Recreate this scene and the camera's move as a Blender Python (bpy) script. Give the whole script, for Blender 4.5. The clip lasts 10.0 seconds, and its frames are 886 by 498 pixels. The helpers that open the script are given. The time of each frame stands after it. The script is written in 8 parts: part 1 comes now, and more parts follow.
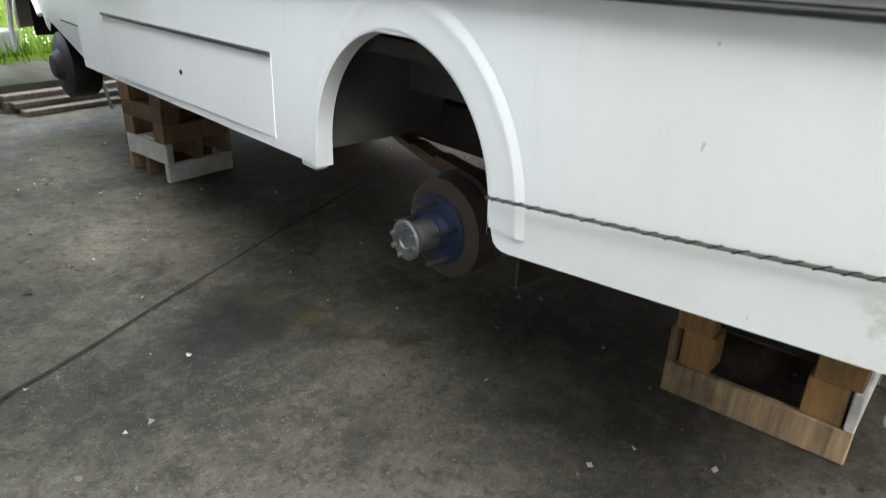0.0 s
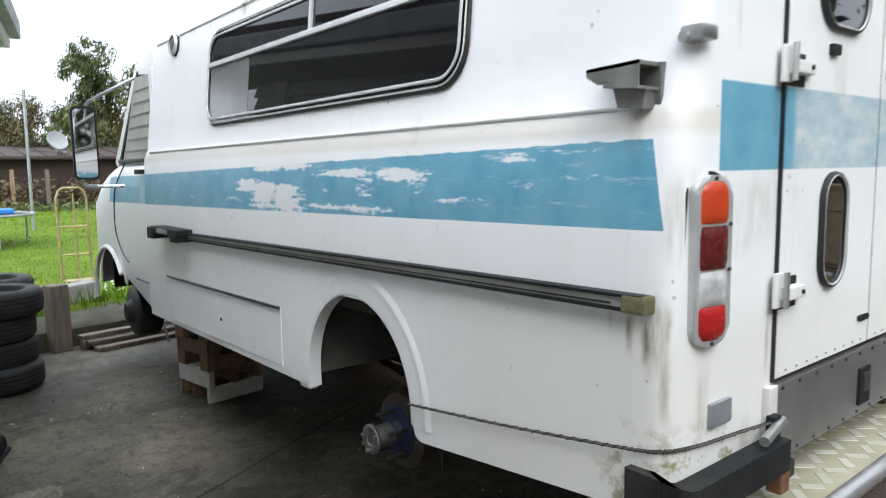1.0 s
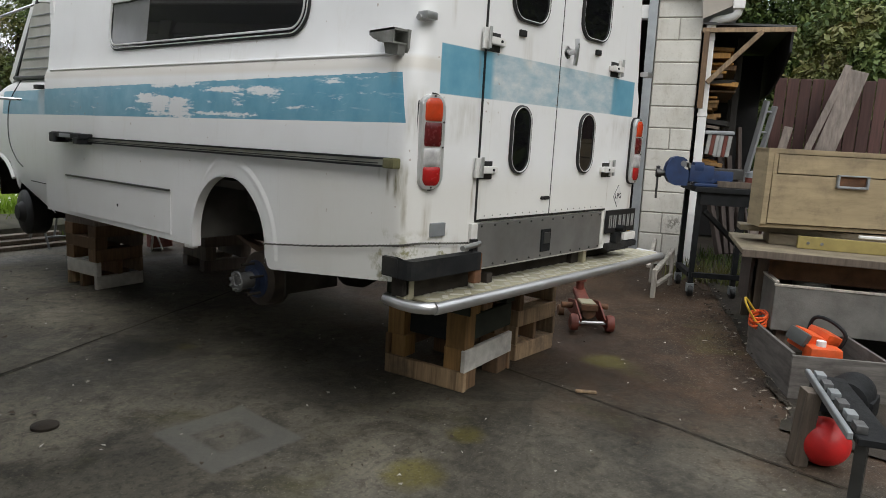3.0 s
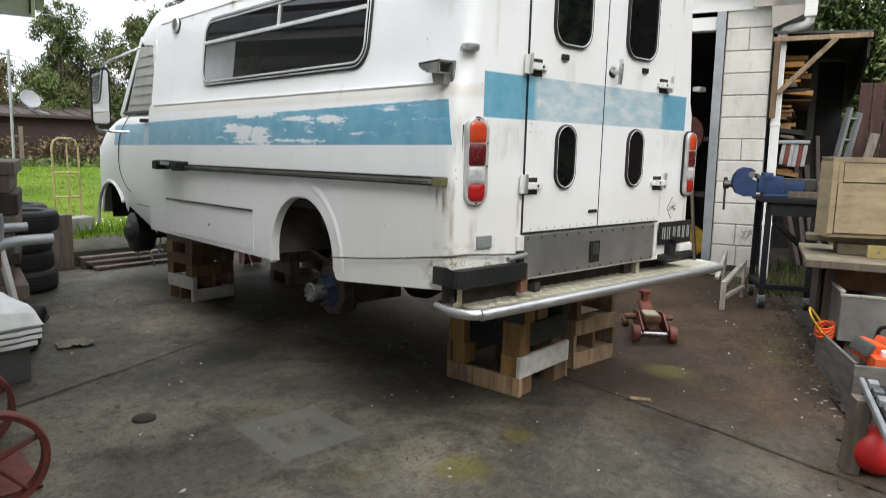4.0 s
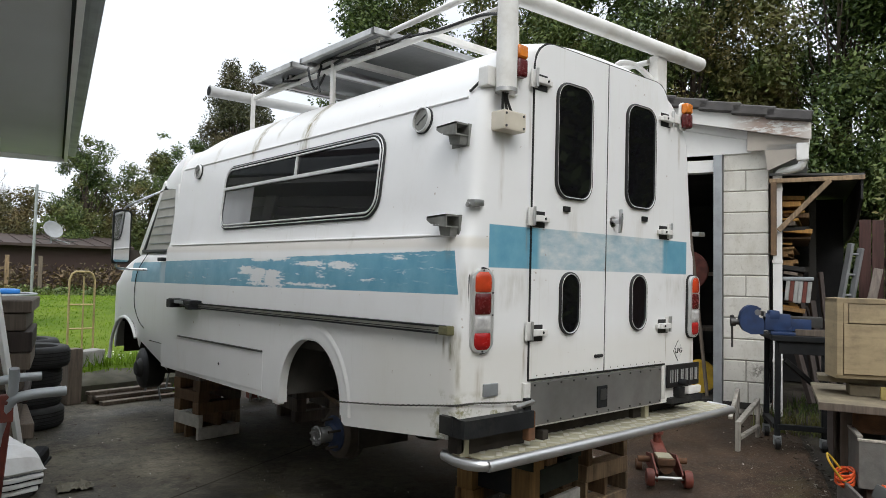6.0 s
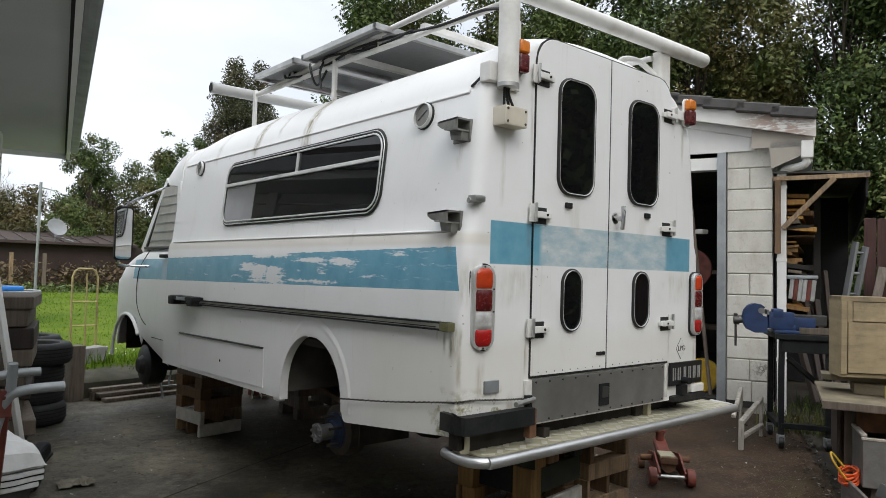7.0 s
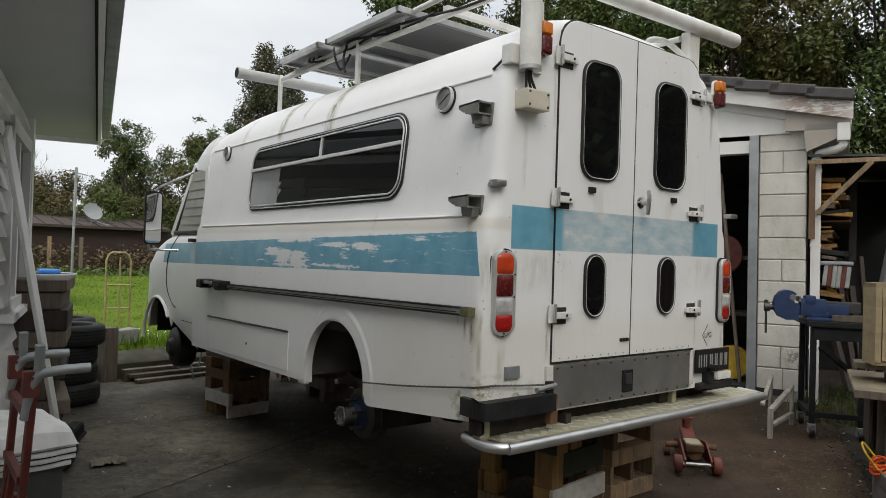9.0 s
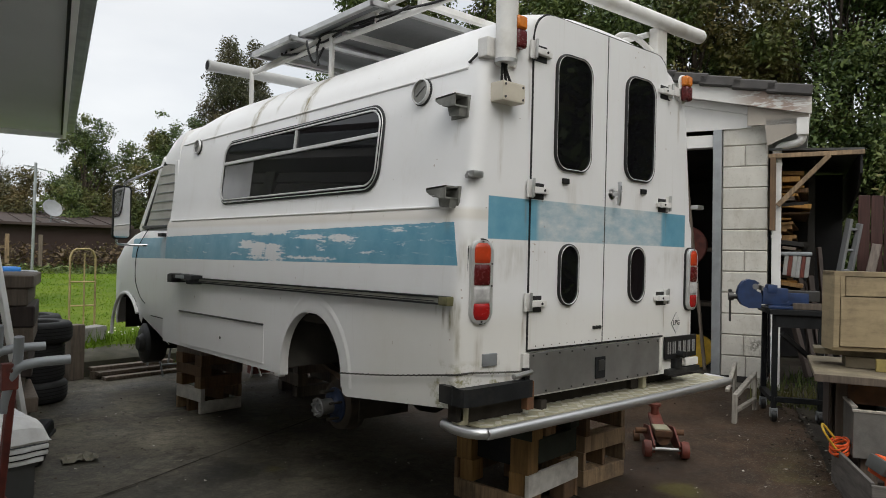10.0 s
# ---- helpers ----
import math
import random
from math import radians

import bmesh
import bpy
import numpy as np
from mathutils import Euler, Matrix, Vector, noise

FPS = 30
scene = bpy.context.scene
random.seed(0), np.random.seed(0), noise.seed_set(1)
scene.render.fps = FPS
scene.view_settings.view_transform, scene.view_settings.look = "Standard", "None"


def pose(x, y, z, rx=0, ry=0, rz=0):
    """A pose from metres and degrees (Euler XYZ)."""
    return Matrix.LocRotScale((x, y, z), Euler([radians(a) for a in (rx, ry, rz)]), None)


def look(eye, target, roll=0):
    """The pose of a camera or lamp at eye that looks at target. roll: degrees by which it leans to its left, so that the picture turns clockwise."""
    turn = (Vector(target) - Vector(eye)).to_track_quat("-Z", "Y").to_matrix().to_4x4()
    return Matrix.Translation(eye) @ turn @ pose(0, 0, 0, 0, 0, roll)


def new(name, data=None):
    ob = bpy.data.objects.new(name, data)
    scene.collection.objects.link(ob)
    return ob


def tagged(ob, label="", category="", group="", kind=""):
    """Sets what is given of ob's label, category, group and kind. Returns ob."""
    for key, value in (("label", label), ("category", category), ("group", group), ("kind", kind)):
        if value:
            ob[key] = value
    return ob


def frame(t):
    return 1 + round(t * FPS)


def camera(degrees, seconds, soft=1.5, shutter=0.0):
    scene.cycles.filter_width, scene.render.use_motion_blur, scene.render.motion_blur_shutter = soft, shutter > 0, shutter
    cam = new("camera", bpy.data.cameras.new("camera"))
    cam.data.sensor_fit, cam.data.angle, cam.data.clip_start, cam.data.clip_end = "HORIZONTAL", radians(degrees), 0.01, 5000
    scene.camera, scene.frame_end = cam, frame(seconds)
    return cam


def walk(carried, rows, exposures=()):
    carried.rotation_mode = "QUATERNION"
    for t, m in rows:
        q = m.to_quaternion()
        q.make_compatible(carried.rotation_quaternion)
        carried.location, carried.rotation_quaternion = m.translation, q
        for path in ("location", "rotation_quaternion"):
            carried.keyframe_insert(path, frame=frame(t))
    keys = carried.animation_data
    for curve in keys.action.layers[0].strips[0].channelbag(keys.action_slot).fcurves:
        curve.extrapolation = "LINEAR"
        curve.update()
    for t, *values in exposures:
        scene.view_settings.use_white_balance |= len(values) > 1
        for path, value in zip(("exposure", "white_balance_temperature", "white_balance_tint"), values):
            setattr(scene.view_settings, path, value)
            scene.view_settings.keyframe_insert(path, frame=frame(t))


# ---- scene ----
cam = camera(65.4, 10.0, 0.7, 0.2)

PATH = [
    (0, (-1.993, -0.019, 1.254), (-0.749, 1.314, 0.433), 2.3),
    (0.3, (-2.052, -0.223, 1.323), (-0.812, 1.215, 0.697), 3.6),
    (0.5, (-2.063, -0.388, 1.350), (-0.882, 1.143, 0.837), 3.1),
    (1, (-2.219, -0.771, 1.488), (-0.97, 0.774, 1.258), -0.9),
    (1.5, (-2.406, -1.109, 1.492), (-1.052, 0.362, 1.443), -0.8),
    (2, (-2.504, -1.447, 1.423), (-1.175, 0.046, 1.336), 2.0),
    (2.5, (-2.702, -1.634, 1.366), (-1.225, -0.297, 1.185), 2.2),
    (2.7, (-2.832, -1.703, 1.319), (-1.304, -0.446, 1.030), 2.5),
    (3.8, (-2.917, -2.052, 1.315), (-1.568, -0.619, 0.957), 3.0),
    (4, (-2.929, -2.092, 1.339), (-1.607, -0.619, 1.051), 1.5),
    (4.5, (-2.921, -2.119, 1.395), (-1.594, -0.628, 1.261), 0.5),
    (5, (-2.936, -2.145, 1.388), (-1.672, -0.595, 1.400), 0.1),
    (5.5, (-2.982, -2.123, 1.424), (-1.675, -0.61, 1.487), 1.8),
    (6, (-2.96, -2.144, 1.443), (-1.653, -0.631, 1.514), 1.5),
    (7.5, (-2.932, -2.137, 1.429), (-1.645, -0.608, 1.485), 1.8),
    (8, (-2.917, -2.152, 1.429), (-1.648, -0.606, 1.457), 1.8),
    (8.5, (-2.914, -2.132, 1.429), (-1.654, -0.578, 1.462), 1.4),
    (9, (-2.902, -2.151, 1.435), (-1.667, -0.578, 1.455), 1.8),
    (9.5, (-2.933, -2.159, 1.423), (-1.679, -0.6, 1.430), 1.5),
    (10, (-2.969, -2.158, 1.408), (-1.66, -0.646, 1.419), 1.4),
]
EXPOSURES = ((0, 2.33, 6000, 6), (0.5, 2.25, 6150, 8.5), (1, 1.68, 6000, 8.5), (1.5, 1.31, 6000, 8), (2, 1.04, 6200, 8.5), (2.5, 0.94, 6350, 9), (2.7, 0.94, 6400, 9), (3.8, 1.47, 6320, 9), (4.5, 1.54, 6320, 9), (5, 1.42, 6380, 9.5), (5.5, 1.18, 6320, 9), (6, 1.06, 6320, 9), (7.5, 0.84, 6320, 9), (9, 0.68, 6560, 8.5), (10, 0.68, 6540, 9))
walk(cam, [(t, look(eye, target, roll)) for t, eye, target, roll in PATH], EXPOSURES)

# ---- world and light ----
world = bpy.data.worlds.new("world")
scene.world = world
world.use_nodes = True
wn, wl = world.node_tree.nodes, world.node_tree.links
sky = wn.new("ShaderNodeTexSky")
sky.sky_type, sky.sun_disc = "NISHITA", False
sky.sun_elevation, sky.sun_rotation = radians(38), radians(-155)
sky.air_density, sky.dust_density, sky.ozone_density = 1.0, 4.0, 1.0
wtc = wn.new("ShaderNodeTexCoord")
wcl = wn.new("ShaderNodeTexNoise")
wcl.inputs["Scale"].default_value, wcl.inputs["Detail"].default_value = 2.2, 5.0
wmap = wn.new("ShaderNodeMapping")
wmap.inputs["Scale"].default_value = (1.0, 1.0, 3.0)
wl.new(wtc.outputs["Generated"], wmap.inputs["Vector"])
wl.new(wmap.outputs["Vector"], wcl.inputs["Vector"])
wramp = wn.new("ShaderNodeValToRGB")
wramp.color_ramp.elements[0].position, wramp.color_ramp.elements[0].color = 0.3, (8.2, 8.5, 9.0, 1)
wramp.color_ramp.elements[1].position, wramp.color_ramp.elements[1].color = 0.75, (11.6, 11.6, 11.6, 1)
wl.new(wcl.outputs["Fac"], wramp.inputs["Fac"])
# an overcast dome is brighter overhead than at the horizon
wsep = wn.new("ShaderNodeSeparateXYZ")
wl.new(wtc.outputs["Generated"], wsep.inputs[0])
wdome = wn.new("ShaderNodeMapRange")
wdome.inputs["From Min"].default_value, wdome.inputs["From Max"].default_value = 0.3, 1.0
wdome.inputs["To Min"].default_value, wdome.inputs["To Max"].default_value = 0.62, 1.45
wl.new(wsep.outputs["Z"], wdome.inputs["Value"])
# thinner cloud lets more light through low in the sky
wlow = wn.new("ShaderNodeMapRange")
wlow.inputs["From Min"].default_value, wlow.inputs["From Max"].default_value = 0.05, 0.42
wlow.inputs["To Min"].default_value, wlow.inputs["To Max"].default_value = 0.15, 0.0
wl.new(wsep.outputs["Z"], wlow.inputs["Value"])
wsum = wn.new("ShaderNodeMath")
wl.new(wdome.outputs["Result"], wsum.inputs[0])
wl.new(wlow.outputs["Result"], wsum.inputs[1])
wscale = wn.new("ShaderNodeVectorMath")
wscale.operation = "SCALE"
wl.new(wramp.outputs["Color"], wscale.inputs[0])
wl.new(wsum.outputs[0], wscale.inputs["Scale"])
wmix = wn.new("ShaderNodeMix")
wmix.data_type = "RGBA"
wmix.inputs["Factor"].default_value = 0.85
wl.new(sky.outputs["Color"], wmix.inputs["A"])
wl.new(wscale.outputs["Vector"], wmix.inputs["B"])
wl.new(wmix.outputs["Result"], wn["Background"].inputs["Color"])
wn["Background"].inputs["Strength"].default_value = 0.085

sun_data = bpy.data.lights.new("sun", "SUN")
sun_data.energy, sun_data.angle, sun_data.color = 0.5, radians(35), (1.0, 0.97, 0.92)
sun = new("sun", sun_data)
sun.matrix_world = look((-3.5, -7, 9), (0, 1.5, 0))


# ---- materials ----
class Mat:
    """A small builder of node materials."""

    def __init__(self, name, color=(0.5, 0.5, 0.5), rough=0.6, metal=0.0, spec=0.5):
        self.m = bpy.data.materials.new(name)
        self.m.use_nodes = True
        self.n, self.l = self.m.node_tree.nodes, self.m.node_tree.links
        self.b = self.n["Principled BSDF"]
        self.b.inputs["Base Color"].default_value = (*color, 1)
        self.b.inputs["Roughness"].default_value = rough
        self.b.inputs["Metallic"].default_value = metal
        self.b.inputs["Specular IOR Level"].default_value = spec
        tc = self.n.new("ShaderNodeTexCoord")
        self.co = tc.outputs["Object"]
        self.bump_chain = None

    def link(self, a, b):
        self.l.new(a, b)
        return b

    def scaled(self, s):
        mp = self.n.new("ShaderNodeMapping")
        mp.inputs["Scale"].default_value = s if isinstance(s, tuple) else (s, s, s)
        self.l.new(self.co, mp.inputs["Vector"])
        return mp.outputs["Vector"]

    def noise(self, scale, detail=4.0, rough=0.55, stretch=(1, 1, 1), distort=0.0):
        t = self.n.new("ShaderNodeTexNoise")
        t.inputs["Scale"].default_value, t.inputs["Detail"].default_value = scale, detail
        t.inputs["Roughness"].default_value, t.inputs["Distortion"].default_value = rough, distort
        self.l.new(self.scaled(stretch), t.inputs["Vector"])
        return t.outputs["Fac"]

    def ramp(self, fac, stops):
        r = self.n.new("ShaderNodeValToRGB")
        while len(r.color_ramp.elements) < len(stops):
            r.color_ramp.elements.new(0.5)
        for e, (p, c) in zip(r.color_ramp.elements, stops):
            e.position = p
            e.color = (c, c, c, 1) if isinstance(c, (int, float)) else (*c, 1)
        self.l.new(fac, r.inputs["Fac"])
        return r.outputs["Color"]

    def mix(self, fac, a, b, mode="MIX"):
        x = self.n.new("ShaderNodeMix")
        x.data_type, x.blend_type = "RGBA", mode
        for sock, v in (("Factor", fac), ("A", a), ("B", b)):
            if isinstance(v, (int, float)):
                x.inputs[sock].default_value = v if sock == "Factor" else (v, v, v, 1)
            elif isinstance(v, tuple):
                x.inputs[sock].default_value = (*v, 1)
            else:
                self.l.new(v, x.inputs[sock])
        return x.outputs["Result"]

    def math(self, op, a, b=0.0, clamp=False):
        x = self.n.new("ShaderNodeMath")
        x.operation, x.use_clamp = op, clamp
        for i, v in enumerate((a, b)):
            if isinstance(v, (int, float)):
                x.inputs[i].default_value = v
            else:
                self.l.new(v, x.inputs[i])
        return x.outputs[0]

    def xyz(self):
        s = self.n.new("ShaderNodeSeparateXYZ")
        self.l.new(self.co, s.inputs[0])
        return s.outputs["X"], s.outputs["Y"], s.outputs["Z"]

    def band(self, v, lo, hi, soft=0.01):
        """1 where lo < v < hi, with soft edges."""
        a = self.math("DIVIDE", self.math("SUBTRACT", v, lo), soft, True)
        b = self.math("DIVIDE", self.math("SUBTRACT", hi, v), soft, True)
        return self.math("MULTIPLY", a, b)

    def random(self):
        return self.n.new("ShaderNodeObjectInfo").outputs["Random"]

    def island(self):
        return self.n.new("ShaderNodeNewGeometry").outputs["Random Per Island"]

    def color(self, c):
        self.l.new(c, self.b.inputs["Base Color"])
        return self

    def rough(self, r):
        self.l.new(r, self.b.inputs["Roughness"])
        return self

    def bump(self, h, strength=0.3, dist=0.01):
        bp = self.n.new("ShaderNodeBump")
        bp.inputs["Strength"].default_value, bp.inputs["Distance"].default_value = strength, dist
        self.l.new(h, bp.inputs["Height"])
        if self.bump_chain is not None:
            self.l.new(self.bump_chain, bp.inputs["Normal"])
        self.bump_chain = bp.outputs["Normal"]
        self.l.new(self.bump_chain, self.b.inputs["Normal"])
        return self


def worn(name, color, rough=0.6, metal=0.0, vary=0.35, dirt=(0.06, 0.045, 0.03), dirty=0.3, scale=6.0, bump=0.2, stretch=(1, 1, 1), spec=0.5, rnd=0.0):
    """A surface with two scales of variation: blotches and dirt, and fine grain."""
    m = Mat(name, color, rough, metal, spec)
    lo = tuple(c * (1 - vary) for c in color)
    hi = tuple(min(1, c * (1 + vary * 0.5)) for c in color)
    c = m.mix(m.ramp(m.noise(scale, 5, 0.6, stretch), [(0.3, 0.0), (0.7, 1.0)]), lo, hi)
    c = m.mix(m.math("MULTIPLY", m.ramp(m.noise(scale * 0.35, 6, 0.7, stretch), [(0.5, 0.0), (0.72, 1.0)]), dirty), c, dirt)
    if rnd:
        k = m.math("ADD", m.math("MULTIPLY", m.random(), rnd), 1 - rnd * 0.5)
        c = m.mix(1.0, c, k, "MULTIPLY")
    m.color(c)
    m.rough(m.math("ADD", m.math("MULTIPLY", m.noise(scale * 4, 3), 0.3), rough - 0.15, True))
    m.bump(m.noise(scale * 12, 5, 0.65, stretch), bump, 0.004)
    return m.m


def wood(name, color, rough=0.75, grain=(40, 40, 3), vary=0.4, rnd=0.5, dirty=0.3):
    m = Mat(name, color, rough)
    lo = tuple(c * (1 - vary) for c in color)
    hi = tuple(min(1, c * (1 + vary * 0.6)) for c in color)
    g = m.noise(1.0, 6, 0.65, grain, 0.4)
    c = m.mix(m.ramp(g, [(0.3, 0.0), (0.7, 1.0)]), lo, hi)
    c = m.mix(m.math("MULTIPLY", m.ramp(m.noise(3.0, 5, 0.7), [(0.48, 0.0), (0.7, 1.0)]), dirty), c, (0.05, 0.04, 0.035))
    c = m.mix(1.0, c, m.math("ADD", m.math("MULTIPLY", m.random(), rnd), 1 - rnd * 0.5), "MULTIPLY")
    m.color(c)
    m.bump(g, 0.35, 0.004)
    return m.m


def block_mat():
    """Cream painted blocks with grime runs and a speckle of black mould at one spot."""
    m = Mat("concrete_block", (0.6, 0.58, 0.53), 0.85)
    x, y, z = m.xyz()
    c = m.mix(m.ramp(m.noise(4.0, 5, 0.6), [(0.3, 0.0), (0.7, 1.0)]), (0.53, 0.51, 0.455), (0.64, 0.62, 0.56))
    c = m.mix(m.math("MULTIPLY", m.ramp(m.noise(1.6, 6, 0.7, (1, 3, 1)), [(0.5, 0.0), (0.68, 1.0)]), 0.5), c, (0.34, 0.30, 0.23))
    c = m.mix(m.math("MULTIPLY", m.ramp(m.noise(40.0, 4, 0.7), [(0.56, 0.0), (0.66, 1.0)]), 0.30), c, (0.30, 0.27, 0.21))
    d = m.math("SQRT", m.math("ADD", m.math("POWER", m.math("SUBTRACT", y, 0.90), 2), m.math("POWER", m.math("SUBTRACT", z, 0.62), 2)))
    d = m.math("ADD", d, m.math("MULTIPLY", m.math("SUBTRACT", m.noise(8.0, 5), 0.5), 0.25))
    mould = m.math("MULTIPLY", m.band(d, -1, 0.13, 0.14), m.ramp(m.noise(34.0, 5, 0.8), [(0.48, 0.0), (0.54, 1.0)]))
    c = m.mix(m.math("MULTIPLY", mould, 0.9), c, (0.07, 0.06, 0.045))
    k = m.math("ADD", m.math("MULTIPLY", m.random(), 0.12), 0.94)
    m.color(m.mix(1.0, c, k, "MULTIPLY"))
    m.bump(m.noise(48.0, 5, 0.65), 0.4, 0.004)
    return m.m


# the painted van shell: white, with a worn blue stripe, rust and green dirt
def van_paint():
    m = Mat("van_paint", (0.78, 0.77, 0.74), 0.38)
    x, y, z = m.xyz()
    white = m.mix(m.ramp(m.noise(1.3, 6, 0.6), [(0.35, 0.0), (0.75, 1.0)]), (0.80, 0.80, 0.795), (0.74, 0.735, 0.72))
    grime = m.ramp(m.noise(3.0, 7, 0.75, (1, 1, 0.35)), [(0.56, 0.0), (0.85, 1.0)])
    white = m.mix(m.math("MULTIPLY", grime, 0.35), white, (0.55, 0.50, 0.40))
    # beige band under the waist crease
    band = m.math("MULTIPLY", m.band(z, 1.575, 1.645, 0.02), m.math("LESS_THAN", x, -0.8))
    white = m.mix(m.math("MULTIPLY", band, 0.55), white, (0.62, 0.57, 0.48))
    # yellowed lower rear quarter
    low = m.math("MULTIPLY", m.band(z, 0.6, 1.24, 0.12), m.band(y, -0.3, 0.9, 0.35))
    white = m.mix(m.math("MULTIPLY", low, 0.32), white, (0.66, 0.62, 0.50))
    # the stripe's paint
    blotch = m.noise(7.0, 5, 0.6)
    blue = m.mix(m.ramp(blotch, [(0.3, 0.0), (0.75, 1.0)]), (0.095, 0.285, 0.40), (0.185, 0.40, 0.50))
    tops = m.noise(26.0, 3, 0.6, (1, 1, 0.3))
    ztop = m.math("ADD", m.math("SUBTRACT", 1.575, m.math("MULTIPLY", y, 0.017)), m.math("MULTIPLY", m.math("SUBTRACT", tops, 0.5), 0.012))
    zbot = m.math("SUBTRACT", 1.385, m.math("MULTIPLY", y, 0.0135))
    side = m.math("MULTIPLY", m.math("GREATER_THAN", ztop, z), m.math("GREATER_THAN", z, zbot))
    side = m.math("MULTIPLY", side, m.math("LESS_THAN", x, -0.6))
    ends = m.math("GREATER_THAN", y, m.math("ADD", 0.04, m.math("MULTIPLY", m.math("SUBTRACT", z, 1.386), 0.16)))
    side = m.math("MULTIPLY", side, m.math("MULTIPLY", ends, m.math("LESS_THAN", y, 4.55)))
    # white touch-up, brushed on in flat strokes (y from, y to, z from, z to)
    wy = m.math("ADD", y, m.math("MULTIPLY", m.math("SUBTRACT", m.noise(8.0, 4, 0.6), 0.5), 0.16))
    wz = m.math("ADD", z, m.math("MULTIPLY", m.math("SUBTRACT", m.noise(14.0, 4, 0.6), 0.5), 0.035))
    strokes = None
    for y0, y1, z0, z1 in ((1.09, 1.49, 1.495, 1.523), (1.12, 1.20, 1.424, 1.513), (0.84, 1.07, 1.479, 1.525), (0.86, 0.93, 1.446, 1.491), (0.99, 1.60, 1.381, 1.401), (0.60, 0.81, 1.422, 1.437), (1.96, 2.22, 1.436, 1.490), (1.81, 2.08, 1.392, 1.474), (1.61, 1.86, 1.359, 1.470), (1.56, 2.09, 1.368, 1.390), (1.52, 2.03, 1.522, 1.56), (0.39, 0.56, 1.533, 1.556), (0.23, 0.38, 1.545, 1.558), (0.39, 0.46, 1.458, 1.477), (0.21, 0.30, 1.492, 1.505), (1.35, 1.50, 1.438, 1.450), (2.77, 2.84, 1.386, 1.410), (2.14, 2.35, 1.392, 1.405), (2.73, 3.17, 1.330, 1.346), (1.61, 1.75, 1.340, 1.375)):
        one = m.math("MULTIPLY", m.band(wy, y0 - 0.06, y1 + 0.06, 0.14), m.band(wz, z0 - 0.010, z1 + 0.010, 0.022))
        strokes = one if strokes is None else m.math("MAXIMUM", strokes, one)
    bristle = m.math("MULTIPLY", m.math("SUBTRACT", m.noise(1.0, 6, 0.72, (1, 11, 60)), 0.5), 2.6)
    patch = m.math("MULTIPLY", m.ramp(m.math("ADD", strokes, bristle), [(0.42, 0.0), (0.70, 1.0)]), m.math("GREATER_THAN", strokes, 0.05))
    fade = m.math("MULTIPLY", m.band(wy, 3.58, 3.84, 0.08), 0.3)
    rubs = m.ramp(m.noise(1.0, 5, 0.65, (1, 5, 34)), [(0.60, 0.0), (0.74, 0.45)])
    side = m.math("MULTIPLY", side, m.math("SUBTRACT", 1.0, m.math("MULTIPLY", m.math("MAXIMUM", patch, m.math("ADD", rubs, fade)), 0.93)))
    # rear band: bright blue at both ends, rubbed grey over the doors
    rear = m.math("MULTIPLY", m.band(z, 1.503, 1.697, 0.004), m.math("MULTIPLY", m.band(x, -0.845, 0.795, 0.004), m.math("LESS_THAN", y, 0.02)))
    over = m.math("MULTIPLY", m.band(x, -0.545, 0.535, 0.03), m.ramp(m.noise(1.0, 5, 0.65, (7, 1, 15)), [(0.36, 1.0), (0.62, 0.5)]))
    rubbed = m.mix(m.ramp(m.noise(9.0, 5, 0.7, (0.6, 1, 2)), [(0.3, 0.0), (0.7, 1.0)]), (0.44, 0.52, 0.55), (0.66, 0.67, 0.65))
    rearcol = m.mix(over, blue, rubbed)
    c = m.mix(side, white, blue)
    c = m.mix(rear, c, rearcol)
    # green-brown run marks over the roof edge and below the rail's end
    for yc, w, zlo, zhi, s in ((1.55, 0.07, 2.12, 2.60, 1.0), (2.25, 0.06, 2.20, 2.60, 1.0), (1.95, 0.03, 2.3, 2.6, 0.5), (0.055, 0.022, 1.06, 1.23, 1.0), (0.11, 0.014, 1.10, 1.22, 0.9), (0.03, 0.012, 0.96, 1.22, 0.7), (0.02, 0.03, 1.3, 1.5, 0.4), (0.12, 0.03, 1.9, 2.09, 0.35), (0.12, 0.03, 1.5, 1.68, 0.3), (2.9, 0.06, 2.2, 2.5, 0.35), (0.9, 0.03, 1.58, 1.66, 0.4), (3.3, 0.02, 2.3, 2.5, 0.3)):
        wob = m.math("ADD", y, m.math("MULTIPLY", m.math("SUBTRACT", m.noise(5.0, 3), 0.5), 0.06))
        run = m.math("MULTIPLY", m.band(wob, yc - w, yc + w, w * 0.8), m.band(z, zlo, zhi + 0.03, 0.06))
        run = m.math("MULTIPLY", run, m.ramp(m.noise(30.0, 3, 0.7, (1, 1, 0.15)), [(0.35, 0.15), (0.65, 1.0)]))
        c = m.mix(m.math("MULTIPLY", run, s), c, (0.19, 0.155, 0.05))
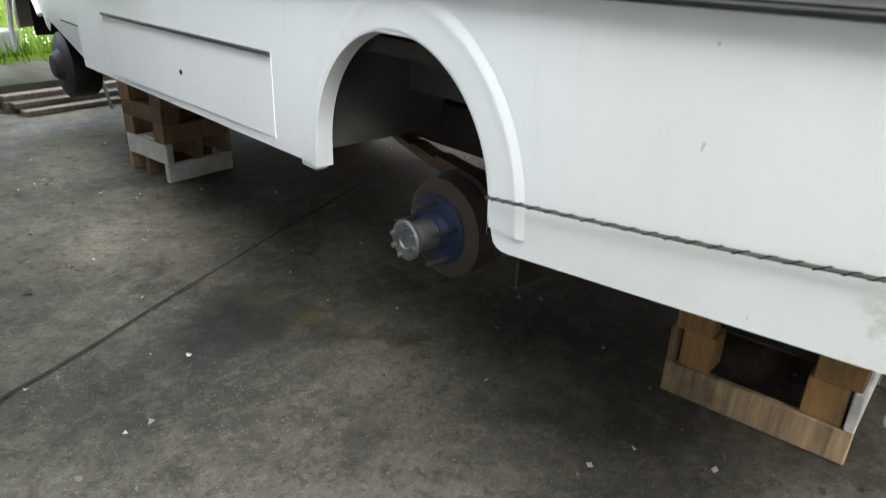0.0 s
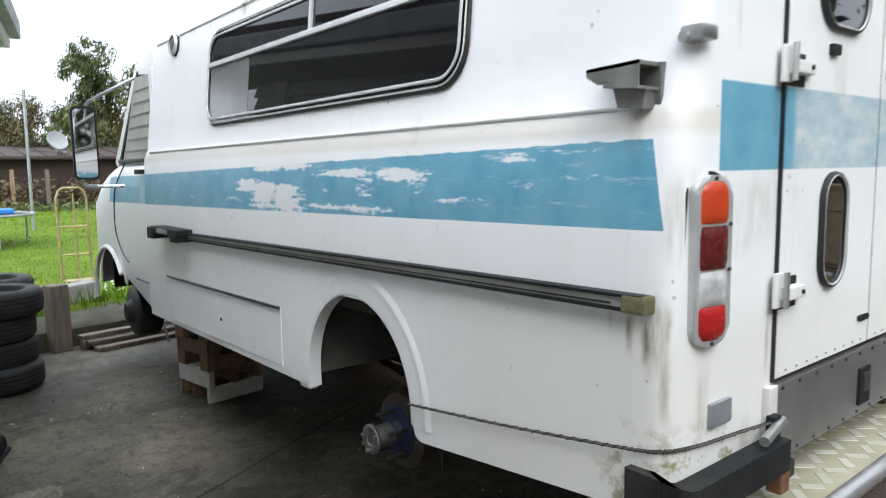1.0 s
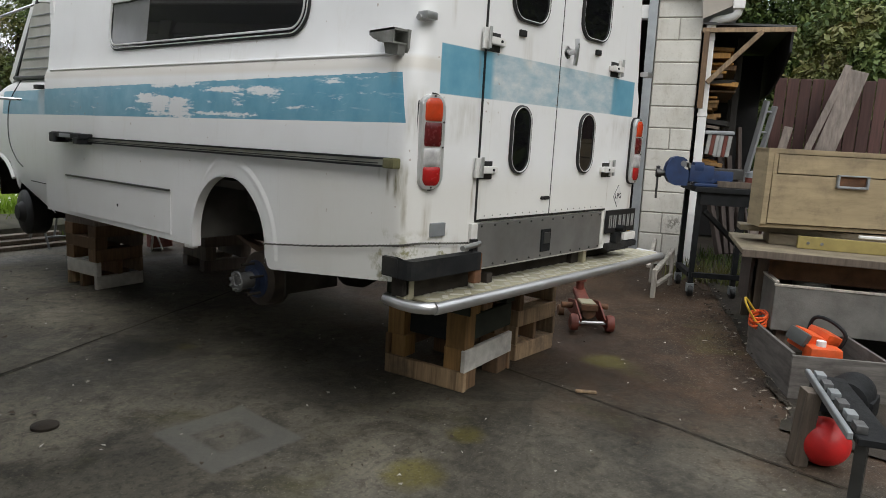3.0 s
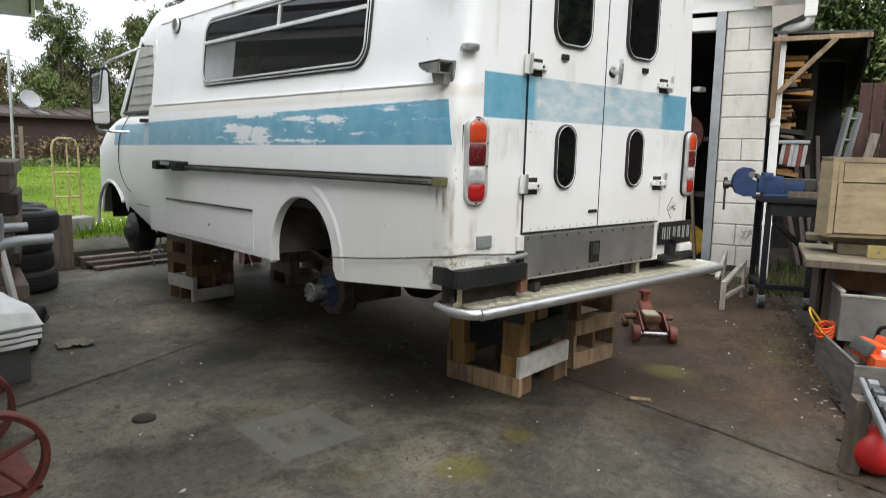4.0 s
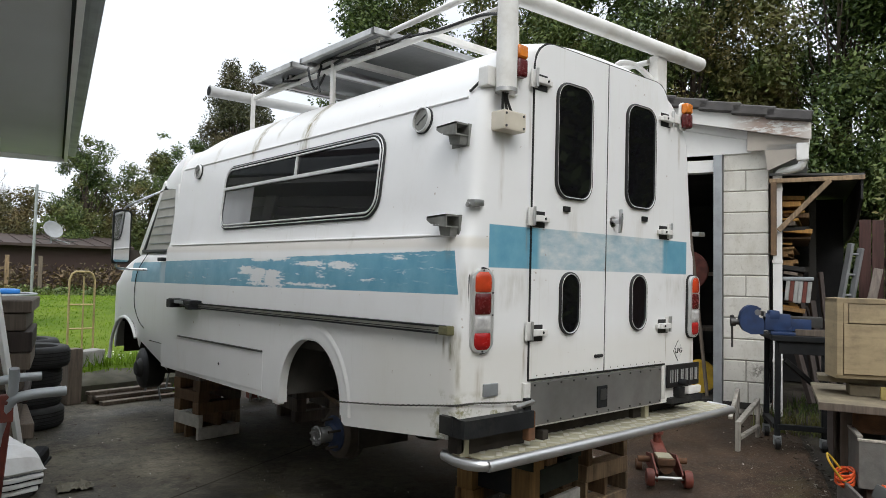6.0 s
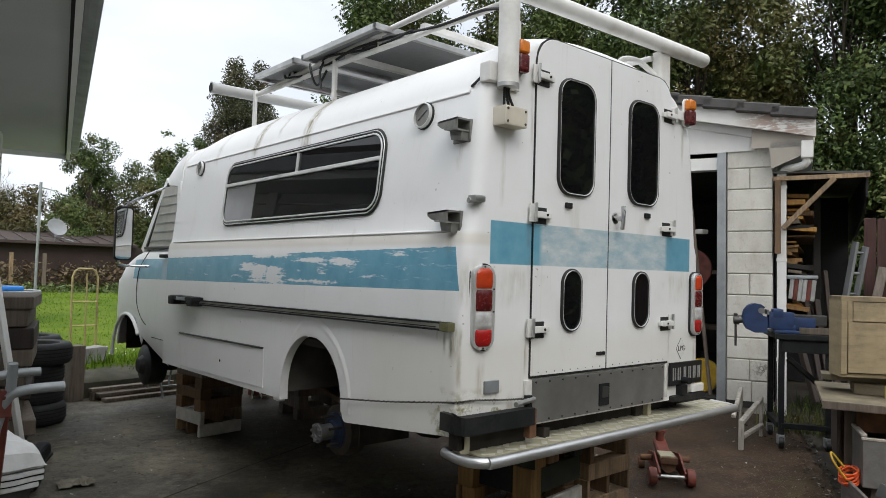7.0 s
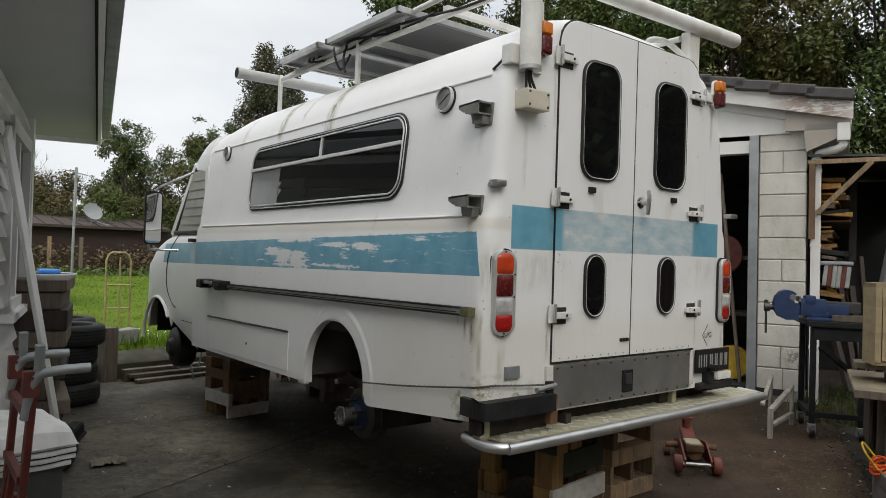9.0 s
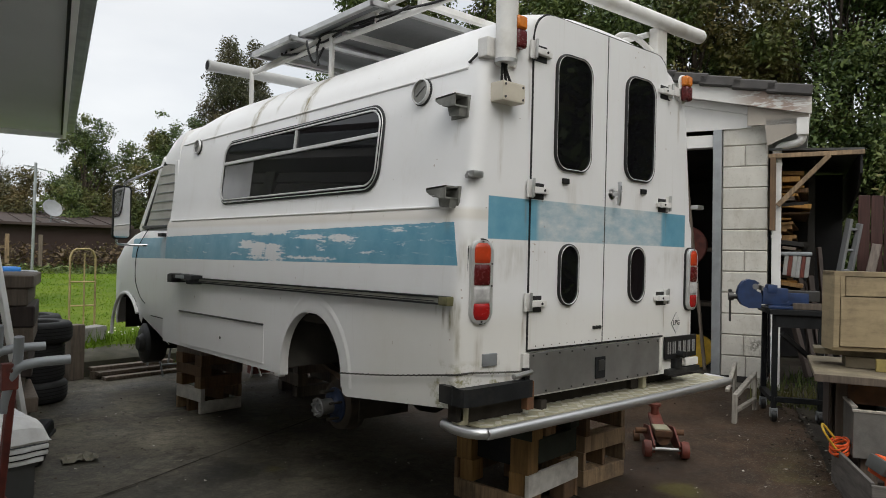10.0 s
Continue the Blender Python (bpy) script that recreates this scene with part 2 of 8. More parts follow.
    for yc, w, zlo, zhi in ((0.07, 0.016, 1.09, 1.23), (0.115, 0.010, 1.12, 1.22), (0.16, 0.008, 1.16, 1.22)):
        wob = m.math("ADD", y, m.math("MULTIPLY", m.math("SUBTRACT", m.noise(9.0, 3), 0.5), 0.03))
        run = m.math("MULTIPLY", m.band(wob, yc - w, yc + w, w), m.band(z, zlo, zhi, 0.05))
        c = m.mix(m.math("MULTIPLY", run, m.ramp(m.noise(40.0, 3, 0.7, (1, 1, 0.2)), [(0.3, 0.3), (0.6, 1.0)])), c, (0.085, 0.075, 0.012))
    # rust and grime that ran down the rear face from hinges, lamps and the mast
    for xc, w, zlo, zhi, sx in ((-0.60, 0.012, 1.0, 1.20, 0.75), (-0.60, 0.010, 1.45, 1.72, 0.45), (-0.595, 0.012, 2.05, 2.36, 0.4), (0.575, 0.012, 1.0, 1.2, 0.6), (0.575, 0.010, 1.5, 1.72, 0.4), (0.70, 0.018, 2.1, 2.36, 0.5), (-0.775, 0.02, 1.75, 2.11, 0.35), (-0.885, 0.03, 0.88, 1.12, 0.45), (0.86, 0.03, 0.9, 1.12, 0.45), (-0.29, 0.05, 1.62, 1.84, 0.22), (0.28, 0.05, 1.62, 1.84, 0.22), (-0.70, 0.03, 0.80, 0.95, 0.6)):
        wob = m.math("ADD", x, m.math("MULTIPLY", m.math("SUBTRACT", m.noise(6.0, 3), 0.5), 0.04))
        run = m.math("MULTIPLY", m.band(wob, xc - w, xc + w, w * 0.8), m.band(z, zlo, zhi, 0.08))
        run = m.math("MULTIPLY", m.math("MULTIPLY", run, m.math("LESS_THAN", y, 0.05)), m.ramp(m.noise(34.0, 3, 0.7, (1, 1, 0.12)), [(0.35, 0.1), (0.65, 1.0)]))
        c = m.mix(m.math("MULTIPLY", run, sx), c, (0.25, 0.185, 0.08))
    # fine vertical streaks below the waist and the roof's edge
    st = m.math("MULTIPLY", m.ramp(m.noise(1.0, 5, 0.7, (30, 30, 1.2)), [(0.58, 0.0), (0.75, 1.0)]), m.ramp(m.noise(1.4, 4), [(0.4, 0.0), (0.7, 1.0)]))
    c = m.mix(m.math("MULTIPLY", st, 0.35), c, (0.42, 0.38, 0.27))
    # moss and rust on the lower rear corner
    cor = m.math("MULTIPLY", m.band(y, -0.1, 0.22, 0.1), m.band(z, 0.7, 0.98, 0.08))
    cor = m.math("MULTIPLY", cor, m.ramp(m.noise(16.0, 5, 0.7), [(0.5, 0.0), (0.62, 1.0)]))
    cor = m.math("MULTIPLY", cor, m.math("LESS_THAN", x, -0.75))
    c = m.mix(m.math("MULTIPLY", cor, 0.85), c, (0.24, 0.22, 0.07))
    # rust spots
    rust = m.ramp(m.noise(24.0, 2, 0.5), [(0.745, 0.0), (0.765, 1.0)])
    c = m.mix(m.math("MULTIPLY", rust, 0.5), c, (0.26, 0.15, 0.07))
    m.color(c)
    m.rough(m.math("ADD", m.math("MULTIPLY", m.noise(5.0, 5), 0.25), 0.28))
    m.bump(m.noise(2.2, 2), 0.12, 0.02)
    m.bump(m.noise(180.0, 2), 0.05, 0.001)
    return m.m


M = {
    "van": van_paint(),
    "white_trim": worn("white_trim", (0.74, 0.73, 0.70), 0.5, vary=0.12, dirty=0.35, dirt=(0.3, 0.24, 0.14), scale=9),
    "black_rubber": worn("black_rubber", (0.012, 0.012, 0.012), 0.55, vary=0.4, dirty=0.2, dirt=(0.05, 0.05, 0.04)),
    "black_gap": Mat("black_gap", (0.006, 0.006, 0.006), 0.8).m,
    "lamp_chrome": worn("lamp_chrome", (0.62, 0.62, 0.61), 0.4, 0.55, vary=0.15, dirty=0.35, dirt=(0.25, 0.22, 0.18), scale=6, bump=0.0),
    "chrome": worn("chrome", (0.62, 0.62, 0.63), 0.28, 1.0, vary=0.2, dirty=0.35, dirt=(0.25, 0.24, 0.22), scale=5, bump=0.0),
    "alu": worn("alu", (0.55, 0.55, 0.54), 0.45, 1.0, vary=0.25, dirty=0.4, dirt=(0.16, 0.15, 0.12), scale=8, bump=0.1),
    "alu_bright": worn("alu_bright", (0.66, 0.66, 0.65), 0.4, 0.35, vary=0.12, dirty=0.35, dirt=(0.3, 0.28, 0.24), scale=7, bump=0.05),
    "rail_moss": worn("rail_moss", (0.16, 0.15, 0.075), 0.85, vary=0.4, dirty=0.8, dirt=(0.07, 0.065, 0.01), scale=18, bump=0.6),
    "rail_metal": worn("rail_metal", (0.33, 0.33, 0.29), 0.6, 0.3, vary=0.3, dirty=0.75, dirt=(0.15, 0.14, 0.05), scale=5, bump=0.2),
    "bracket_metal": worn("bracket_metal", (0.24, 0.24, 0.22), 0.6, 0.4, vary=0.35, dirty=0.7, dirt=(0.06, 0.055, 0.04), scale=12, bump=0.2),
    "cream_plastic": worn("cream_plastic", (0.60, 0.55, 0.45), 0.55, vary=0.08, dirty=0.3, dirt=(0.35, 0.28, 0.18), scale=7, bump=0.05),
    "panel_steel": worn("panel_steel", (0.34, 0.335, 0.325), 0.42, 0.75, vary=0.3, dirty=0.45, dirt=(0.10, 0.09, 0.075), scale=3, bump=0.03),
    "cloudy_plastic": worn("cloudy_plastic", (0.36, 0.36, 0.34), 0.35, vary=0.25, dirty=0.4, scale=9),
    "alu_tube": worn("alu_tube", (0.62, 0.62, 0.62), 0.38, 0.9, vary=0.15, dirty=0.3, dirt=(0.3, 0.3, 0.28), scale=4, bump=0.0),
    "tread_pale": worn("tread_pale", (0.50, 0.48, 0.40), 0.55, 0.2, vary=0.2, dirty=0.3, dirt=(0.4, 0.37, 0.25), scale=6),
    "alu_plate": worn("alu_plate", (0.38, 0.355, 0.25), 0.6, 0.25, vary=0.25, dirty=0.5, dirt=(0.30, 0.27, 0.14), scale=5, bump=0.2),
    "steel_dark": worn("steel_dark", (0.095, 0.095, 0.092), 0.42, 0.7, vary=0.35, dirty=0.5, dirt=(0.05, 0.04, 0.03), scale=5, bump=0.15),
    "bumper_black": worn("bumper_black", (0.015, 0.016, 0.017), 0.6, vary=0.4, dirty=0.45, dirt=(0.06, 0.055, 0.045), scale=10, spec=0.2),
    "rust": worn("rust", (0.16, 0.075, 0.035), 0.85, vary=0.5, dirty=0.5, dirt=(0.04, 0.03, 0.025), scale=12, bump=0.5),
    "tub_grey": worn("tub_grey", (0.085, 0.08, 0.07), 0.85, vary=0.4, dirty=0.6, dirt=(0.06, 0.05, 0.04), scale=7, bump=0.3),
    "spring_rust": worn("spring_rust", (0.17, 0.115, 0.08), 0.85, vary=0.4, dirty=0.5, scale=9, bump=0.4),
    "drum_dark": worn("drum_dark", (0.055, 0.042, 0.032), 0.85, vary=0.5, dirty=0.5, dirt=(0.03, 0.025, 0.02), scale=12, bump=0.5),
    "chassis": worn("chassis", (0.046, 0.040, 0.034), 0.85, vary=0.5, dirty=0.5, dirt=(0.04, 0.03, 0.022), scale=7, bump=0.4, spec=0.1),
    "hub_blue": worn("hub_blue", (0.011, 0.024, 0.065), 0.6, vary=0.5, dirty=0.5, dirt=(0.02, 0.02, 0.02), scale=16),
    "hub_metal": worn("hub_metal", (0.22, 0.22, 0.22), 0.5, 0.8, vary=0.3, dirty=0.5, scale=18),
    "glass_dark": Mat("glass_dark", (0.006, 0.006, 0.007), 0.025).m,
    "lens_red": worn("lens_red", (0.36, 0.010, 0.010), 0.22, vary=0.25, dirty=0.2, dirt=(0.1, 0.02, 0.02), scale=20),
    "lens_dark": worn("lens_dark", (0.11, 0.009, 0.010), 0.25, vary=0.25, dirty=0.3, dirt=(0.03, 0.01, 0.01), scale=20),
    "lens_orange": worn("lens_orange", (0.52, 0.050, 0.012), 0.22, vary=0.2, dirty=0.2, dirt=(0.2, 0.05, 0.02), scale=20),
    "lens_amber": worn("lens_amber", (0.68, 0.20, 0.02), 0.22, vary=0.2, dirty=0.2, dirt=(0.2, 0.08, 0.02), scale=20),
    "lens_clear": worn("lens_clear", (0.50, 0.49, 0.48), 0.2, vary=0.3, dirty=0.3, scale=25),
    "concrete_block": block_mat(),
    "mortar": worn("mortar", (0.42, 0.395, 0.35), 0.9, vary=0.2, dirty=0.3, scale=12),
    "white_board": worn("white_board", (0.80, 0.79, 0.765), 0.55, vary=0.08, dirty=0.15, dirt=(0.4, 0.38, 0.33), scale=3, bump=0.1),
    # darker than the white boards: the soffit's shade is in this colour
    "eave_board": worn("eave_board", (0.40, 0.36, 0.31), 0.75, vary=0.12, dirty=0.3, dirt=(0.2, 0.17, 0.14), scale=4),
    "soffit": worn("soffit", (0.52, 0.53, 0.52), 0.7, vary=0.06, dirty=0.1, dirt=(0.35, 0.34, 0.3), scale=2, bump=0.05),
    "tile_grey": worn("tile_grey", (0.085, 0.08, 0.078), 0.85, vary=0.35, dirty=0.4, dirt=(0.12, 0.11, 0.08), scale=9, bump=0.5),
    "galv": worn("galv", (0.36, 0.38, 0.39), 0.55, 0.6, vary=0.2, dirty=0.3, scale=7),
    "pallet": wood("pallet", (0.20, 0.120, 0.062), rnd=0.7, dirty=0.5),
    "pallet_light": wood("pallet_light", (0.31, 0.215, 0.125), vary=0.5, rnd=0.7, dirty=0.75),
    "pallet_white": worn("pallet_white", (0.62, 0.60, 0.55), 0.7, vary=0.2, dirty=0.5, dirt=(0.1, 0.09, 0.08), scale=12),
    "crib_green": worn("crib_green", (0.03, 0.036, 0.025), 0.8, vary=0.4, dirty=0.4, scale=9),
    "ply": wood("ply", (0.34, 0.265, 0.155), grain=(2.5, 2.5, 18), vary=0.25, rnd=0.15, dirty=0.5),
    "moss_board": worn("moss_board", (0.20, 0.165, 0.11), 0.85, vary=0.4, dirty=0.6, dirt=(0.055, 0.06, 0.02), scale=7, bump=0.5),
    "level_yellow": worn("level_yellow", (0.34, 0.27, 0.09), 0.6, vary=0.2, dirty=0.45, scale=9),
    "old_wood": wood("old_wood", (0.15, 0.118, 0.09), rnd=0.5, dirty=0.4),
    "yellow_wood": wood("yellow_wood", (0.30, 0.17, 0.06), rnd=0.5, dirty=0.25),
    "rack_orange": wood("rack_orange", (0.46, 0.24, 0.06), rnd=0.5, dirty=0.3),
    "fence_red": wood("fence_red", (0.085, 0.040, 0.034), grain=(30, 30, 2), rnd=0.5, dirty=0.3),
    "trestle_grey": wood("trestle_grey", (0.40, 0.37, 0.32), rnd=0.3, dirty=0.5),
    "grey_board": wood("grey_board", (0.24, 0.20, 0.17), grain=(30, 30, 2), rnd=0.3, dirty=0.35),
    "crate_wood": wood("crate_wood", (0.17, 0.155, 0.14), grain=(4, 4, 30), vary=0.5, rnd=0.4, dirty=0.6),
    "fence_dark": wood("fence_dark", (0.05, 0.036, 0.030), grain=(30, 30, 2), rnd=0.4, dirty=0.3),
    "tyre": worn("tyre", (0.022, 0.023, 0.024), 0.75, vary=0.4, dirty=0.35, dirt=(0.06, 0.055, 0.045), scale=10, bump=0.4),
    "vise_blue": worn("vise_blue", (0.013, 0.036, 0.11), 0.5, vary=0.35, dirty=0.4, dirt=(0.03, 0.03, 0.04), scale=14, bump=0.3),
    "red_paint": worn("red_paint", (0.16, 0.038, 0.024), 0.6, vary=0.45, dirty=0.5, dirt=(0.08, 0.04, 0.025), scale=14, bump=0.3),
    "truck_red": worn("truck_red", (0.14, 0.026, 0.017), 0.65, vary=0.5, dirty=0.65, dirt=(0.07, 0.035, 0.022), scale=16, bump=0.3),
    "orange_plastic": worn("orange_plastic", (0.72, 0.10, 0.018), 0.45, vary=0.25, dirty=0.35, dirt=(0.15, 0.05, 0.02), scale=12),
    "grey_plastic": worn("grey_plastic", (0.075, 0.077, 0.074), 0.6, vary=0.25, dirty=0.4, scale=6),
    "trough_grey": worn("trough_grey", (0.16, 0.155, 0.14), 0.75, vary=0.4, dirty=0.55, dirt=(0.06, 0.05, 0.04), scale=6, bump=0.4),
    "tarp": worn("tarp", (0.84, 0.84, 0.83), 0.65, vary=0.12, dirty=0.4, dirt=(0.28, 0.22, 0.14), scale=5, bump=0.2),
    "hem_grey": worn("hem_grey", (0.16, 0.17, 0.18), 0.6, vary=0.2, dirty=0.3),
    "brown_wall": worn("brown_wall", (0.040, 0.024, 0.020), 0.85, vary=0.2, dirty=0.25, scale=0.8, bump=0.1),
    "brown_roof": worn("brown_roof", (0.055, 0.038, 0.033), 0.8, vary=0.2, dirty=0.3, scale=2),
    # near-black tone that holds the shed's inner shade; also on lean-to timber
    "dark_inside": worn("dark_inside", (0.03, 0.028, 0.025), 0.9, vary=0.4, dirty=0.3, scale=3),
    "sheet_black": worn("sheet_black", (0.008, 0.008, 0.009), 0.7, vary=0.4, dirty=0.2, dirt=(0.02, 0.02, 0.018), scale=3),
    "trunk": worn("trunk", (0.06, 0.045, 0.033), 0.9, vary=0.4, dirty=0.3, scale=10, bump=0.6, stretch=(1, 1, 0.3)),
    "blue_plastic": worn("blue_plastic", (0.03, 0.20, 0.60), 0.5, vary=0.2, dirty=0.2),
    "dish_grey": worn("dish_grey", (0.27, 0.28, 0.29), 0.6, vary=0.1, dirty=0.2),
    "gold_tube": worn("gold_tube", (0.42, 0.33, 0.17), 0.5, 0.5, vary=0.3, dirty=0.4, scale=12),
    "curtain": worn("curtain", (0.50, 0.49, 0.45), 0.8, vary=0.12, dirty=0.2),
    "cable": Mat("cable", (0.012, 0.012, 0.012), 0.6).m,
    "rope": worn("rope", (0.09, 0.085, 0.07), 0.9, vary=0.5, dirty=0.5, scale=30),
    "tube_grey": worn("tube_grey", (0.42, 0.42, 0.41), 0.55, vary=0.12, dirty=0.3, dirt=(0.2, 0.19, 0.16), scale=5, bump=0.05),
    "solar_back": worn("solar_back", (0.20, 0.205, 0.21), 0.5, vary=0.08, dirty=0.3, dirt=(0.3, 0.3, 0.28)),
    "plate_black": Mat("plate_black", (0.01, 0.01, 0.011), 0.45).m,
    "plate_white": worn("plate_white", (0.30, 0.30, 0.29), 0.5, vary=0.15),
    "concrete": worn("concrete", (0.30, 0.29, 0.27), 0.9, vary=0.25, dirty=0.4, scale=6, bump=0.5),
    "yellow_paint": worn("yellow_paint", (0.65, 0.42, 0.04), 0.5, vary=0.25, dirty=0.3, scale=12),
}


def ground_mat():
    """Old driveway concrete: damp dark blotches, moss, oil and pale scuffs."""
    m = Mat("driveway", (0.2, 0.19, 0.175), 0.85, spec=0.3)
    x, y, z = m.xyz()
    # large damp and dry patches, then blotches, then sand
    big = m.ramp(m.noise(0.9, 5, 0.55, distort=0.6), [(0.40, 0.0), (0.62, 1.0)])
    c = m.mix(big, (0.044, 0.043, 0.038), (0.125, 0.122, 0.108))
    c = m.mix(m.math("MULTIPLY", m.ramp(m.noise(2.2, 7, 0.66), [(0.48, 0.0), (0.64, 1.0)]), 0.55), c, (0.165, 0.160, 0.138))
    c = m.mix(m.math("MULTIPLY", m.ramp(m.noise(1.6, 6, 0.6, distort=0.9), [(0.54, 0.0), (0.62, 1.0)]), 0.65), c, (0.026, 0.025, 0.022))
    c = m.mix(m.math("MULTIPLY", m.ramp(m.noise(11.0, 6, 0.72), [(0.50, 0.0), (0.62, 1.0)]), 0.38), c, (0.19, 0.182, 0.15))
    c = m.mix(m.math("MULTIPLY", m.ramp(m.noise(13.0, 6, 0.7, distort=0.5), [(0.38, 1.0), (0.48, 0.0)]), 0.5), c, (0.028, 0.027, 0.023))
    # a paler ring where a square pad stood
    wx = m.math("ADD", x, m.math("MULTIPLY", m.math("SUBTRACT", m.noise(6.0, 4), 0.5), 0.05))
    wy = m.math("ADD", m.math("SUBTRACT", y, m.math("MULTIPLY", x, 0.05)), m.math("MULTIPLY", m.math("SUBTRACT", m.noise(7.0, 4), 0.5), 0.05))
    pale = m.math("MULTIPLY", m.band(wx, -1.58, -1.11, 0.02), m.band(wy, 0.475, 0.975, 0.02))
    hole = m.math("MULTIPLY", m.band(wx, -1.47, -1.22, 0.03), m.band(wy, 0.60, 0.86, 0.03))
    pale = m.math("MULTIPLY", pale, m.math("SUBTRACT", 1.0, m.math("MULTIPLY", hole, 0.7)))
    # rubbed pale streaks
    c = m.mix(m.math("MULTIPLY", m.ramp(m.noise(1.0, 6, 0.7, (2.0, 11.0, 1), 0.8), [(0.64, 0.0), (0.72, 1.0)]), 0.45), c, (0.27, 0.26, 0.23))
    # brown earth film towards the shed
    brown = m.math("MULTIPLY", m.ramp(m.math("ADD", m.math("MULTIPLY", x, 0.45), m.math("MULTIPLY", m.noise(1.8, 6, 0.65), 0.9)), [(0.34, 0.0), (0.78, 1.0)]), 0.92)
    c = m.mix(brown, c, m.mix(m.ramp(m.noise(3.5, 7, 0.7), [(0.35, 0.0), (0.65, 1.0)]), (0.027, 0.0155, 0.0095), (0.072, 0.043, 0.026)))
    moss = m.math("MULTIPLY", m.ramp(m.noise(1.7, 5, 0.6, distort=0.4), [(0.58, 0.0), (0.70, 1.0)]), 0.5)
    c = m.mix(moss, c, (0.072, 0.072, 0.026))
    for cx, cy, r in ((-1.01, -0.11, 0.15), (-0.56, -0.02, 0.11), (0.9, 0.07, 0.16), (-0.88, 1.86, 0.08)):
        d = m.math("SQRT", m.math("ADD", m.math("POWER", m.math("SUBTRACT", x, cx), 2), m.math("POWER", m.math("SUBTRACT", y, cy), 2)))
        d = m.math("ADD", d, m.math("MULTIPLY", m.math("SUBTRACT", m.noise(9.0, 4), 0.5), 0.12))
        c = m.mix(m.math("MULTIPLY", m.band(d, -1, r, 0.07), 0.75), c, (0.135, 0.125, 0.030))
    speck = m.ramp(m.noise(110.0, 2), [(0.63, 0.0), (0.69, 1.0)])
    c = m.mix(m.math("MULTIPLY", speck, 0.5), c, (0.30, 0.29, 0.25))
    c = m.mix(m.math("MULTIPLY", m.ramp(m.noise(26.0, 6, 0.8), [(0.55, 0.0), (0.63, 1.0)]), 0.35), c, (0.17, 0.165, 0.14))
    c = m.mix(m.math("MULTIPLY", m.ramp(m.noise(45.0, 4, 0.7), [(0.33, 1.0), (0.5, 0.0)]), 0.5), c, (0.024, 0.022, 0.019))
    soft = m.ramp(m.noise(0.75, 3, 0.5, distort=0.5), [(0.38, (0.75, 0.695, 0.605)), (0.50, (0.98, 0.905, 0.795)), (0.62, (1.24, 1.15, 1.0))])
    c = m.mix(1.0, c, soft, "MULTIPLY")
    # old wet and dry stains
    for cx, cy, r, k, w in ((-1.06, 1.96, 0.22, 0.40, 0.16), (-1.9, 0.6, 0.38, 0.55, 0.25), (-0.45, -0.25, 0.35, 0.85, 0.3), (0.25, -0.55, 0.4, 0.6, 0.3), (-1.53, 2.35, 0.35, 1.35, 0.3), (-1.0, 2.95, 0.3, 1.4, 0.25), (-1.25, 1.5, 0.22, 1.2, 0.25), (-1.15, 0.75, 0.55, 0.78, 0.45), (-1.7, 3.6, 0.8, 1.1, 0.5), (-0.75, -1.0, 0.5, 0.85, 0.35), (-1.8, -0.3, 0.4, 1.15, 0.3)):
        d = m.math("SQRT", m.math("ADD", m.math("POWER", m.math("SUBTRACT", x, cx), 2), m.math("POWER", m.math("SUBTRACT", y, cy), 2)))
        d = m.math("ADD", d, m.math("MULTIPLY", m.math("SUBTRACT", m.noise(3.5, 6, 0.65), 0.5), 1.3 * r))
        c = m.mix(m.band(d, -1, r + w * 0.5, w), c, m.mix(1.0, c, k, "MULTIPLY"))
    c = m.mix(m.math("MULTIPLY", pale, 0.7), c, (0.135, 0.13, 0.114))
    m.color(c)
    m.rough(m.math("ADD", m.math("MULTIPLY", big, 0.3), 0.58))
    m.bump(m.noise(60.0, 6, 0.75), 0.8, 0.006)
    m.bump(m.noise(6.0, 4, 0.6), 0.4, 0.01)
    return m.m


def grass_mat(name, a, b):
    m = Mat(name, a, 0.9, spec=0.12)
    c = m.mix(m.ramp(m.noise(1.2, 6, 0.6), [(0.35, 0.0), (0.65, 1.0)]), a, b)
    c = m.mix(m.math("MULTIPLY", m.island(), 0.5), c, tuple(v * 0.45 for v in a))
    m.color(c)
    m.bump(m.noise(30.0, 5, 0.7), 0.6, 0.02)
    return m.m


def leaf_mat(name, a, b, c2):
    m = Mat(name, a, 0.55, spec=0.35)
    c = m.mix(m.island(), a, b)
    c = m.mix(m.ramp(m.noise(0.5, 5, 0.6), [(0.5, 0.0), (0.7, 1.0)]), c, c2)
    m.color(c)
    m.b.inputs["Transmission Weight"].default_value = 0.0
    return m.m


M["ground"] = ground_mat()
M["lawn"] = grass_mat("lawn", (0.085, 0.15, 0.012), (0.165, 0.225, 0.024))
M["soil"] = worn("soil", (0.034, 0.026, 0.018), 0.95, vary=0.5, dirty=0.4, dirt=(0.05, 0.06, 0.02), scale=8, bump=0.8)
M["leaf_dark"] = leaf_mat("leaf_dark", (0.022, 0.046, 0.012), (0.105, 0.145, 0.034), (0.14, 0.105, 0.032))
M["leaf_conifer"] = leaf_mat("leaf_conifer", (0.026, 0.034, 0.013), (0.085, 0.085, 0.034), (0.095, 0.07, 0.03))
M["leaf_bright"] = leaf_mat("leaf_bright", (0.045, 0.085, 0.02), (0.17, 0.215, 0.06), (0.19, 0.15, 0.055))
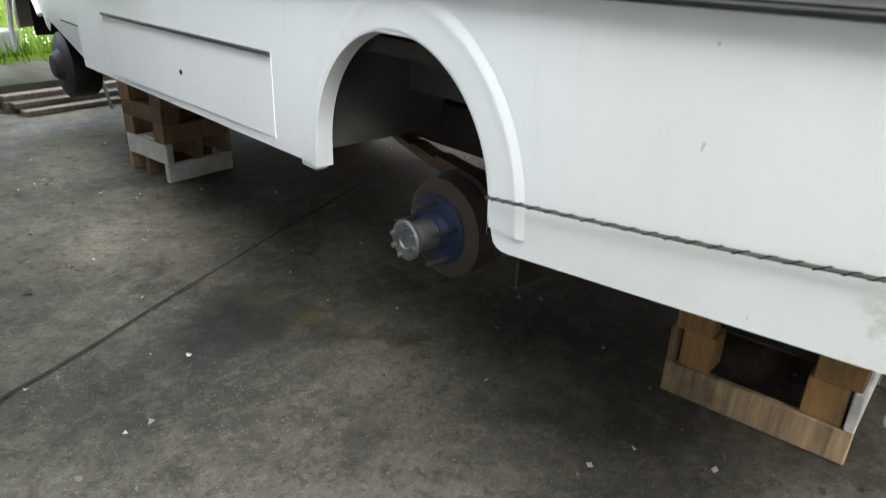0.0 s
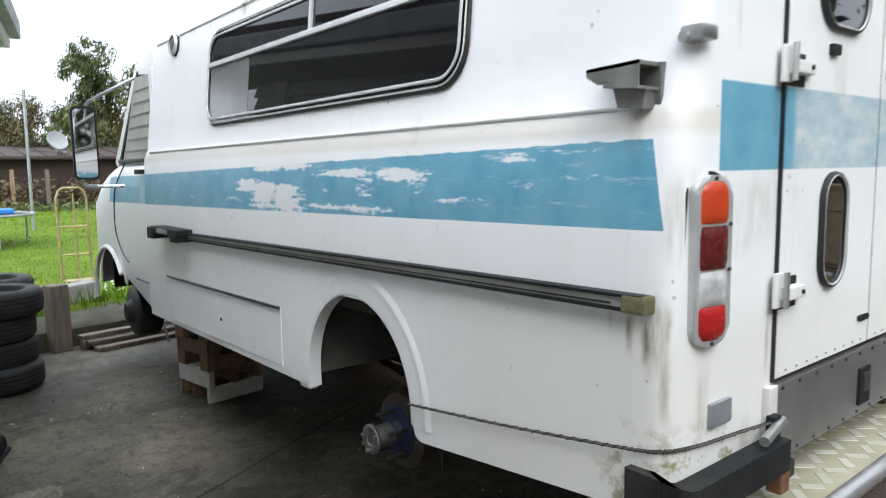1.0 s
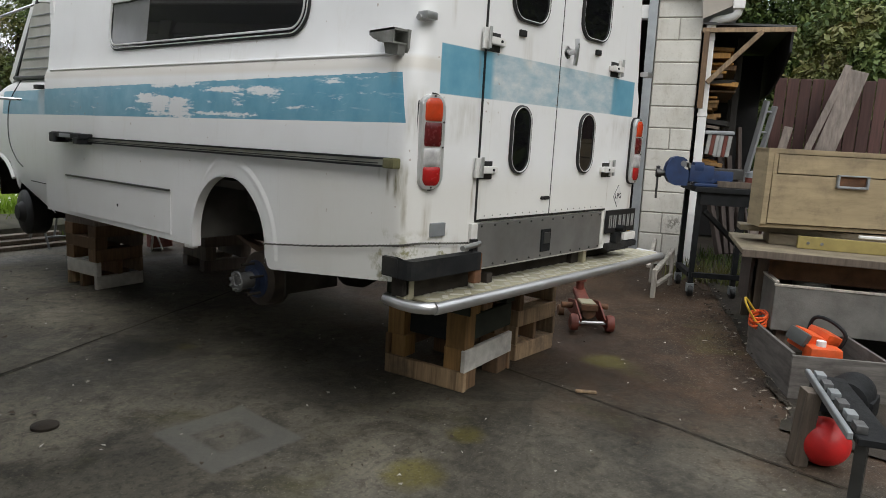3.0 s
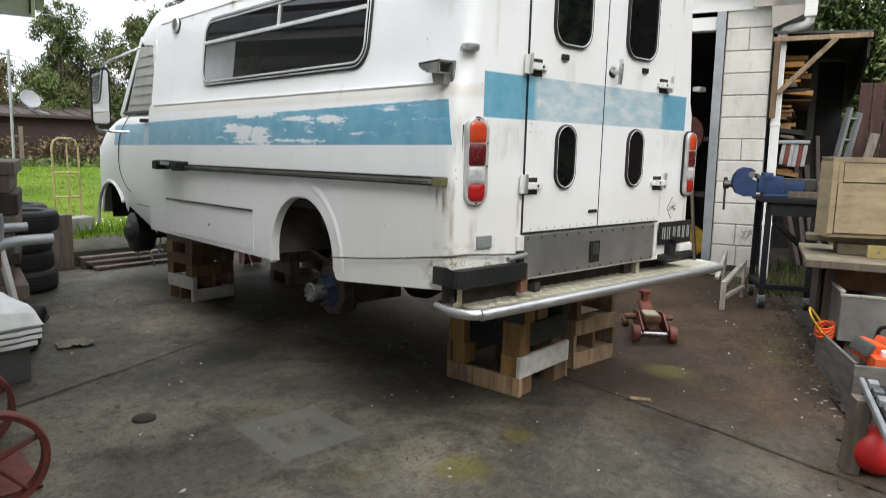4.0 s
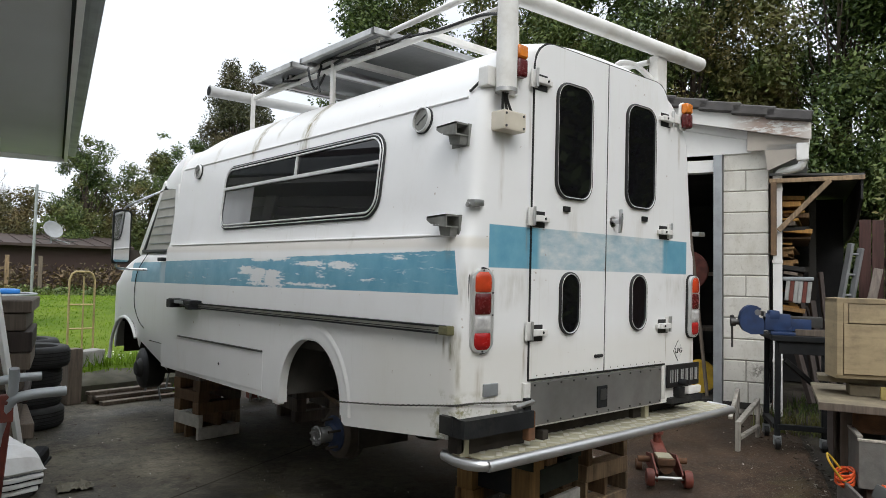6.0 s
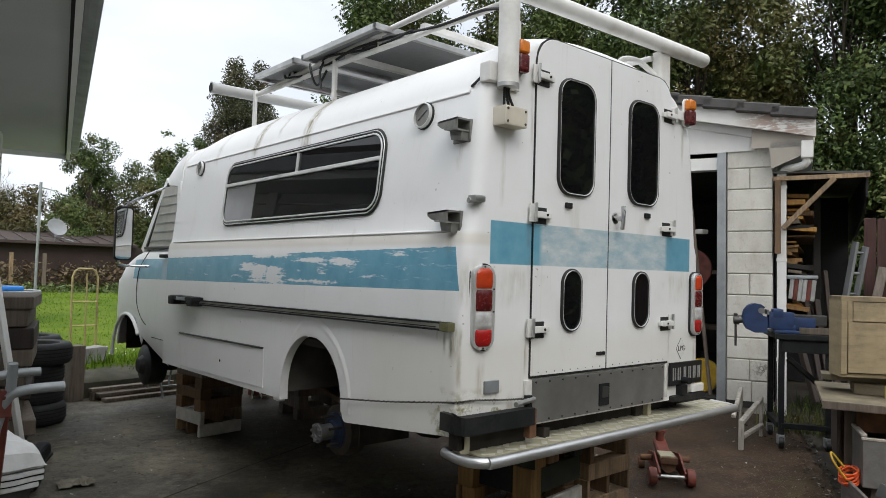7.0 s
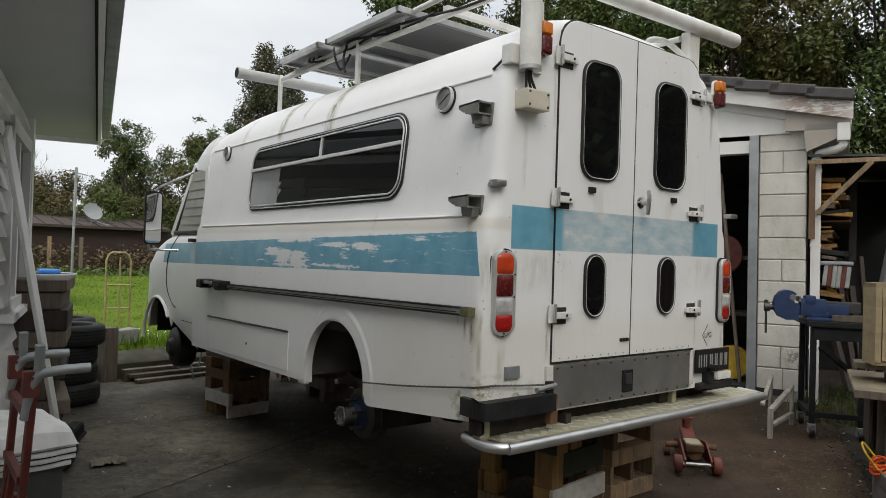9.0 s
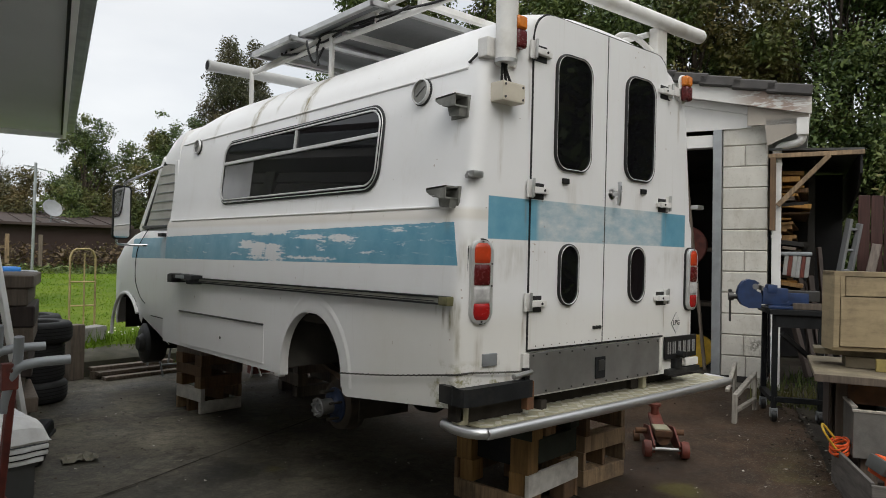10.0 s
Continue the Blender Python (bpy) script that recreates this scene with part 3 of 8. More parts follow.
M["leaf_mid"] = leaf_mat("leaf_mid", (0.035, 0.066, 0.015), (0.135, 0.17, 0.042), (0.17, 0.125, 0.04))
M["leaf_olive"] = leaf_mat("leaf_olive", (0.035, 0.042, 0.013), (0.10, 0.10, 0.030), (0.12, 0.085, 0.032))
M["leaf_brown"] = leaf_mat("leaf_brown", (0.07, 0.045, 0.022), (0.13, 0.085, 0.04), (0.09, 0.08, 0.03))


# ---- mesh builders ----
def part(name, bm, material, parent=None, label="", smooth=False):
    """Links a bmesh as one mesh object, under a thing or a part."""
    me = bpy.data.meshes.new(name)
    bmesh.ops.recalc_face_normals(bm, faces=bm.faces)
    bm.to_mesh(me)
    bm.free()
    me.materials.append(material)
    if smooth:
        for p in me.polygons:
            p.use_smooth = True
        me.set_sharp_from_angle(angle=radians(38))
    ob = new(name, me)
    ob.parent = parent
    if label:
        ob["label"] = label
    return ob


def thing(name, label, category, group="", at=(0, 0, 0), turn=0.0):
    ob = new(name)
    ob.empty_display_size = 0.1
    ob.matrix_basis = pose(*at, 0, 0, turn)
    return tagged(ob, label, category, group)


def structure(ob, label=""):
    return tagged(ob, label, "", "", "structure")


def add(bm, *others):
    """Joins bmeshes into the first one."""
    for o in others:
        me = bpy.data.meshes.new("t")
        o.to_mesh(me)
        o.free()
        bm.from_mesh(me)
        bpy.data.meshes.remove(me)
    return bm


def moved(bm, m):
    bmesh.ops.transform(bm, matrix=m, verts=bm.verts)
    return bm


def box(x0, y0, z0, x1, y1, z1, bevel=0.0, seg=2):
    bm = bmesh.new()
    bmesh.ops.create_cube(bm, size=1.0)
    s, c = (x1 - x0, y1 - y0, z1 - z0), ((x0 + x1) / 2, (y0 + y1) / 2, (z0 + z1) / 2)
    bmesh.ops.transform(bm, matrix=Matrix.Translation(c) @ Matrix.Diagonal((*s, 1)), verts=bm.verts)
    if bevel:
        bmesh.ops.bevel(bm, geom=bm.edges[:], offset=min(bevel, 0.45 * min(abs(v) for v in s)), segments=seg, affect="EDGES", profile=0.7)
    return bm


def beam(a, b, w, h, bevel=0.004, up=(0, 0, 1)):
    """A squared bar from a to b."""
    a, b = Vector(a), Vector(b)
    d = b - a
    bm = box(-w / 2, -h / 2, 0, w / 2, h / 2, d.length, bevel, 1)
    zq = d.normalized()
    xq = Vector(up).cross(zq)
    xq = xq.normalized() if xq.length > 1e-3 else Vector((1, 0, 0))
    yq = zq.cross(xq)
    r = Matrix((xq, yq, zq)).transposed().to_4x4()
    return moved(bm, Matrix.Translation(a) @ r)


def rod(a, b, r, seg=14, r2=None):
    a, b = Vector(a), Vector(b)
    bm = bmesh.new()
    bmesh.ops.create_cone(bm, cap_ends=True, segments=seg, radius1=r, radius2=r if r2 is None else r2, depth=(b - a).length)
    q = Vector((0, 0, 1)).rotation_difference(b - a).to_matrix().to_4x4()
    return moved(bm, Matrix.Translation((a + b) / 2) @ q)


def lathe(profile, seg=24, axis="z", at=(0, 0, 0)):
    """A turned shape from (radius, height) rows."""
    bm = bmesh.new()
    rings = []
    for r, h in profile:
        rings.append([bm.verts.new((r * math.cos(2 * math.pi * k / seg), r * math.sin(2 * math.pi * k / seg), h)) for k in range(seg)])
    for p, q in zip(rings, rings[1:]):
        for k in range(seg):
            bm.faces.new((p[k], p[(k + 1) % seg], q[(k + 1) % seg], q[k]))
    if profile[0][0] > 1e-5 and profile[0] != profile[-1]:
        bm.faces.new(rings[0][::-1])
    if profile[-1][0] > 1e-5 and profile[0] != profile[-1]:
        bm.faces.new(rings[-1])
    bmesh.ops.remove_doubles(bm, verts=bm.verts, dist=1e-5)
    r = {"z": Matrix.Identity(4), "x": Matrix.Rotation(math.pi / 2, 4, "Y"), "y": Matrix.Rotation(-math.pi / 2, 4, "X")}[axis]
    return moved(bm, Matrix.Translation(at) @ r)


def sweep(points, r, seg=10, closed=False, squash=1.0):
    """A tube along a line of points."""
    pts = [Vector(p) for p in points]
    bm = bmesh.new()
    rings = []
    n = len(pts)
    side = None
    for i, p in enumerate(pts):
        a = pts[(i - 1) % n] if closed or i else p
        b = pts[(i + 1) % n] if closed or i < n - 1 else p
        d = (b - a).normalized()
        if side is None:
            side = d.cross(Vector((0, 0, 1)) if abs(d.z) < 0.9 else Vector((1, 0, 0))).normalized()
        side = (side - d * side.dot(d)).normalized()
        o = d.cross(side)
        rings.append([bm.verts.new(p + r * (math.cos(2 * math.pi * k / seg) * side + squash * math.sin(2 * math.pi * k / seg) * o)) for k in range(seg)])
    for i in range(n if closed else n - 1):
        p, q = rings[i], rings[(i + 1) % n]
        for k in range(seg):
            bm.faces.new((p[k], p[(k + 1) % seg], q[(k + 1) % seg], q[k]))
    if not closed:
        bm.faces.new(rings[0][::-1])
        bm.faces.new(rings[-1])
    return bm


def bow(pts, steps=6):
    """A smooth line through the points."""
    p = [Vector(v) for v in pts]
    out = []
    for i in range(len(p) - 1):
        a, b, c, d = p[max(i - 1, 0)], p[i], p[i + 1], p[min(i + 2, len(p) - 1)]
        for k in range(steps):
            t = k / steps
            out.append(0.5 * ((2 * b) + (c - a) * t + (2 * a - 5 * b + 4 * c - d) * t * t + (3 * b - a - 3 * c + d) * t ** 3))
    return out + [p[-1]]


def round_rect(w, h, r, seg=7):
    """Corner-rounded outline, centred, as (u, v) pairs."""
    out = []
    for cx, cy, a0 in ((w / 2 - r, h / 2 - r, 0), (-w / 2 + r, h / 2 - r, 90), (-w / 2 + r, -h / 2 + r, 180), (w / 2 - r, -h / 2 + r, 270)):
        for k in range(seg + 1):
            a = radians(a0 + 90 * k / seg)
            out.append((cx + r * math.cos(a), cy + r * math.sin(a)))
    return out


def slab(outline, depth, m=None, bevel=0.0):
    """An outline in u, v extruded by depth along w, then laid by m."""
    bm = bmesh.new()
    a = [bm.verts.new((u, v, 0)) for u, v in outline]
    b = [bm.verts.new((u, v, depth)) for u, v in outline]
    bm.faces.new(a[::-1])
    top = bm.faces.new(b)
    n = len(a)
    for i in range(n):
        bm.faces.new((a[i], a[(i + 1) % n], b[(i + 1) % n], b[i]))
    if bevel:
        bmesh.ops.bevel(bm, geom=list(top.edges), offset=bevel, segments=2, affect="EDGES", profile=0.6)
    if m is not None:
        moved(bm, m)
    return bm


def grid_mesh(rows, close=False):
    """Faces between rows of points."""
    bm = bmesh.new()
    vs = [[bm.verts.new(p) for p in row] for row in rows]
    for p, q in zip(vs, vs[1:]):
        for k in range(len(p) - (0 if close else 1)):
            bm.faces.new((p[k], p[(k + 1) % len(p)], q[(k + 1) % len(q)], q[k]))
    return bm


REAR = Matrix(((1, 0, 0, 0), (0, 0, -1, 0), (0, 1, 0, 0), (0, 0, 0, 1)))  # u to x, v to z, w to -y
LEFT = Matrix(((0, 0, -1, 0), (-1, 0, 0, 0), (0, 1, 0, 0), (0, 0, 0, 1)))  # u to -y, v to z, w to -x


# ---- ground ----
def zg(x, y):
    """Height of the ground: level drive, rising towards the shed, lawn above a kerb."""
    t = max(0.0, x - 1.0)
    z = 0.075 * t if t < 3.5 else 0.2625
    return z


def lawn_z(x, y):
    return 0.30 + 0.022 * max(0.0, y - 7.0) + 0.03 * math.sin(x * 0.7) + 0.03 * math.sin(y * 0.5 + x * 0.3)


def kerb_y(x):
    return 5.85 + 0.16 * (x + 1.0)


def ground_z(x, y):
    d = zg(x, y) - 0.05
    k = min(1.0, max(0.0, (y - kerb_y(x) - 0.15) / 0.25))
    return d * (1 - k) + lawn_z(x, min(y, 30.0)) * k


def axis_steps(lo, hi, fine_lo, fine_hi, step):
    out, v = [], fine_lo
    while v <= fine_hi:
        out.append(v)
        v += step
    s, v = step, fine_lo
    while v > lo:
        s *= 1.5
        v -= s
        out.insert(0, v)
    s, v = step, out[-1]
    while v < hi:
        s *= 1.5
        v += s
        out.append(v)
    return out


gx, gy = axis_steps(-900, 900, -7, 9, 0.4), axis_steps(-900, 900, -7, 14, 0.25)
structure(part("ground", grid_mesh([[(x, y, ground_z(x, y)) for y in gy] for x in gx]), M["lawn"], smooth=True), "green lawn and earth that reach to the horizon")

# concrete drive in slabs, with open joints between them


def drive_mesh():
    xs = [-5.0 + 0.09 * i for i in range(117)]
    rows = []
    for x in xs:
        top = kerb_y(x)
        ys = [-9.0 + 0.5 * i for i in range(12)] + [-3.0 + (top + 3.0) * i / 105 for i in range(106)]
        row = []
        for y in ys:
            z = zg(x, y) + 0.004 * noise.noise((x * 1.3, y * 1.3, 0))
            row.append((x, y, z))
        row.append((x, top + 0.01, zg(x, top) - 0.12))
        rows.append(row)
    return grid_mesh(rows)


drive = structure(part("driveway", drive_mesh(), M["ground"], smooth=True), "worn damp concrete driveway with moss and oil stains")


def crack(points, width):
    """A dark joint, a shallow strip of crumbled edge."""
    rows = []
    for i, p in enumerate(points):
        a, b = Vector(points[max(i - 1, 0)]), Vector(points[min(i + 1, len(points) - 1)])
        d = (b - a).normalized()
        n = Vector((-d.y, d.x))
        w = width * (0.6 + 0.8 * random.random()) / 2
        rows.append([(p[0] + n.x * w, p[1] + n.y * w, zg(*p) + 0.006), (p[0] - n.x * w, p[1] - n.y * w, zg(*p) + 0.006)])
    return grid_mesh(rows)


def line_points(a, b, wob, step=0.06):
    n = int(math.dist(a, b) / step)
    out = []
    for i in range(n + 1):
        t = i / n
        x, y = a[0] + (b[0] - a[0]) * t, a[1] + (b[1] - a[1]) * t
        k = wob * noise.noise((x * 2.3, y * 2.3, 3.1))
        out.append((x + k, y + k))
    return out


for a, b, w in (((-4.5, 0.71), (0.4, 3.07), 0.013), ((0.31, 0.8), (0.26, -0.2), 0.015), ((0.26, -0.2), (0.12, -2.4), 0.011)):
    ob = part("joint", crack(line_points(a, b, 0.02), w), M["soil"], drive)


# ---- the van ----
VC, VW = -0.03, 0.965  # centre line and half width
van = thing("campervan", "white high-roofed camper van on wooden blocks, worn blue stripe, wheels removed", "camper van", "", (0, 0, -0.03))


def half_width(z):
    rows = ((0.5, 0.955), (0.75, 0.965), (1.2, 0.965), (1.60, 0.95), (1.64, 0.935), (1.66, 0.925), (2.255, 0.862), (2.275, 0.855), (2.36, 0.825), (2.44, 0.765), (2.51, 0.68), (2.56, 0.575), (2.60, 0.42), (2.62, 0.22), (2.625, 0.0))
    for (z0, w0), (z1, w1) in zip(rows, rows[1:]):
        if z <= z1:
            return w0 + (w1 - w0) * (z - z0) / (z1 - z0)
    return 0.0


ARCH_Y, ARCH_Z, ARCH_R = 1.245, 0.755, 0.328


def sill(y):
    """The lower edge of the side, with the rear wheel's opening."""
    base = 0.77 - 0.09 * (y - 0.05) / 0.83 if y < 0.9 else 0.70 - 0.03 * (y - 0.9) / 2.3
    if 0.85 < y < ARCH_Y - ARCH_R:
        base += 0.05 * ((y - 0.85) / 0.067) ** 3
    if abs(y - ARCH_Y) < ARCH_R:
        k = math.sqrt(1 - ((y - ARCH_Y) / ARCH_R) ** 2)
        base = max(base, ARCH_Z + ARCH_R * min(1.0, 1.02 * k))
    return base


PROFILE_Z = [0.0, 0.12, 0.3, 0.5, 0.7, 0.85, 1.0]  # lower part, as a share from the sill up to 1.2 m
UPPER_Z = [1.4, 1.6, 1.64, 1.66, 1.8, 1.95, 2.1, 2.255, 2.275, 2.31, 2.36, 2.40, 2.44, 2.475, 2.51, 2.535, 2.56, 2.58, 2.60, 2.612, 2.62, 2.625]


def ring(y, inset=0.0, drop=0.0, lower=None, squash=None):
    pts = []
    s = sill(y) if lower is None else lower
    zs = [s + (1.2 - s) * k for k in PROFILE_Z] + UPPER_Z
    for z in zs:
        w = half_width(z)
        zz = z
        if z > 2.25:
            zz = 2.25 + (z - 2.25) * (1 - drop)
        w = max(0.0, w - inset * (1.0 if z < 2.4 else max(0.0, 1 - (z - 2.4) / 0.3)))
        pts.append((w, zz - (inset * 0.8 if z > 2.4 else inset * 0.4 * max(0.0, (z - 2.1) / 0.3))))
    left = [(VC - w, y, z) for w, z in pts]
    right = [(VC + w, y, z) for w, z in pts[:-1]]
    return left + right[::-1]


def van_shell():
    ys = [(0.0, 0.075), (0.004, 0.05), (0.014, 0.028), (0.03, 0.011), (0.05, 0.003), (0.08, 0.0)]
    rows = [ring(y, i) for y, i in ys]
    cols = [0.2, 0.35, 0.5, 0.65, 0.78, 0.85, 0.87, 0.885, 0.898, 0.908, 0.915]
    for k in range(41):
        a = math.pi * (1 - k / 40)
        cols.append(ARCH_Y + ARCH_R * math.cos(a))
    cols += [1.62, 1.7, 1.9, 2.2, 2.5, 2.8]
    cols = sorted(set(round(c, 4) for c in cols))
    rows += [ring(y) for y in cols]
    for y, d, i in ((3.0, 0.02, 0), (3.2, 0.06, 0), (3.35, 0.12, 0), (3.48, 0.18, 0.0), (3.56, 0.22, 0.0), (3.60, 0.25, 0.0)):
        rows.append(ring(y, i, d))
    bm = grid_mesh(rows)
    bm.verts.ensure_lookup_table()
    n = len(rows[0])
    bm.faces.new([bm.verts[i] for i in range(n)])
    bm.faces.new([bm.verts[(len(rows) - 1) * n + i] for i in range(n)])
    return bm


body = part("body", van_shell(), M["van"], van, smooth=True)


# the cab in front: lower shell with its wheel opening, nose and bonnet
CAB_AY, CAB_AZ, CAB_R = 4.66, 0.57, 0.42


def cab_shell():
    rows = []
    ys = [3.56, 3.62, 3.7, 3.85, 4.0, 4.15] + [CAB_AY - CAB_R + 2 * CAB_R * k / 22 for k in range(23)] + [5.12, 5.17, 5.22, 5.26, 5.30]
    for y in sorted(ys):
        k = max(0.0, (y - 4.82) / 0.48)
        w = 0.935 - 0.10 * k ** 2.2 - max(0.0, k - 0.85) * 1.0
        top = 1.60 if y < 4.40 else 1.60 - 0.30 * ((y - 4.40) / 0.90) ** 1.5
        low = 0.63 + 0.25 * (y - 3.56) if y < 4.25 else 0.66
        if abs(y - CAB_AY) < CAB_R:
            low = max(low, CAB_AZ + CAB_R * math.sqrt(1 - ((y - CAB_AY) / CAB_R) ** 2))
        pts = [(w - 0.015, low), (w, low + 0.03), (w + 0.005, low + (1.2 - low) * 0.5), (w + 0.004, 1.2 - 0.05 * k), (w, 1.33 - 0.06 * k), (w - 0.015, top - 0.10), (w - 0.04, top - 0.04), (w - 0.09, top - 0.008), (w - 0.2, top), (0.35, top + 0.01), (0.0, top + 0.012)]
        left = [(VC - a, y, b) for a, b in pts]
        rows.append(left + [(VC + a, y, b) for a, b in pts[:-1]][::-1])
    bm = grid_mesh(rows)
    bm.verts.ensure_lookup_table()
    n = len(rows[0])
    bm.faces.new([bm.verts[(len(rows) - 1) * n + i] for i in range(n)])
    return bm


cab = part("cab", cab_shell(), M["van"], van, smooth=True)

# underside, so that the openings look into a dark body
part("floor_pan", box(VC - 0.90, 0.12, 1.02, VC + 0.90, 3.5, 1.06), M["chassis"], van)
part("inner_wall", box(VC - 0.60, 0.10, 0.86, VC - 0.56, 3.45, 1.03), M["tub_grey"], van)
part("wheel_tub", box(VC - 0.92, 1.62, 0.72, VC - 0.45, 1.66, 1.04), M["tub_grey"], van)
part("wheel_tub", box(VC - 0.92, 0.82, 0.76, VC - 0.45, 0.86, 1.04), M["chassis"], van)
part("inner_box", box(VC - 0.50, 1.9, 0.66, VC + 0.2, 3.0, 1.02, 0.03), M["chassis"], van)
part("bulkhead", box(VC - 0.80, 5.12, 0.62, VC + 0.80, 5.15, 1.2), M["chassis"], van)
part("cab_floor", box(VC - 0.86, 3.6, 0.70, VC + 0.86, 4.2, 0.76), M["chassis"], van)
part("engine", box(VC - 0.45, 4.1, 0.62, VC + 0.45, 4.98, 1.25, 0.08), M["chassis"], van)
part("inner_wing", box(VC - 0.62, 4.15, 0.72, VC - 0.58, 5.0, 1.3), M["chassis"], van)
for sx in (-0.42, 0.42):
    part("chassis_rail", box(VC + sx - 0.04, 0.05, 0.66, VC + sx + 0.04, 4.9, 0.80, 0.006), M["chassis"], van)
part("cross_member", box(VC - 0.42, 0.08, 0.68, VC + 0.42, 0.16, 0.79, 0.006), M["chassis"], van)
part("cross_member", box(VC - 0.42, 2.0, 0.68, VC + 0.42, 2.08, 0.79, 0.006), M["chassis"], van)
part("fuel_tank", box(VC + 0.15, 2.2, 0.55, VC + 0.75, 3.1, 0.80, 0.05), M["chassis"], van)
part("mud_flap", box(VC - 0.83, 0.93, 0.53, VC - 0.50, 0.94, 0.80), M["chassis"], van)

# rear axle with bare hubs and leaf springs
AX_Y, AX_Z = 1.31, 0.53
part("axle", add(rod((VC - 0.63, AX_Y, AX_Z), (VC + 0.63, AX_Y, AX_Z), 0.045, 16), lathe([(0.05, -0.16), (0.12, -0.10), (0.145, 0), (0.12, 0.10), (0.05, 0.16)], 20, "x", (VC, AX_Y, AX_Z))), M["chassis"], van, smooth=True)
for s in (-1, 1):
    spring = bmesh.new()
    for k in range(4):
        half = 0.62 - 0.12 * k
        add(spring, grid_mesh([[(VC + s * 0.50 + dx, AX_Y + half * t, AX_Z + 0.05 + 0.012 * k + 0.13 * (half * t / 0.62) ** 2 + dz) for t in (-1, -0.75, -0.5, -0.25, 0, 0.25, 0.5, 0.75, 1)] for dx, dz in ((-0.03, 0), (0.03, 0), (0.03, 0.011), (-0.03, 0.011), (-0.03, 0))]))
    part("leaf_spring", spring, M["spring_rust"], van)
    part("shock_absorber", add(rod((VC + s * 0.40, AX_Y + 0.05, AX_Z), (VC + s * 0.36, AX_Y + 0.28, 1.0), 0.028, 12), rod((VC + s * 0.385, AX_Y + 0.13, 0.66), (VC + s * 0.36, AX_Y + 0.28, 1.0), 0.038, 12)), M["chassis"], van, smooth=True)
    drum = part("brake_drum", lathe([(0.05, 0.0), (0.150, 0.0), (0.157, 0.012), (0.157, 0.03), (0.148, 0.04), (0.145, 0.10), (0.12, 0.112), (0.05, 0.115)], 36, "x", (VC + s * 0.625, AX_Y, AX_Z)), M["drum_dark"], van, "dark rusty brake drum", True)
    if s < 0:
        drum.matrix_basis = Matrix.Translation((VC - 0.625, AX_Y, AX_Z)) @ Matrix.Diagonal((-1, 1, 1, 1)) @ Matrix.Translation((-(VC - 0.625), -AX_Y, -AX_Z))
    x0 = VC + s * 0.737
    part("hub_flange", lathe([(0.03, 0.0), (0.100, 0.0), (0.104, 0.006), (0.100, 0.014), (0.06, 0.02), (0.05, 0.04)], 30, "x", (x0, AX_Y, AX_Z)) if s > 0 else moved(lathe([(0.03, 0.0), (0.100, 0.0), (0.104, 0.006), (0.100, 0.014), (0.06, 0.02), (0.05, 0.04)], 30, "x"), Matrix.Translation((x0, AX_Y, AX_Z)) @ Matrix.Rotation(math.pi, 4, "Z")), M["hub_blue"], van, "faded blue hub flange", True)
    hubp = [(0.046, 0.0), (0.043, 0.10), (0.040, 0.115), (0.055, 0.116), (0.057, 0.126), (0.052, 0.131), (0.024, 0.131), (0.02, 0.126), (0.0, 0.126)]
    hub = part("hub", moved(lathe(hubp, 28, "x"), Matrix.Translation((x0, AX_Y, AX_Z)) @ Matrix.Rotation(math.pi if s < 0 else 0.0, 4, "Z")), M["hub_metal"], van, "grey steel axle hub", True)
    for k in range(8):
        a = 2 * math.pi * (k + 0.3) / 8
        p = Vector((x0 + s * 0.128, AX_Y + 0.044 * math.cos(a), AX_Z + 0.044 * math.sin(a)))
        part("bolt", rod(p, p + Vector((s * 0.014, 0, 0)), 0.0075, 6), M["hub_metal"], hub)
    for k in range(5):
        a = 2 * math.pi * (k + 0.2) / 5
        p = Vector((x0 + s * 0.01, AX_Y + 0.084 * math.cos(a), AX_Z + 0.084 * math.sin(a)))
        part("wheel_stud", rod(p, p + Vector((s * 0.085, 0, 0)), 0.0075, 8), M["chassis"], hub)

# front brake drums hang in the front openings
for s in (-1, 1):
    f = part("front_drum", moved(lathe([(0.04, -0.16), (0.165, -0.15), (0.18, -0.13), (0.18, 0.0), (0.165, 0.012), (0.09, 0.02), (0.06, 0.06), (0.0, 0.065)], 30, "x"), Matrix.Translation((VC + s * 0.86, 4.37, 0.55)) @ Matrix.Rotation(math.pi if s < 0 else 0.0, 4, "Z")), M["black_rubber"], van, "black front brake drum", True)
part("front_axle", box(VC - 0.7, 4.31, 0.49, VC + 0.7, 4.43, 0.59, 0.02), M["chassis"], van)
part("headlamp_back", box(VC - 0.84, 4.92, 0.92, VC - 0.70, 5.12, 1.06, 0.02), M["chassis"], van)


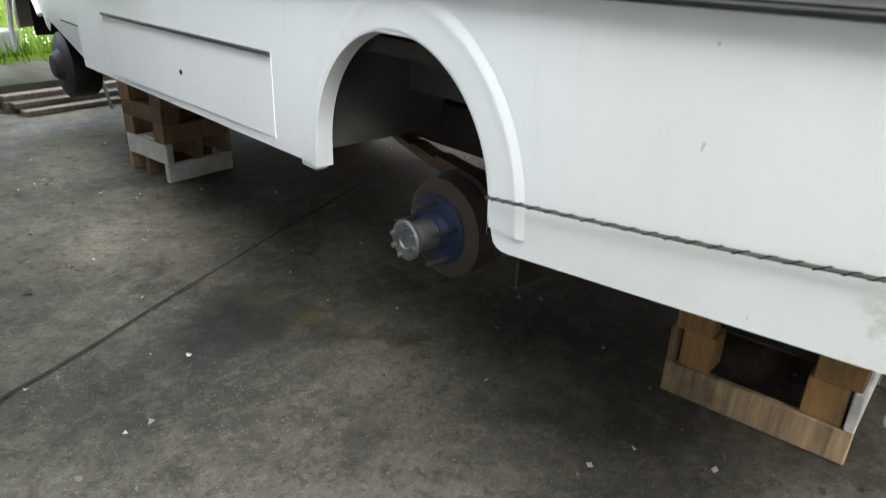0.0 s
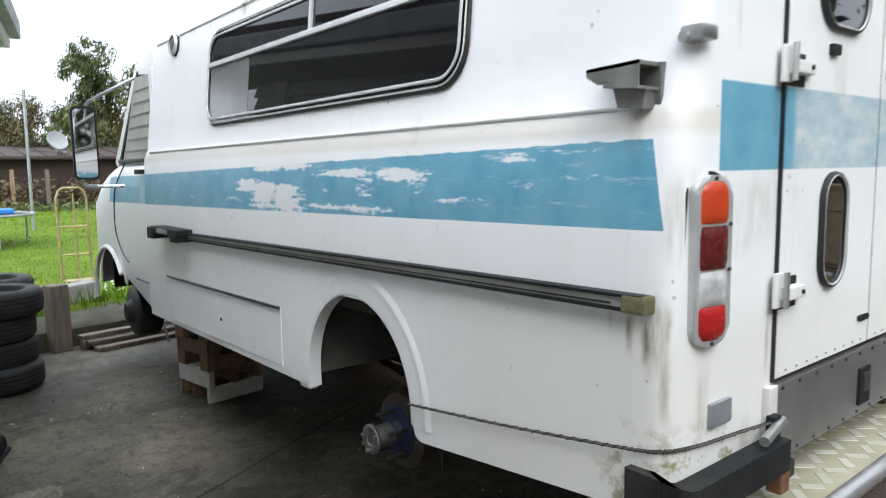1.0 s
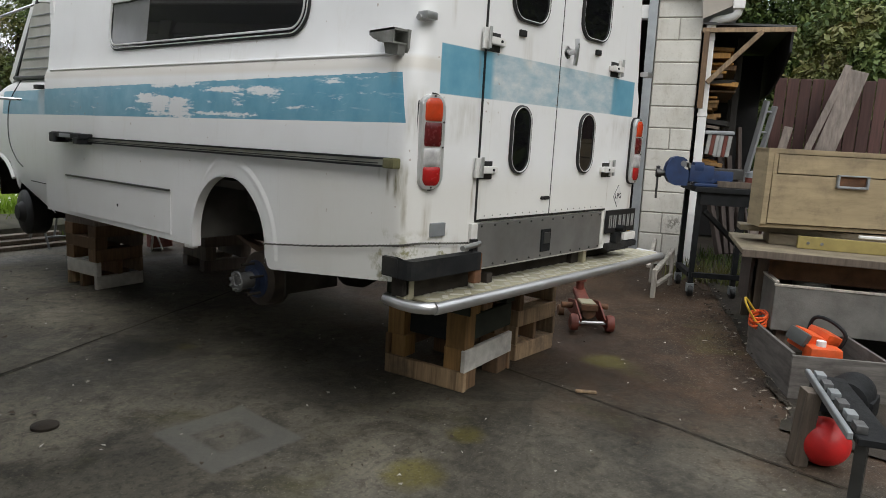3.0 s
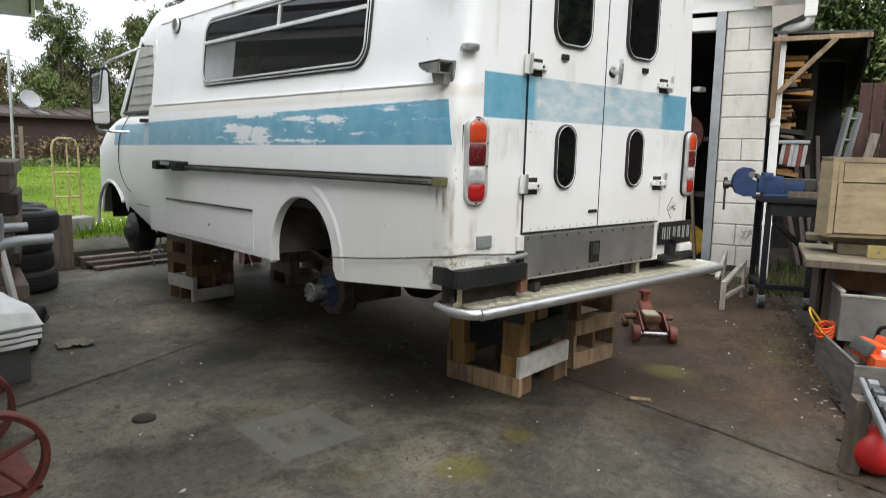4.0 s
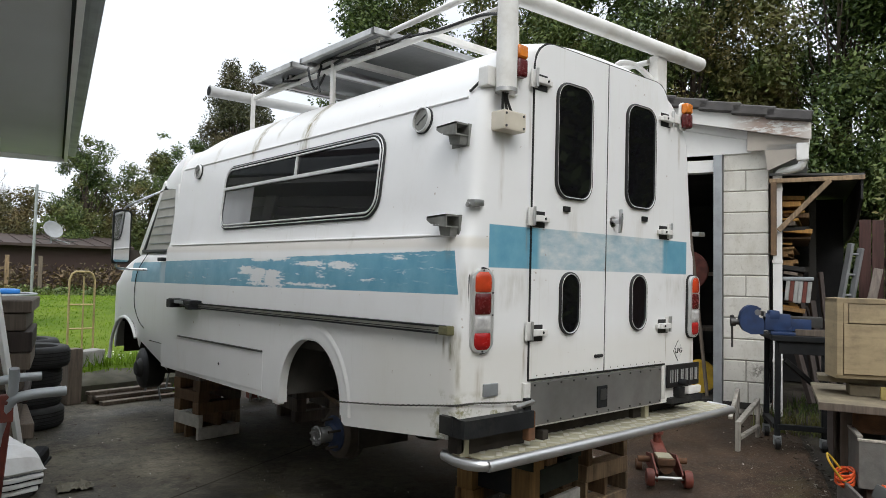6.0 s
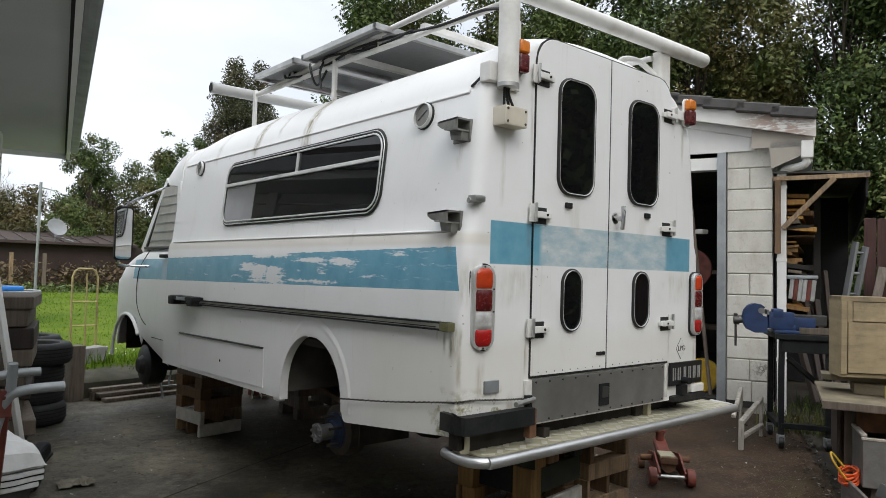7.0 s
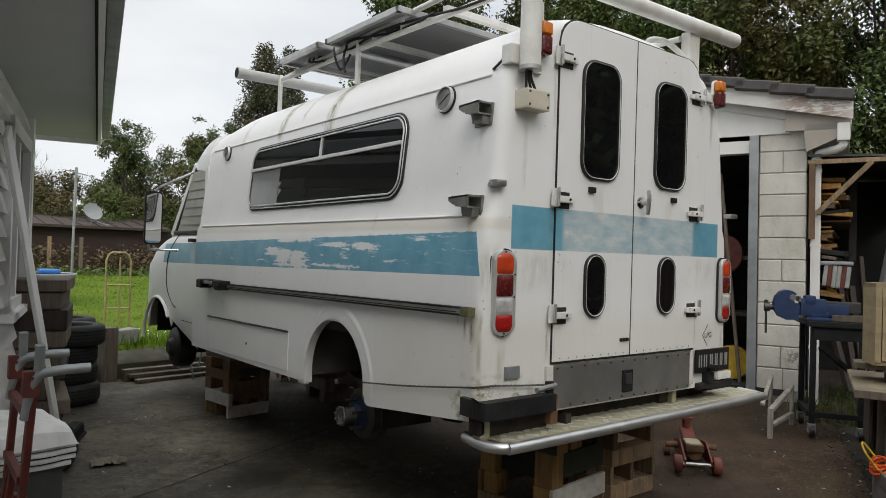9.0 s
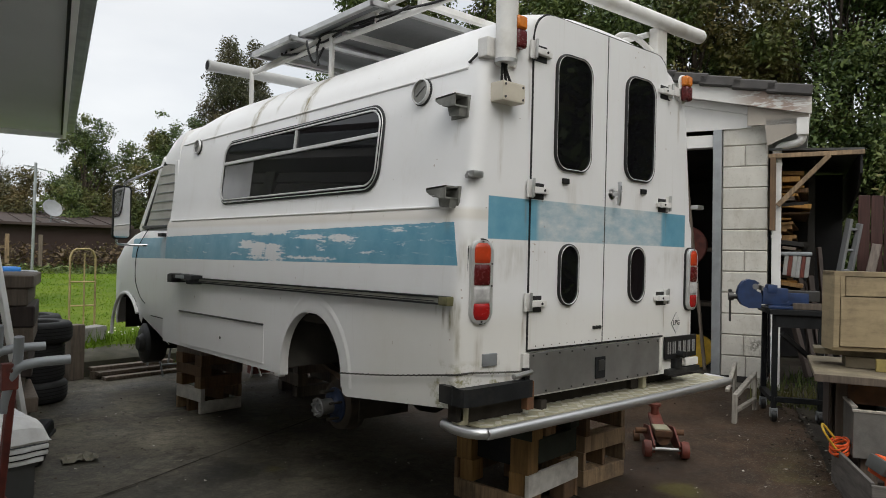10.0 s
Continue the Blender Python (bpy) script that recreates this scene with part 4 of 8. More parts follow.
# swollen rim of the rear wheel opening
def flare(s):
    rows = []
    path = [(ARCH_Y - ARCH_R - 0.004, sill(0.85) + 0.045)]
    for k in range(31):
        a = math.pi * (1 - k / 30)
        path.append((ARCH_Y + (ARCH_R + 0.002) * math.cos(a), ARCH_Z + (ARCH_R * 1.02) * math.sin(a)))
    path.append((ARCH_Y + ARCH_R + 0.004, 0.685))
    for i, (y, z) in enumerate(path):
        t = i / (len(path) - 1)
        a = math.atan2(max(0.0, z - ARCH_Z), y - ARCH_Y)
        ny, nz = math.cos(a), math.sin(a)
        if z < ARCH_Z:
            ny, nz = (-1 if y < ARCH_Y else 1), 0
        wide = 0.085 if y < ARCH_Y + 0.05 else 0.085 - 0.075 * min(1.0, (y - ARCH_Y - 0.05) / 0.2)
        k = 0.6 if y < ARCH_Y else 0.6 - 0.45 * min(1.0, (y - ARCH_Y) / 0.2)
        row = []
        for off, out in ((0.0, -0.05), (0.0, 0.0), (0.003, 0.004), (0.010, 0.0055), (wide * 0.6, 0.005), (wide * 0.82, 0.007), (wide * 0.92, 0.0105), (wide, 0.008), (wide + 0.012, 0.002), (wide + 0.03, -0.003)):
            yy, zz = y + ny * off, z + nz * off
            row.append((VC + s * (half_width(zz) + (out * k if out > 0 else out)), yy, zz))
        rows.append(row)
    return grid_mesh(rows)


part("wheel_arch", flare(-1), M["van"], van, smooth=True)
part("wheel_arch", flare(1), M["van"], van, smooth=True)

# front wheel opening's lip
lip = [(VC - 0.945, CAB_AY + (CAB_R + 0.005) * math.cos(math.pi * (1 - k / 24)), CAB_AZ + (CAB_R + 0.005) * math.sin(math.pi * (1 - k / 24))) for k in range(25)]
part("arch_lip", sweep([p for p in lip if p[2] > 0.79 or p[1] > CAB_AY], 0.016, 8), M["van"], van, smooth=True)

# hatch in the side, its groove and hinge strip
hx = VC - half_width(1.0)
part("hatch", slab([(-3.22, 0.69), (-1.80, 0.72), (-1.80, 0.97), (-3.22, 0.945)], 0.006, Matrix.Translation((hx + 0.003, 0, 0)) @ LEFT, 0.004), M["van"], van)
part("hinge_strip", beam((hx - 0.008, 3.22, 0.941), (hx - 0.008, 1.80, 0.966), 0.010, 0.012, 0.002), M["steel_dark"], van, "thin dark hinge strip")
part("skirt_foot", box(hx + 0.01, 1.60, 0.668, hx + 0.05, 1.68, 0.70, 0.01), M["white_trim"], van)

part("hatch_lock", rod((hx - 0.006, 2.45, 0.815), (hx + 0.004, 2.45, 0.815), 0.009, 12), M["bumper_black"], van)

# awning rail along the side
RAIL = Matrix(((1, 0, 0, 0), (0, 1, 0, 0), (0, -0.0145, 1, 0.0009), (0, 0, 0, 1)))
rail = part("side_rail", moved(box(hx - 0.026, 0.06, 1.218, hx + 0.02, 3.2, 1.248, 0.005), RAIL), M["rail_metal"], van, "weathered metal rail with mossy ends")
part("rail_groove", moved(box(hx - 0.0275, 0.14, 1.226, hx - 0.022, 3.2, 1.230), RAIL), M["bumper_black"], rail)
part("rail_lip", moved(box(hx - 0.032, 0.06, 1.243, hx - 0.0, 3.2, 1.251, 0.002), RAIL), M["bumper_black"], rail)
part("rail_lip", moved(box(hx - 0.031, 0.06, 1.213, hx - 0.0, 3.2, 1.222, 0.002), RAIL), M["bumper_black"], rail)
part("rail_end", box(hx - 0.034, 0.05, 1.210, hx + 0.02, 0.11, 1.250, 0.008), M["rail_moss"], rail, "mossy rail end")
catch_arm = part("rail_catch", add(box(hx - 0.085, 2.79, 1.196, hx + 0.0, 3.24, 1.230, 0.008), box(hx - 0.095, 3.16, 1.162, hx, 3.255, 1.226, 0.010), box(hx - 0.09, 2.80, 1.164, hx, 2.88, 1.204, 0.008)), M["bumper_black"], rail, "black plastic rail catch")
part("catch_plate", box(hx - 0.0885, 2.93, 1.200, hx - 0.084, 3.10, 1.224, 0.003), M["galv"], catch_arm)

# crease along the waist
part("waist_ridge", sweep([(VC - half_width(1.645) - 0.004, y, 1.643) for y in (0.09, 1.0, 2.0, 3.0, 3.52)], 0.0065, 8), M["van"], van, smooth=True)
part("drip_rail", sweep([(VC - half_width(2.262) - 0.002, y, 2.264) for y in (0.1, 1.0, 2.0, 3.0, 3.5)], 0.007, 8), M["van"], van, smooth=True)


# windows: pane, rubber and bright insert, on any tilted plane
def window(name, outline_w, outline_h, r, m, parent, rubber=0.016, insert=True, label=""):
    ring_pts = [m @ Vector((u, v, 0.004)) for u, v in round_rect(outline_w, outline_h, r)]
    frame_ob = part(name, sweep(ring_pts, rubber, 8, True, 0.55), M["black_rubber"], parent, label, True)
    part("pane", slab(round_rect(outline_w - 0.01, outline_h - 0.01, r * 0.95), 0.006, m @ Matrix.Translation((0, 0, 0.0015))), M["glass_dark"], frame_ob, "dark glass pane")
    if insert:
        part("bright_insert", sweep([m @ Vector((u, v, 0.0118)) for u, v in round_rect(outline_w - 0.006, outline_h - 0.006, r)], 0.0030, 6, True), M["alu_bright"], frame_ob, "bright metal insert", True)
    return frame_ob


tilt = math.atan2(0.063, 0.595)
zc = 1.968
side_m = Matrix.Translation((VC - half_width(zc) - 0.001, 1.665, zc)) @ Matrix.Rotation(tilt, 4, "Y") @ LEFT
sw = window("side_window", 1.94, 0.44, 0.11, side_m, van, 0.0105, True)
part("window_frame", sweep([side_m @ Vector((u, v, 0.014)) for u, v in round_rect(1.896, 0.396, 0.09)], 0.0055, 8, True, 0.7), M["alu_bright"], sw, "bare aluminium window frame", True)
part("glazing_bar", moved(box(-0.945, 0.052, 0.004, 0.945, 0.074, 0.020, 0.004), side_m), M["alu_bright"], sw)
part("glazing_bar", moved(box(0.06, 0.07, 0.004, 0.080, 0.19, 0.018, 0.004), side_m), M["alu_bright"], sw)
# paler front lower pane: a reflection painted as a thin panel on the glass
part("curtain", moved(box(-0.93, -0.19, 0.0076, -0.48, 0.05, 0.0086), side_m), worn("curtain_behind", (0.17, 0.17, 0.17), 0.12, vary=0.1, dirty=0.1), sw, "grey curtain behind the glass")

# round dials on the side
for y, z, r in ((0.405, 2.20, 0.062), (3.17, 2.215, 0.055)):
    dm = Matrix.Translation((VC - half_width(z) + 0.002, y, z)) @ Matrix.Rotation(tilt, 4, "Y") @ LEFT
    v = part("side_vent", moved(lathe([(r, 0), (r, 0.022), (r * 0.97, 0.028), (r * 0.90, 0.028), (r * 0.88, 0.016), (0, 0.014)], 30), dm), M["lamp_chrome"], van, "round chrome-rimmed vent", True)
    part("vent_face", moved(lathe([(r * 0.875, 0.0), (r * 0.875, 0.018), (r * 0.5, 0.020), (0, 0.021)], 24), dm), M["bracket_metal"], v, "", True)
    part("vent_gasket", moved(lathe([(r * 1.07, 0.0), (r * 1.07, 0.010), (r, 0.012)], 30), dm), M["black_rubber"], v, "", True)
    part("vent_vane", moved(box(-r * 0.6, -0.002, 0.018, r * 0.6, 0.002, 0.024), dm @ Matrix.Rotation(0.6, 4, "Z")), M["steel_dark"], v)


# short open channels that once carried an awning
def side_bracket(y, z):
    x = VC - half_width(z)
    across = Matrix(((0, 0, 1, x - 0.085), (1, 0, 0, 0), (0, 1, 0, 0), (0, 0, 0, 1)))
    top = slab([(y - 0.055, z + 0.020), (y + 0.075, z + 0.014), (y + 0.075, z + 0.022), (y - 0.055, z + 0.028)], 0.09, across)
    face = slab([(y - 0.055, z - 0.022), (y + 0.045, z - 0.012), (y + 0.075, z + 0.006), (y + 0.075, z + 0.022), (y - 0.055, z + 0.028)], 0.006, across)
    foot = slab([(y - 0.055, z - 0.022), (y + 0.03, z - 0.014), (y + 0.03, z - 0.020), (y - 0.055, z - 0.028)], 0.09, across)
    b = part("awning_bracket", add(top, face, foot), M["bracket_metal"], van, "grey mossy metal awning bracket")
    part("bracket_plate", box(x - 0.012, y - 0.06, z - 0.07, x + 0.012, y + 0.05, z + 0.03, 0.003), M["bracket_metal"], b)
    part("bracket_gusset", slab([(y - 0.045, z - 0.066), (y + 0.018, z - 0.060), (y + 0.03, z - 0.016), (y - 0.05, z - 0.026)], 0.052, Matrix(((0, 0, 1, x - 0.052), (1, 0, 0, 0), (0, 1, 0, 0), (0, 0, 0, 1))), 0.003), M["bracket_metal"], b)


side_bracket(0.125, 1.70)
side_bracket(0.125, 2.105)


# ---- the van's rear ----
def rear_door(x0, x1, round_left):
    r = 0.13
    pts = [(x0, 1.0), (x1, 1.0)]
    arcs = []
    for k in range(9):
        a = radians(90 * k / 8)
        arcs.append((r * math.cos(a), r * math.sin(a)))
    if round_left:
        pts += [(x1, 2.575)] + [(x0 + r - dx, 2.575 - r + dz) for dx, dz in arcs[::-1]]
    else:
        pts += [(x1 - r + dx, 2.575 - r + dz) for dx, dz in arcs] + [(x0, 2.575)]
    return slab(pts, 0.014, Matrix.Translation((0, 0.001, 0)) @ REAR, 0.003)


seal = [(-0.580, 0.99), (0.560, 0.99), (0.560, 2.45), (0.55, 2.505), (0.525, 2.543), (0.485, 2.572), (0.43, 2.58), (-0.45, 2.58), (-0.505, 2.572), (-0.545, 2.543), (-0.568, 2.505), (-0.580, 2.45)]
part("door_seal", slab(seal, 0.0115, Matrix.Translation((0, 0.001, 0)) @ REAR), M["black_rubber"], van)
for x0, x1, left in ((-0.578, -0.017, True), (-0.008, 0.558, False)):
    d = part("rear_door", rear_door(x0, x1, left), M["van"], van)
    cx = -0.29 if left else 0.28
    window("door_window", 0.268, 0.555, 0.08, Matrix.Translation((cx, -0.0135, 2.13)) @ REAR, d, 0.012)
    window("door_window", 0.142, 0.292, 0.069, Matrix.Translation((cx - 0.015 if left else cx - 0.005, -0.0135, 1.345)) @ REAR, d, 0.011)
    part("vent_slot", box(cx - 0.075 if left else cx + 0.02, -0.026, 1.785, cx - 0.03 if left else cx + 0.065, -0.012, 1.812, 0.004), M["bumper_black"], d)
    for k in range(9):
        px = x0 + 0.05 + k * (x1 - x0 - 0.1) / 8
        part("rivet", rod((px, -0.012, 1.014), (px, -0.0145, 1.014), 0.003, 6), M["steel_dark"], d)
    for z in (1.22, 1.745, 2.385):
        hx0 = x0 if left else x1
        s = 1 if left else -1
        h = part("hinge", add(box(hx0 - 0.035 if left else hx0 - 0.005, -0.022, z - 0.042, hx0 + 0.005 if left else hx0 + 0.035, -0.012, z + 0.042, 0.003), box(min(hx0 - s * 0.012, hx0 + s * 0.085), -0.044, z - 0.022, max(hx0 - s * 0.012, hx0 + s * 0.075), -0.016, z + 0.008, 0.005)), M["white_trim"], d, "white painted hinge")
        part("hinge_gasket", box(min(hx0 - s * 0.018, hx0 + s * 0.081), -0.0165, z - 0.048, max(hx0 - s * 0.018, hx0 + s * 0.081), -0.0115, z + 0.028, 0.002), M["black_rubber"], h)
        part("hinge_screw", rod((hx0 + s * 0.055, -0.043, z - 0.007), (hx0 + s * 0.055, -0.048, z - 0.007), 0.006, 6), M["bumper_black"], h)
        part("hinge_pin", rod((hx0 - s * 0.012, -0.036, z - 0.04), (hx0 - s * 0.012, -0.036, z + 0.045), 0.007, 10), M["alu"], h)
        part("hinge_leaf", box(min(hx0 + s * 0.03, hx0 + s * 0.105), -0.030, z - 0.02, max(hx0 + s * 0.03, hx0 + s * 0.105), -0.014, z + 0.003, 0.003), M["white_trim"], h)
    if not left:
        t = part("door_handle", add(rod((0.042, -0.012, 1.765), (0.042, -0.058, 1.765), 0.013, 12), sweep(bow([(0.045, -0.058, 1.825), (0.043, -0.062, 1.79), (0.042, -0.062, 1.75), (0.043, -0.056, 1.705)]), 0.011, 8)), M["chrome"], d, "chrome T-handle", True)
        part("handle_plate", lathe([(0.03, 0), (0.03, 0.006), (0.0, 0.008)], 16, "y", (0.042, -0.013, 1.765)), M["chrome"], t)
    else:
        for k in range(3):
            part("stud", rod((-0.09 + 0.024 * k, -0.012, 1.078), (-0.09 + 0.024 * k, -0.022, 1.078), 0.009, 8), M["bumper_black"], d)

# steel panel below the doors, with a square catch
sp = part("lower_panel", slab([(-0.565, 0.785), (0.525, 0.785), (0.525, 0.982), (-0.565, 0.982)], 0.012, Matrix.Translation((0, 0.0, 0)) @ REAR, 0.003), M["panel_steel"], van, "dull grey steel panel")
for k in range(12):
    for z in (0.797, 0.970):
        part("rivet", rod((-0.54 + 0.095 * k, -0.01, z), (-0.54 + 0.095 * k, -0.016, z), 0.005, 6), M["steel_dark"], sp)
catch = part("panel_catch", box(-0.068, -0.020, 0.815, 0.012, -0.010, 0.925, 0.008), M["bumper_black"], sp)
part("catch_flap", box(-0.052, -0.026, 0.855, -0.004, -0.018, 0.910, 0.006), M["steel_dark"], catch)
part("post_bracket", box(-0.615, -0.018, 0.79, -0.572, 0.0, 0.985, 0.004), M["white_trim"], van)
part("post_bracket", box(0.528, -0.014, 0.80, 0.560, 0.0, 0.985, 0.004), M["pallet_white"], van)
part("bolt", rod((-0.72, -0.06, 0.895), (-0.57, -0.03, 0.900), 0.012, 10), M["alu"], van)
part("latch", box(-0.62, -0.035, 0.86, -0.585, -0.012, 0.92, 0.005), M["bumper_black"], van)
part("rear_valance", box(-0.98, 0.02, 0.70, -0.565, 0.08, 0.80, 0.01), M["chassis"], van)
part("rear_bracket", box(-0.625, -0.058, 0.735, -0.58, -0.02, 0.865, 0.006), M["rust"], van, "rusty brown bumper bracket")
part("rear_cross_beam", box(-0.55, 0.10, 0.70, 0.85, 0.16, 0.775, 0.006), M["chassis"], van)
part("step_mount", box(0.42, 0.02, 0.69, 0.455, 0.08, 0.785, 0.006), M["alu_plate"], van)
part("step_mount", box(-0.46, 0.0, 0.69, -0.42, 0.08, 0.75, 0.006), M["chassis"], van)
part("tow_socket", add(rod((0.70, -0.01, 0.885), (0.70, -0.07, 0.885), 0.019, 14), box(0.67, -0.04, 0.80, 0.73, 0.02, 0.86, 0.008)), M["bumper_black"], van, smooth=True)
# white rag-shaped scrap below the plate, as a plain bevelled box
part("side_marker", box(0.79, -0.03, 0.805, 0.93, 0.0, 0.852, 0.012), M["white_trim"], van)
part("bumper_end", add(box(0.60, -0.03, 0.765, 0.95, 0.02, 0.80, 0.01)), M["bumper_black"], van)
part("corner_plaque", box(-0.862, -0.010, 0.945, -0.775, 0.004, 1.0, 0.004), M["galv"], van)

# number plate with plain bars for its characters
npl = part("number_plate", box(0.570, -0.022, 0.858, 0.915, -0.012, 0.988, 0.006), M["plate_black"], van, "black number plate with pale characters")
for k in range(12):
    w = 0.009
    cx = 0.598 + (k // 2) * 0.051 + (k % 2) * (0.022 if k < 4 else 0.017) + (0.012 if k > 3 else 0)
    part("plate_bar", box(cx, -0.0245, 0.888, cx + w, -0.0215, 0.958), M["plate_white"], npl)

# diamond sticker
dia = part("sticker", slab([(-0.052, 0), (0, -0.062), (0.052, 0), (0, 0.062)], 0.002, Matrix.Translation((0.715, 0.0005, 1.062)) @ REAR), M["bumper_black"], van, "small white diamond gas sticker")
part("sticker_face", slab([(-0.049, 0), (0, -0.0585), (0.049, 0), (0, 0.0585)], 0.002, Matrix.Translation((0.715, -0.001, 1.062)) @ REAR), M["white_trim"], dia)


def lettering(text, size, m, material, parent, name):
    cu = bpy.data.curves.new(name, "FONT")
    cu.body, cu.size, cu.align_x, cu.align_y, cu.extrude = text, size, "CENTER", "CENTER", 0.0006
    tmp = bpy.data.objects.new(name, cu)
    scene.collection.objects.link(tmp)
    me = bpy.data.meshes.new_from_object(tmp.evaluated_get(bpy.context.evaluated_depsgraph_get()))
    bpy.data.objects.remove(tmp)
    me.transform(m)
    me.materials.append(material)
    ob = new(name, me)
    ob.parent = parent
    return ob


lettering("LPG", 0.042, Matrix.Translation((0.715, -0.0042, 1.062)) @ REAR, M["plate_black"], dia, "lettering")


# tail lamps
def lens_cell(m, z0, z1, bulge):
    """A domed lens between two heights, as wide as the lamp is there."""
    def half(v):
        d = max(0.0, abs(v) - 0.146)
        return 0.011 + math.sqrt(max(0.0, 0.036 ** 2 - d * d))

    rows = []
    for i in range(11):
        t = min(1.0, max(0.0, (i - 1) / 8))
        v = z0 + (z1 - z0) * t
        skirt = i in (0, 10)
        row = []
        for j in range(13):
            q = min(1.0, max(-1.0, -1 + 2 * (j - 1) / 10))
            low = skirt or j in (0, 12)
            rise = (1 - q * q) ** 0.5 * min(1.0, 0.45 + 3.2 * min(t, 1 - t))
            row.append(m @ Vector((q * half(v), v, 0.012 if low else 0.027 + bulge * rise)))
        rows.append(row)
    return grid_mesh(rows)


def tail_lamp(cx, y0, turn):
    m = Matrix.Translation((cx, y0, 1.317)) @ Matrix.Rotation(turn, 4, "Z") @ REAR @ Matrix.Diagonal((1, 0.94, 1, 1))
    b = part("tail_lamp", slab(round_rect(0.130, 0.400, 0.050), 0.010, m, 0.004), M["black_rubber"], van, "tall tail lamp with chrome rim")
    part("lamp_rim", slab(round_rect(0.116, 0.384, 0.044), 0.030, m, 0.009), M["lamp_chrome"], b, "chrome rim")
    for z0, z1, mat, nm in ((0.086, 0.178, "lens_orange", "orange lens"), (-0.016, 0.080, "lens_dark", "dark red lens"), (-0.098, -0.022, "lens_clear", "ribbed clear reversing lens"), (-0.176, -0.100, "lens_red", "red lens")):
        part("lens", lens_cell(m, z0, z1, 0.013), M[mat], b, nm, True)
    for z in (-0.184, -0.019, 0.083, 0.185):
        p = m @ Vector((0.0 if abs(z) > 0.1 else 0.05, z, 0.028))
        part("lamp_screw", rod(p, p + (m.to_3x3() @ Vector((0, 0, 0.006))), 0.004, 8), M["steel_dark"], b)


tail_lamp(-0.885, 0.010, radians(-8))
tail_lamp(0.855, 0.004, radians(5))


def marker_lamp(cx, y, z, s):
    m = Matrix.Translation((cx, y, z)) @ REAR
    b = part("marker_lamp", slab(round_rect(0.075, 0.165, 0.035), 0.014, m, 0.003), M["white_trim"], van, "amber and red marker lamp")
    part("lens", moved(box(-0.032, 0.012, 0.01, 0.032, 0.072, 0.055, 0.02, 3), m), M["lens_amber"], b, "amber lens", True)
    part("lens", moved(box(-0.032, -0.072, 0.01, 0.032, 0.012, 0.055, 0.02, 3), m), M["lens_dark"], b, "red lens", True)
    part("lamp_bracket", box(cx - 0.135 if s > 0 else cx - 0.01, y - 0.014, z - 0.05, cx - 0.02 if s > 0 else cx + 0.06, y + 0.004, z + 0.0, 0.004), M["white_trim"], b)


marker_lamp(0.705, -0.01, 2.425, 1)
marker_lamp(-0.715, -0.01, 2.43, -1)
part("small_lamp", add(box(-0.955, -0.02, 1.765, -0.895, 0.03, 1.795, 0.008), rod((-0.96, 0.02, 1.772), (-0.90, 0.02, 1.772), 0.012, 8)), M["alu"], van, "tiny number lamp", True)
part("small_lamp", box(0.885, -0.03, 1.735, 0.955, 0.02, 1.762, 0.008), M["alu"], van, "tiny number lamp", True)

# roof-corner mast pipe and junction box
mast = part("mast_pipe", lathe([(0.046, 2.275), (0.046, 2.80), (0.046, 2.84)], 24, "z", (-0.815, -0.055, 0)), M["white_trim"], van, "white painted mast pipe", True)
part("pipe_rim", lathe([(0.049, 2.268), (0.049, 2.285)], 24, "z", (-0.815, -0.055, 0)), M["alu"], mast, "", True)
part("mast_plate", box(-0.775, -0.018, 2.28, -0.70, 0.0, 2.60, 0.004), M["white_trim"], mast)
part("mast_strap", box(-0.885, -0.012, 2.30, -0.76, 0.05, 2.385, 0.006), M["white_trim"], mast)
jb = part("junction_box", box(-0.845, -0.075, 2.105, -0.705, 0.005, 2.190, 0.008), M["cream_plastic"], van, "cream plastic junction box")
for sx in (-0.83, -0.72):
    for z in (2.12, 2.175):
        part("screw", rod((sx, -0.073, z), (sx, -0.078, z), 0.006, 6), M["steel_dark"], jb)
for k in range(3):
    part("cable", sweep(bow([(-0.835 + 0.02 * k, -0.055, 2.285), (-0.83 + 0.012 * k, -0.05, 2.25), (-0.82 + 0.03 * k, -0.04, 2.19)]), 0.006, 6), M["cable"], mast)
part("cable", sweep(bow([(-0.865, 0.04, 2.34), (-0.89, 0.07, 2.30), (-0.885, 0.10, 2.29)]), 0.006, 6), M["cable"], mast)

# bumper corner
bp = [(-1.018, 0.10), (-1.022, -0.04), (-1.016, -0.058), (-0.998, -0.066), (-0.60, -0.066)]
rows = [[(x, y, 0.795), (x, y, 0.802), (x, y, 0.864), (x, y, 0.870), (x + (0.05 if y > 0 else 0.0), y + (0.0 if y > 0 else 0.05), 0.870), (x + (0.05 if y > 0 else 0.0), y + (0.0 if y > 0 else 0.05), 0.795)] for x, y in bp]
part("bumper", grid_mesh(rows, True), M["bumper_black"], van, "scuffed black bumper corner")
part("bumper_stay", box(-1.0, 0.0, 0.72, -0.96, 0.06, 0.79, 0.004), M["chassis"], van)
part("skirt_end", box(-0.985, 0.0, 0.70, -0.93, 0.05, 0.80, 0.01), M["alu_plate"], van)

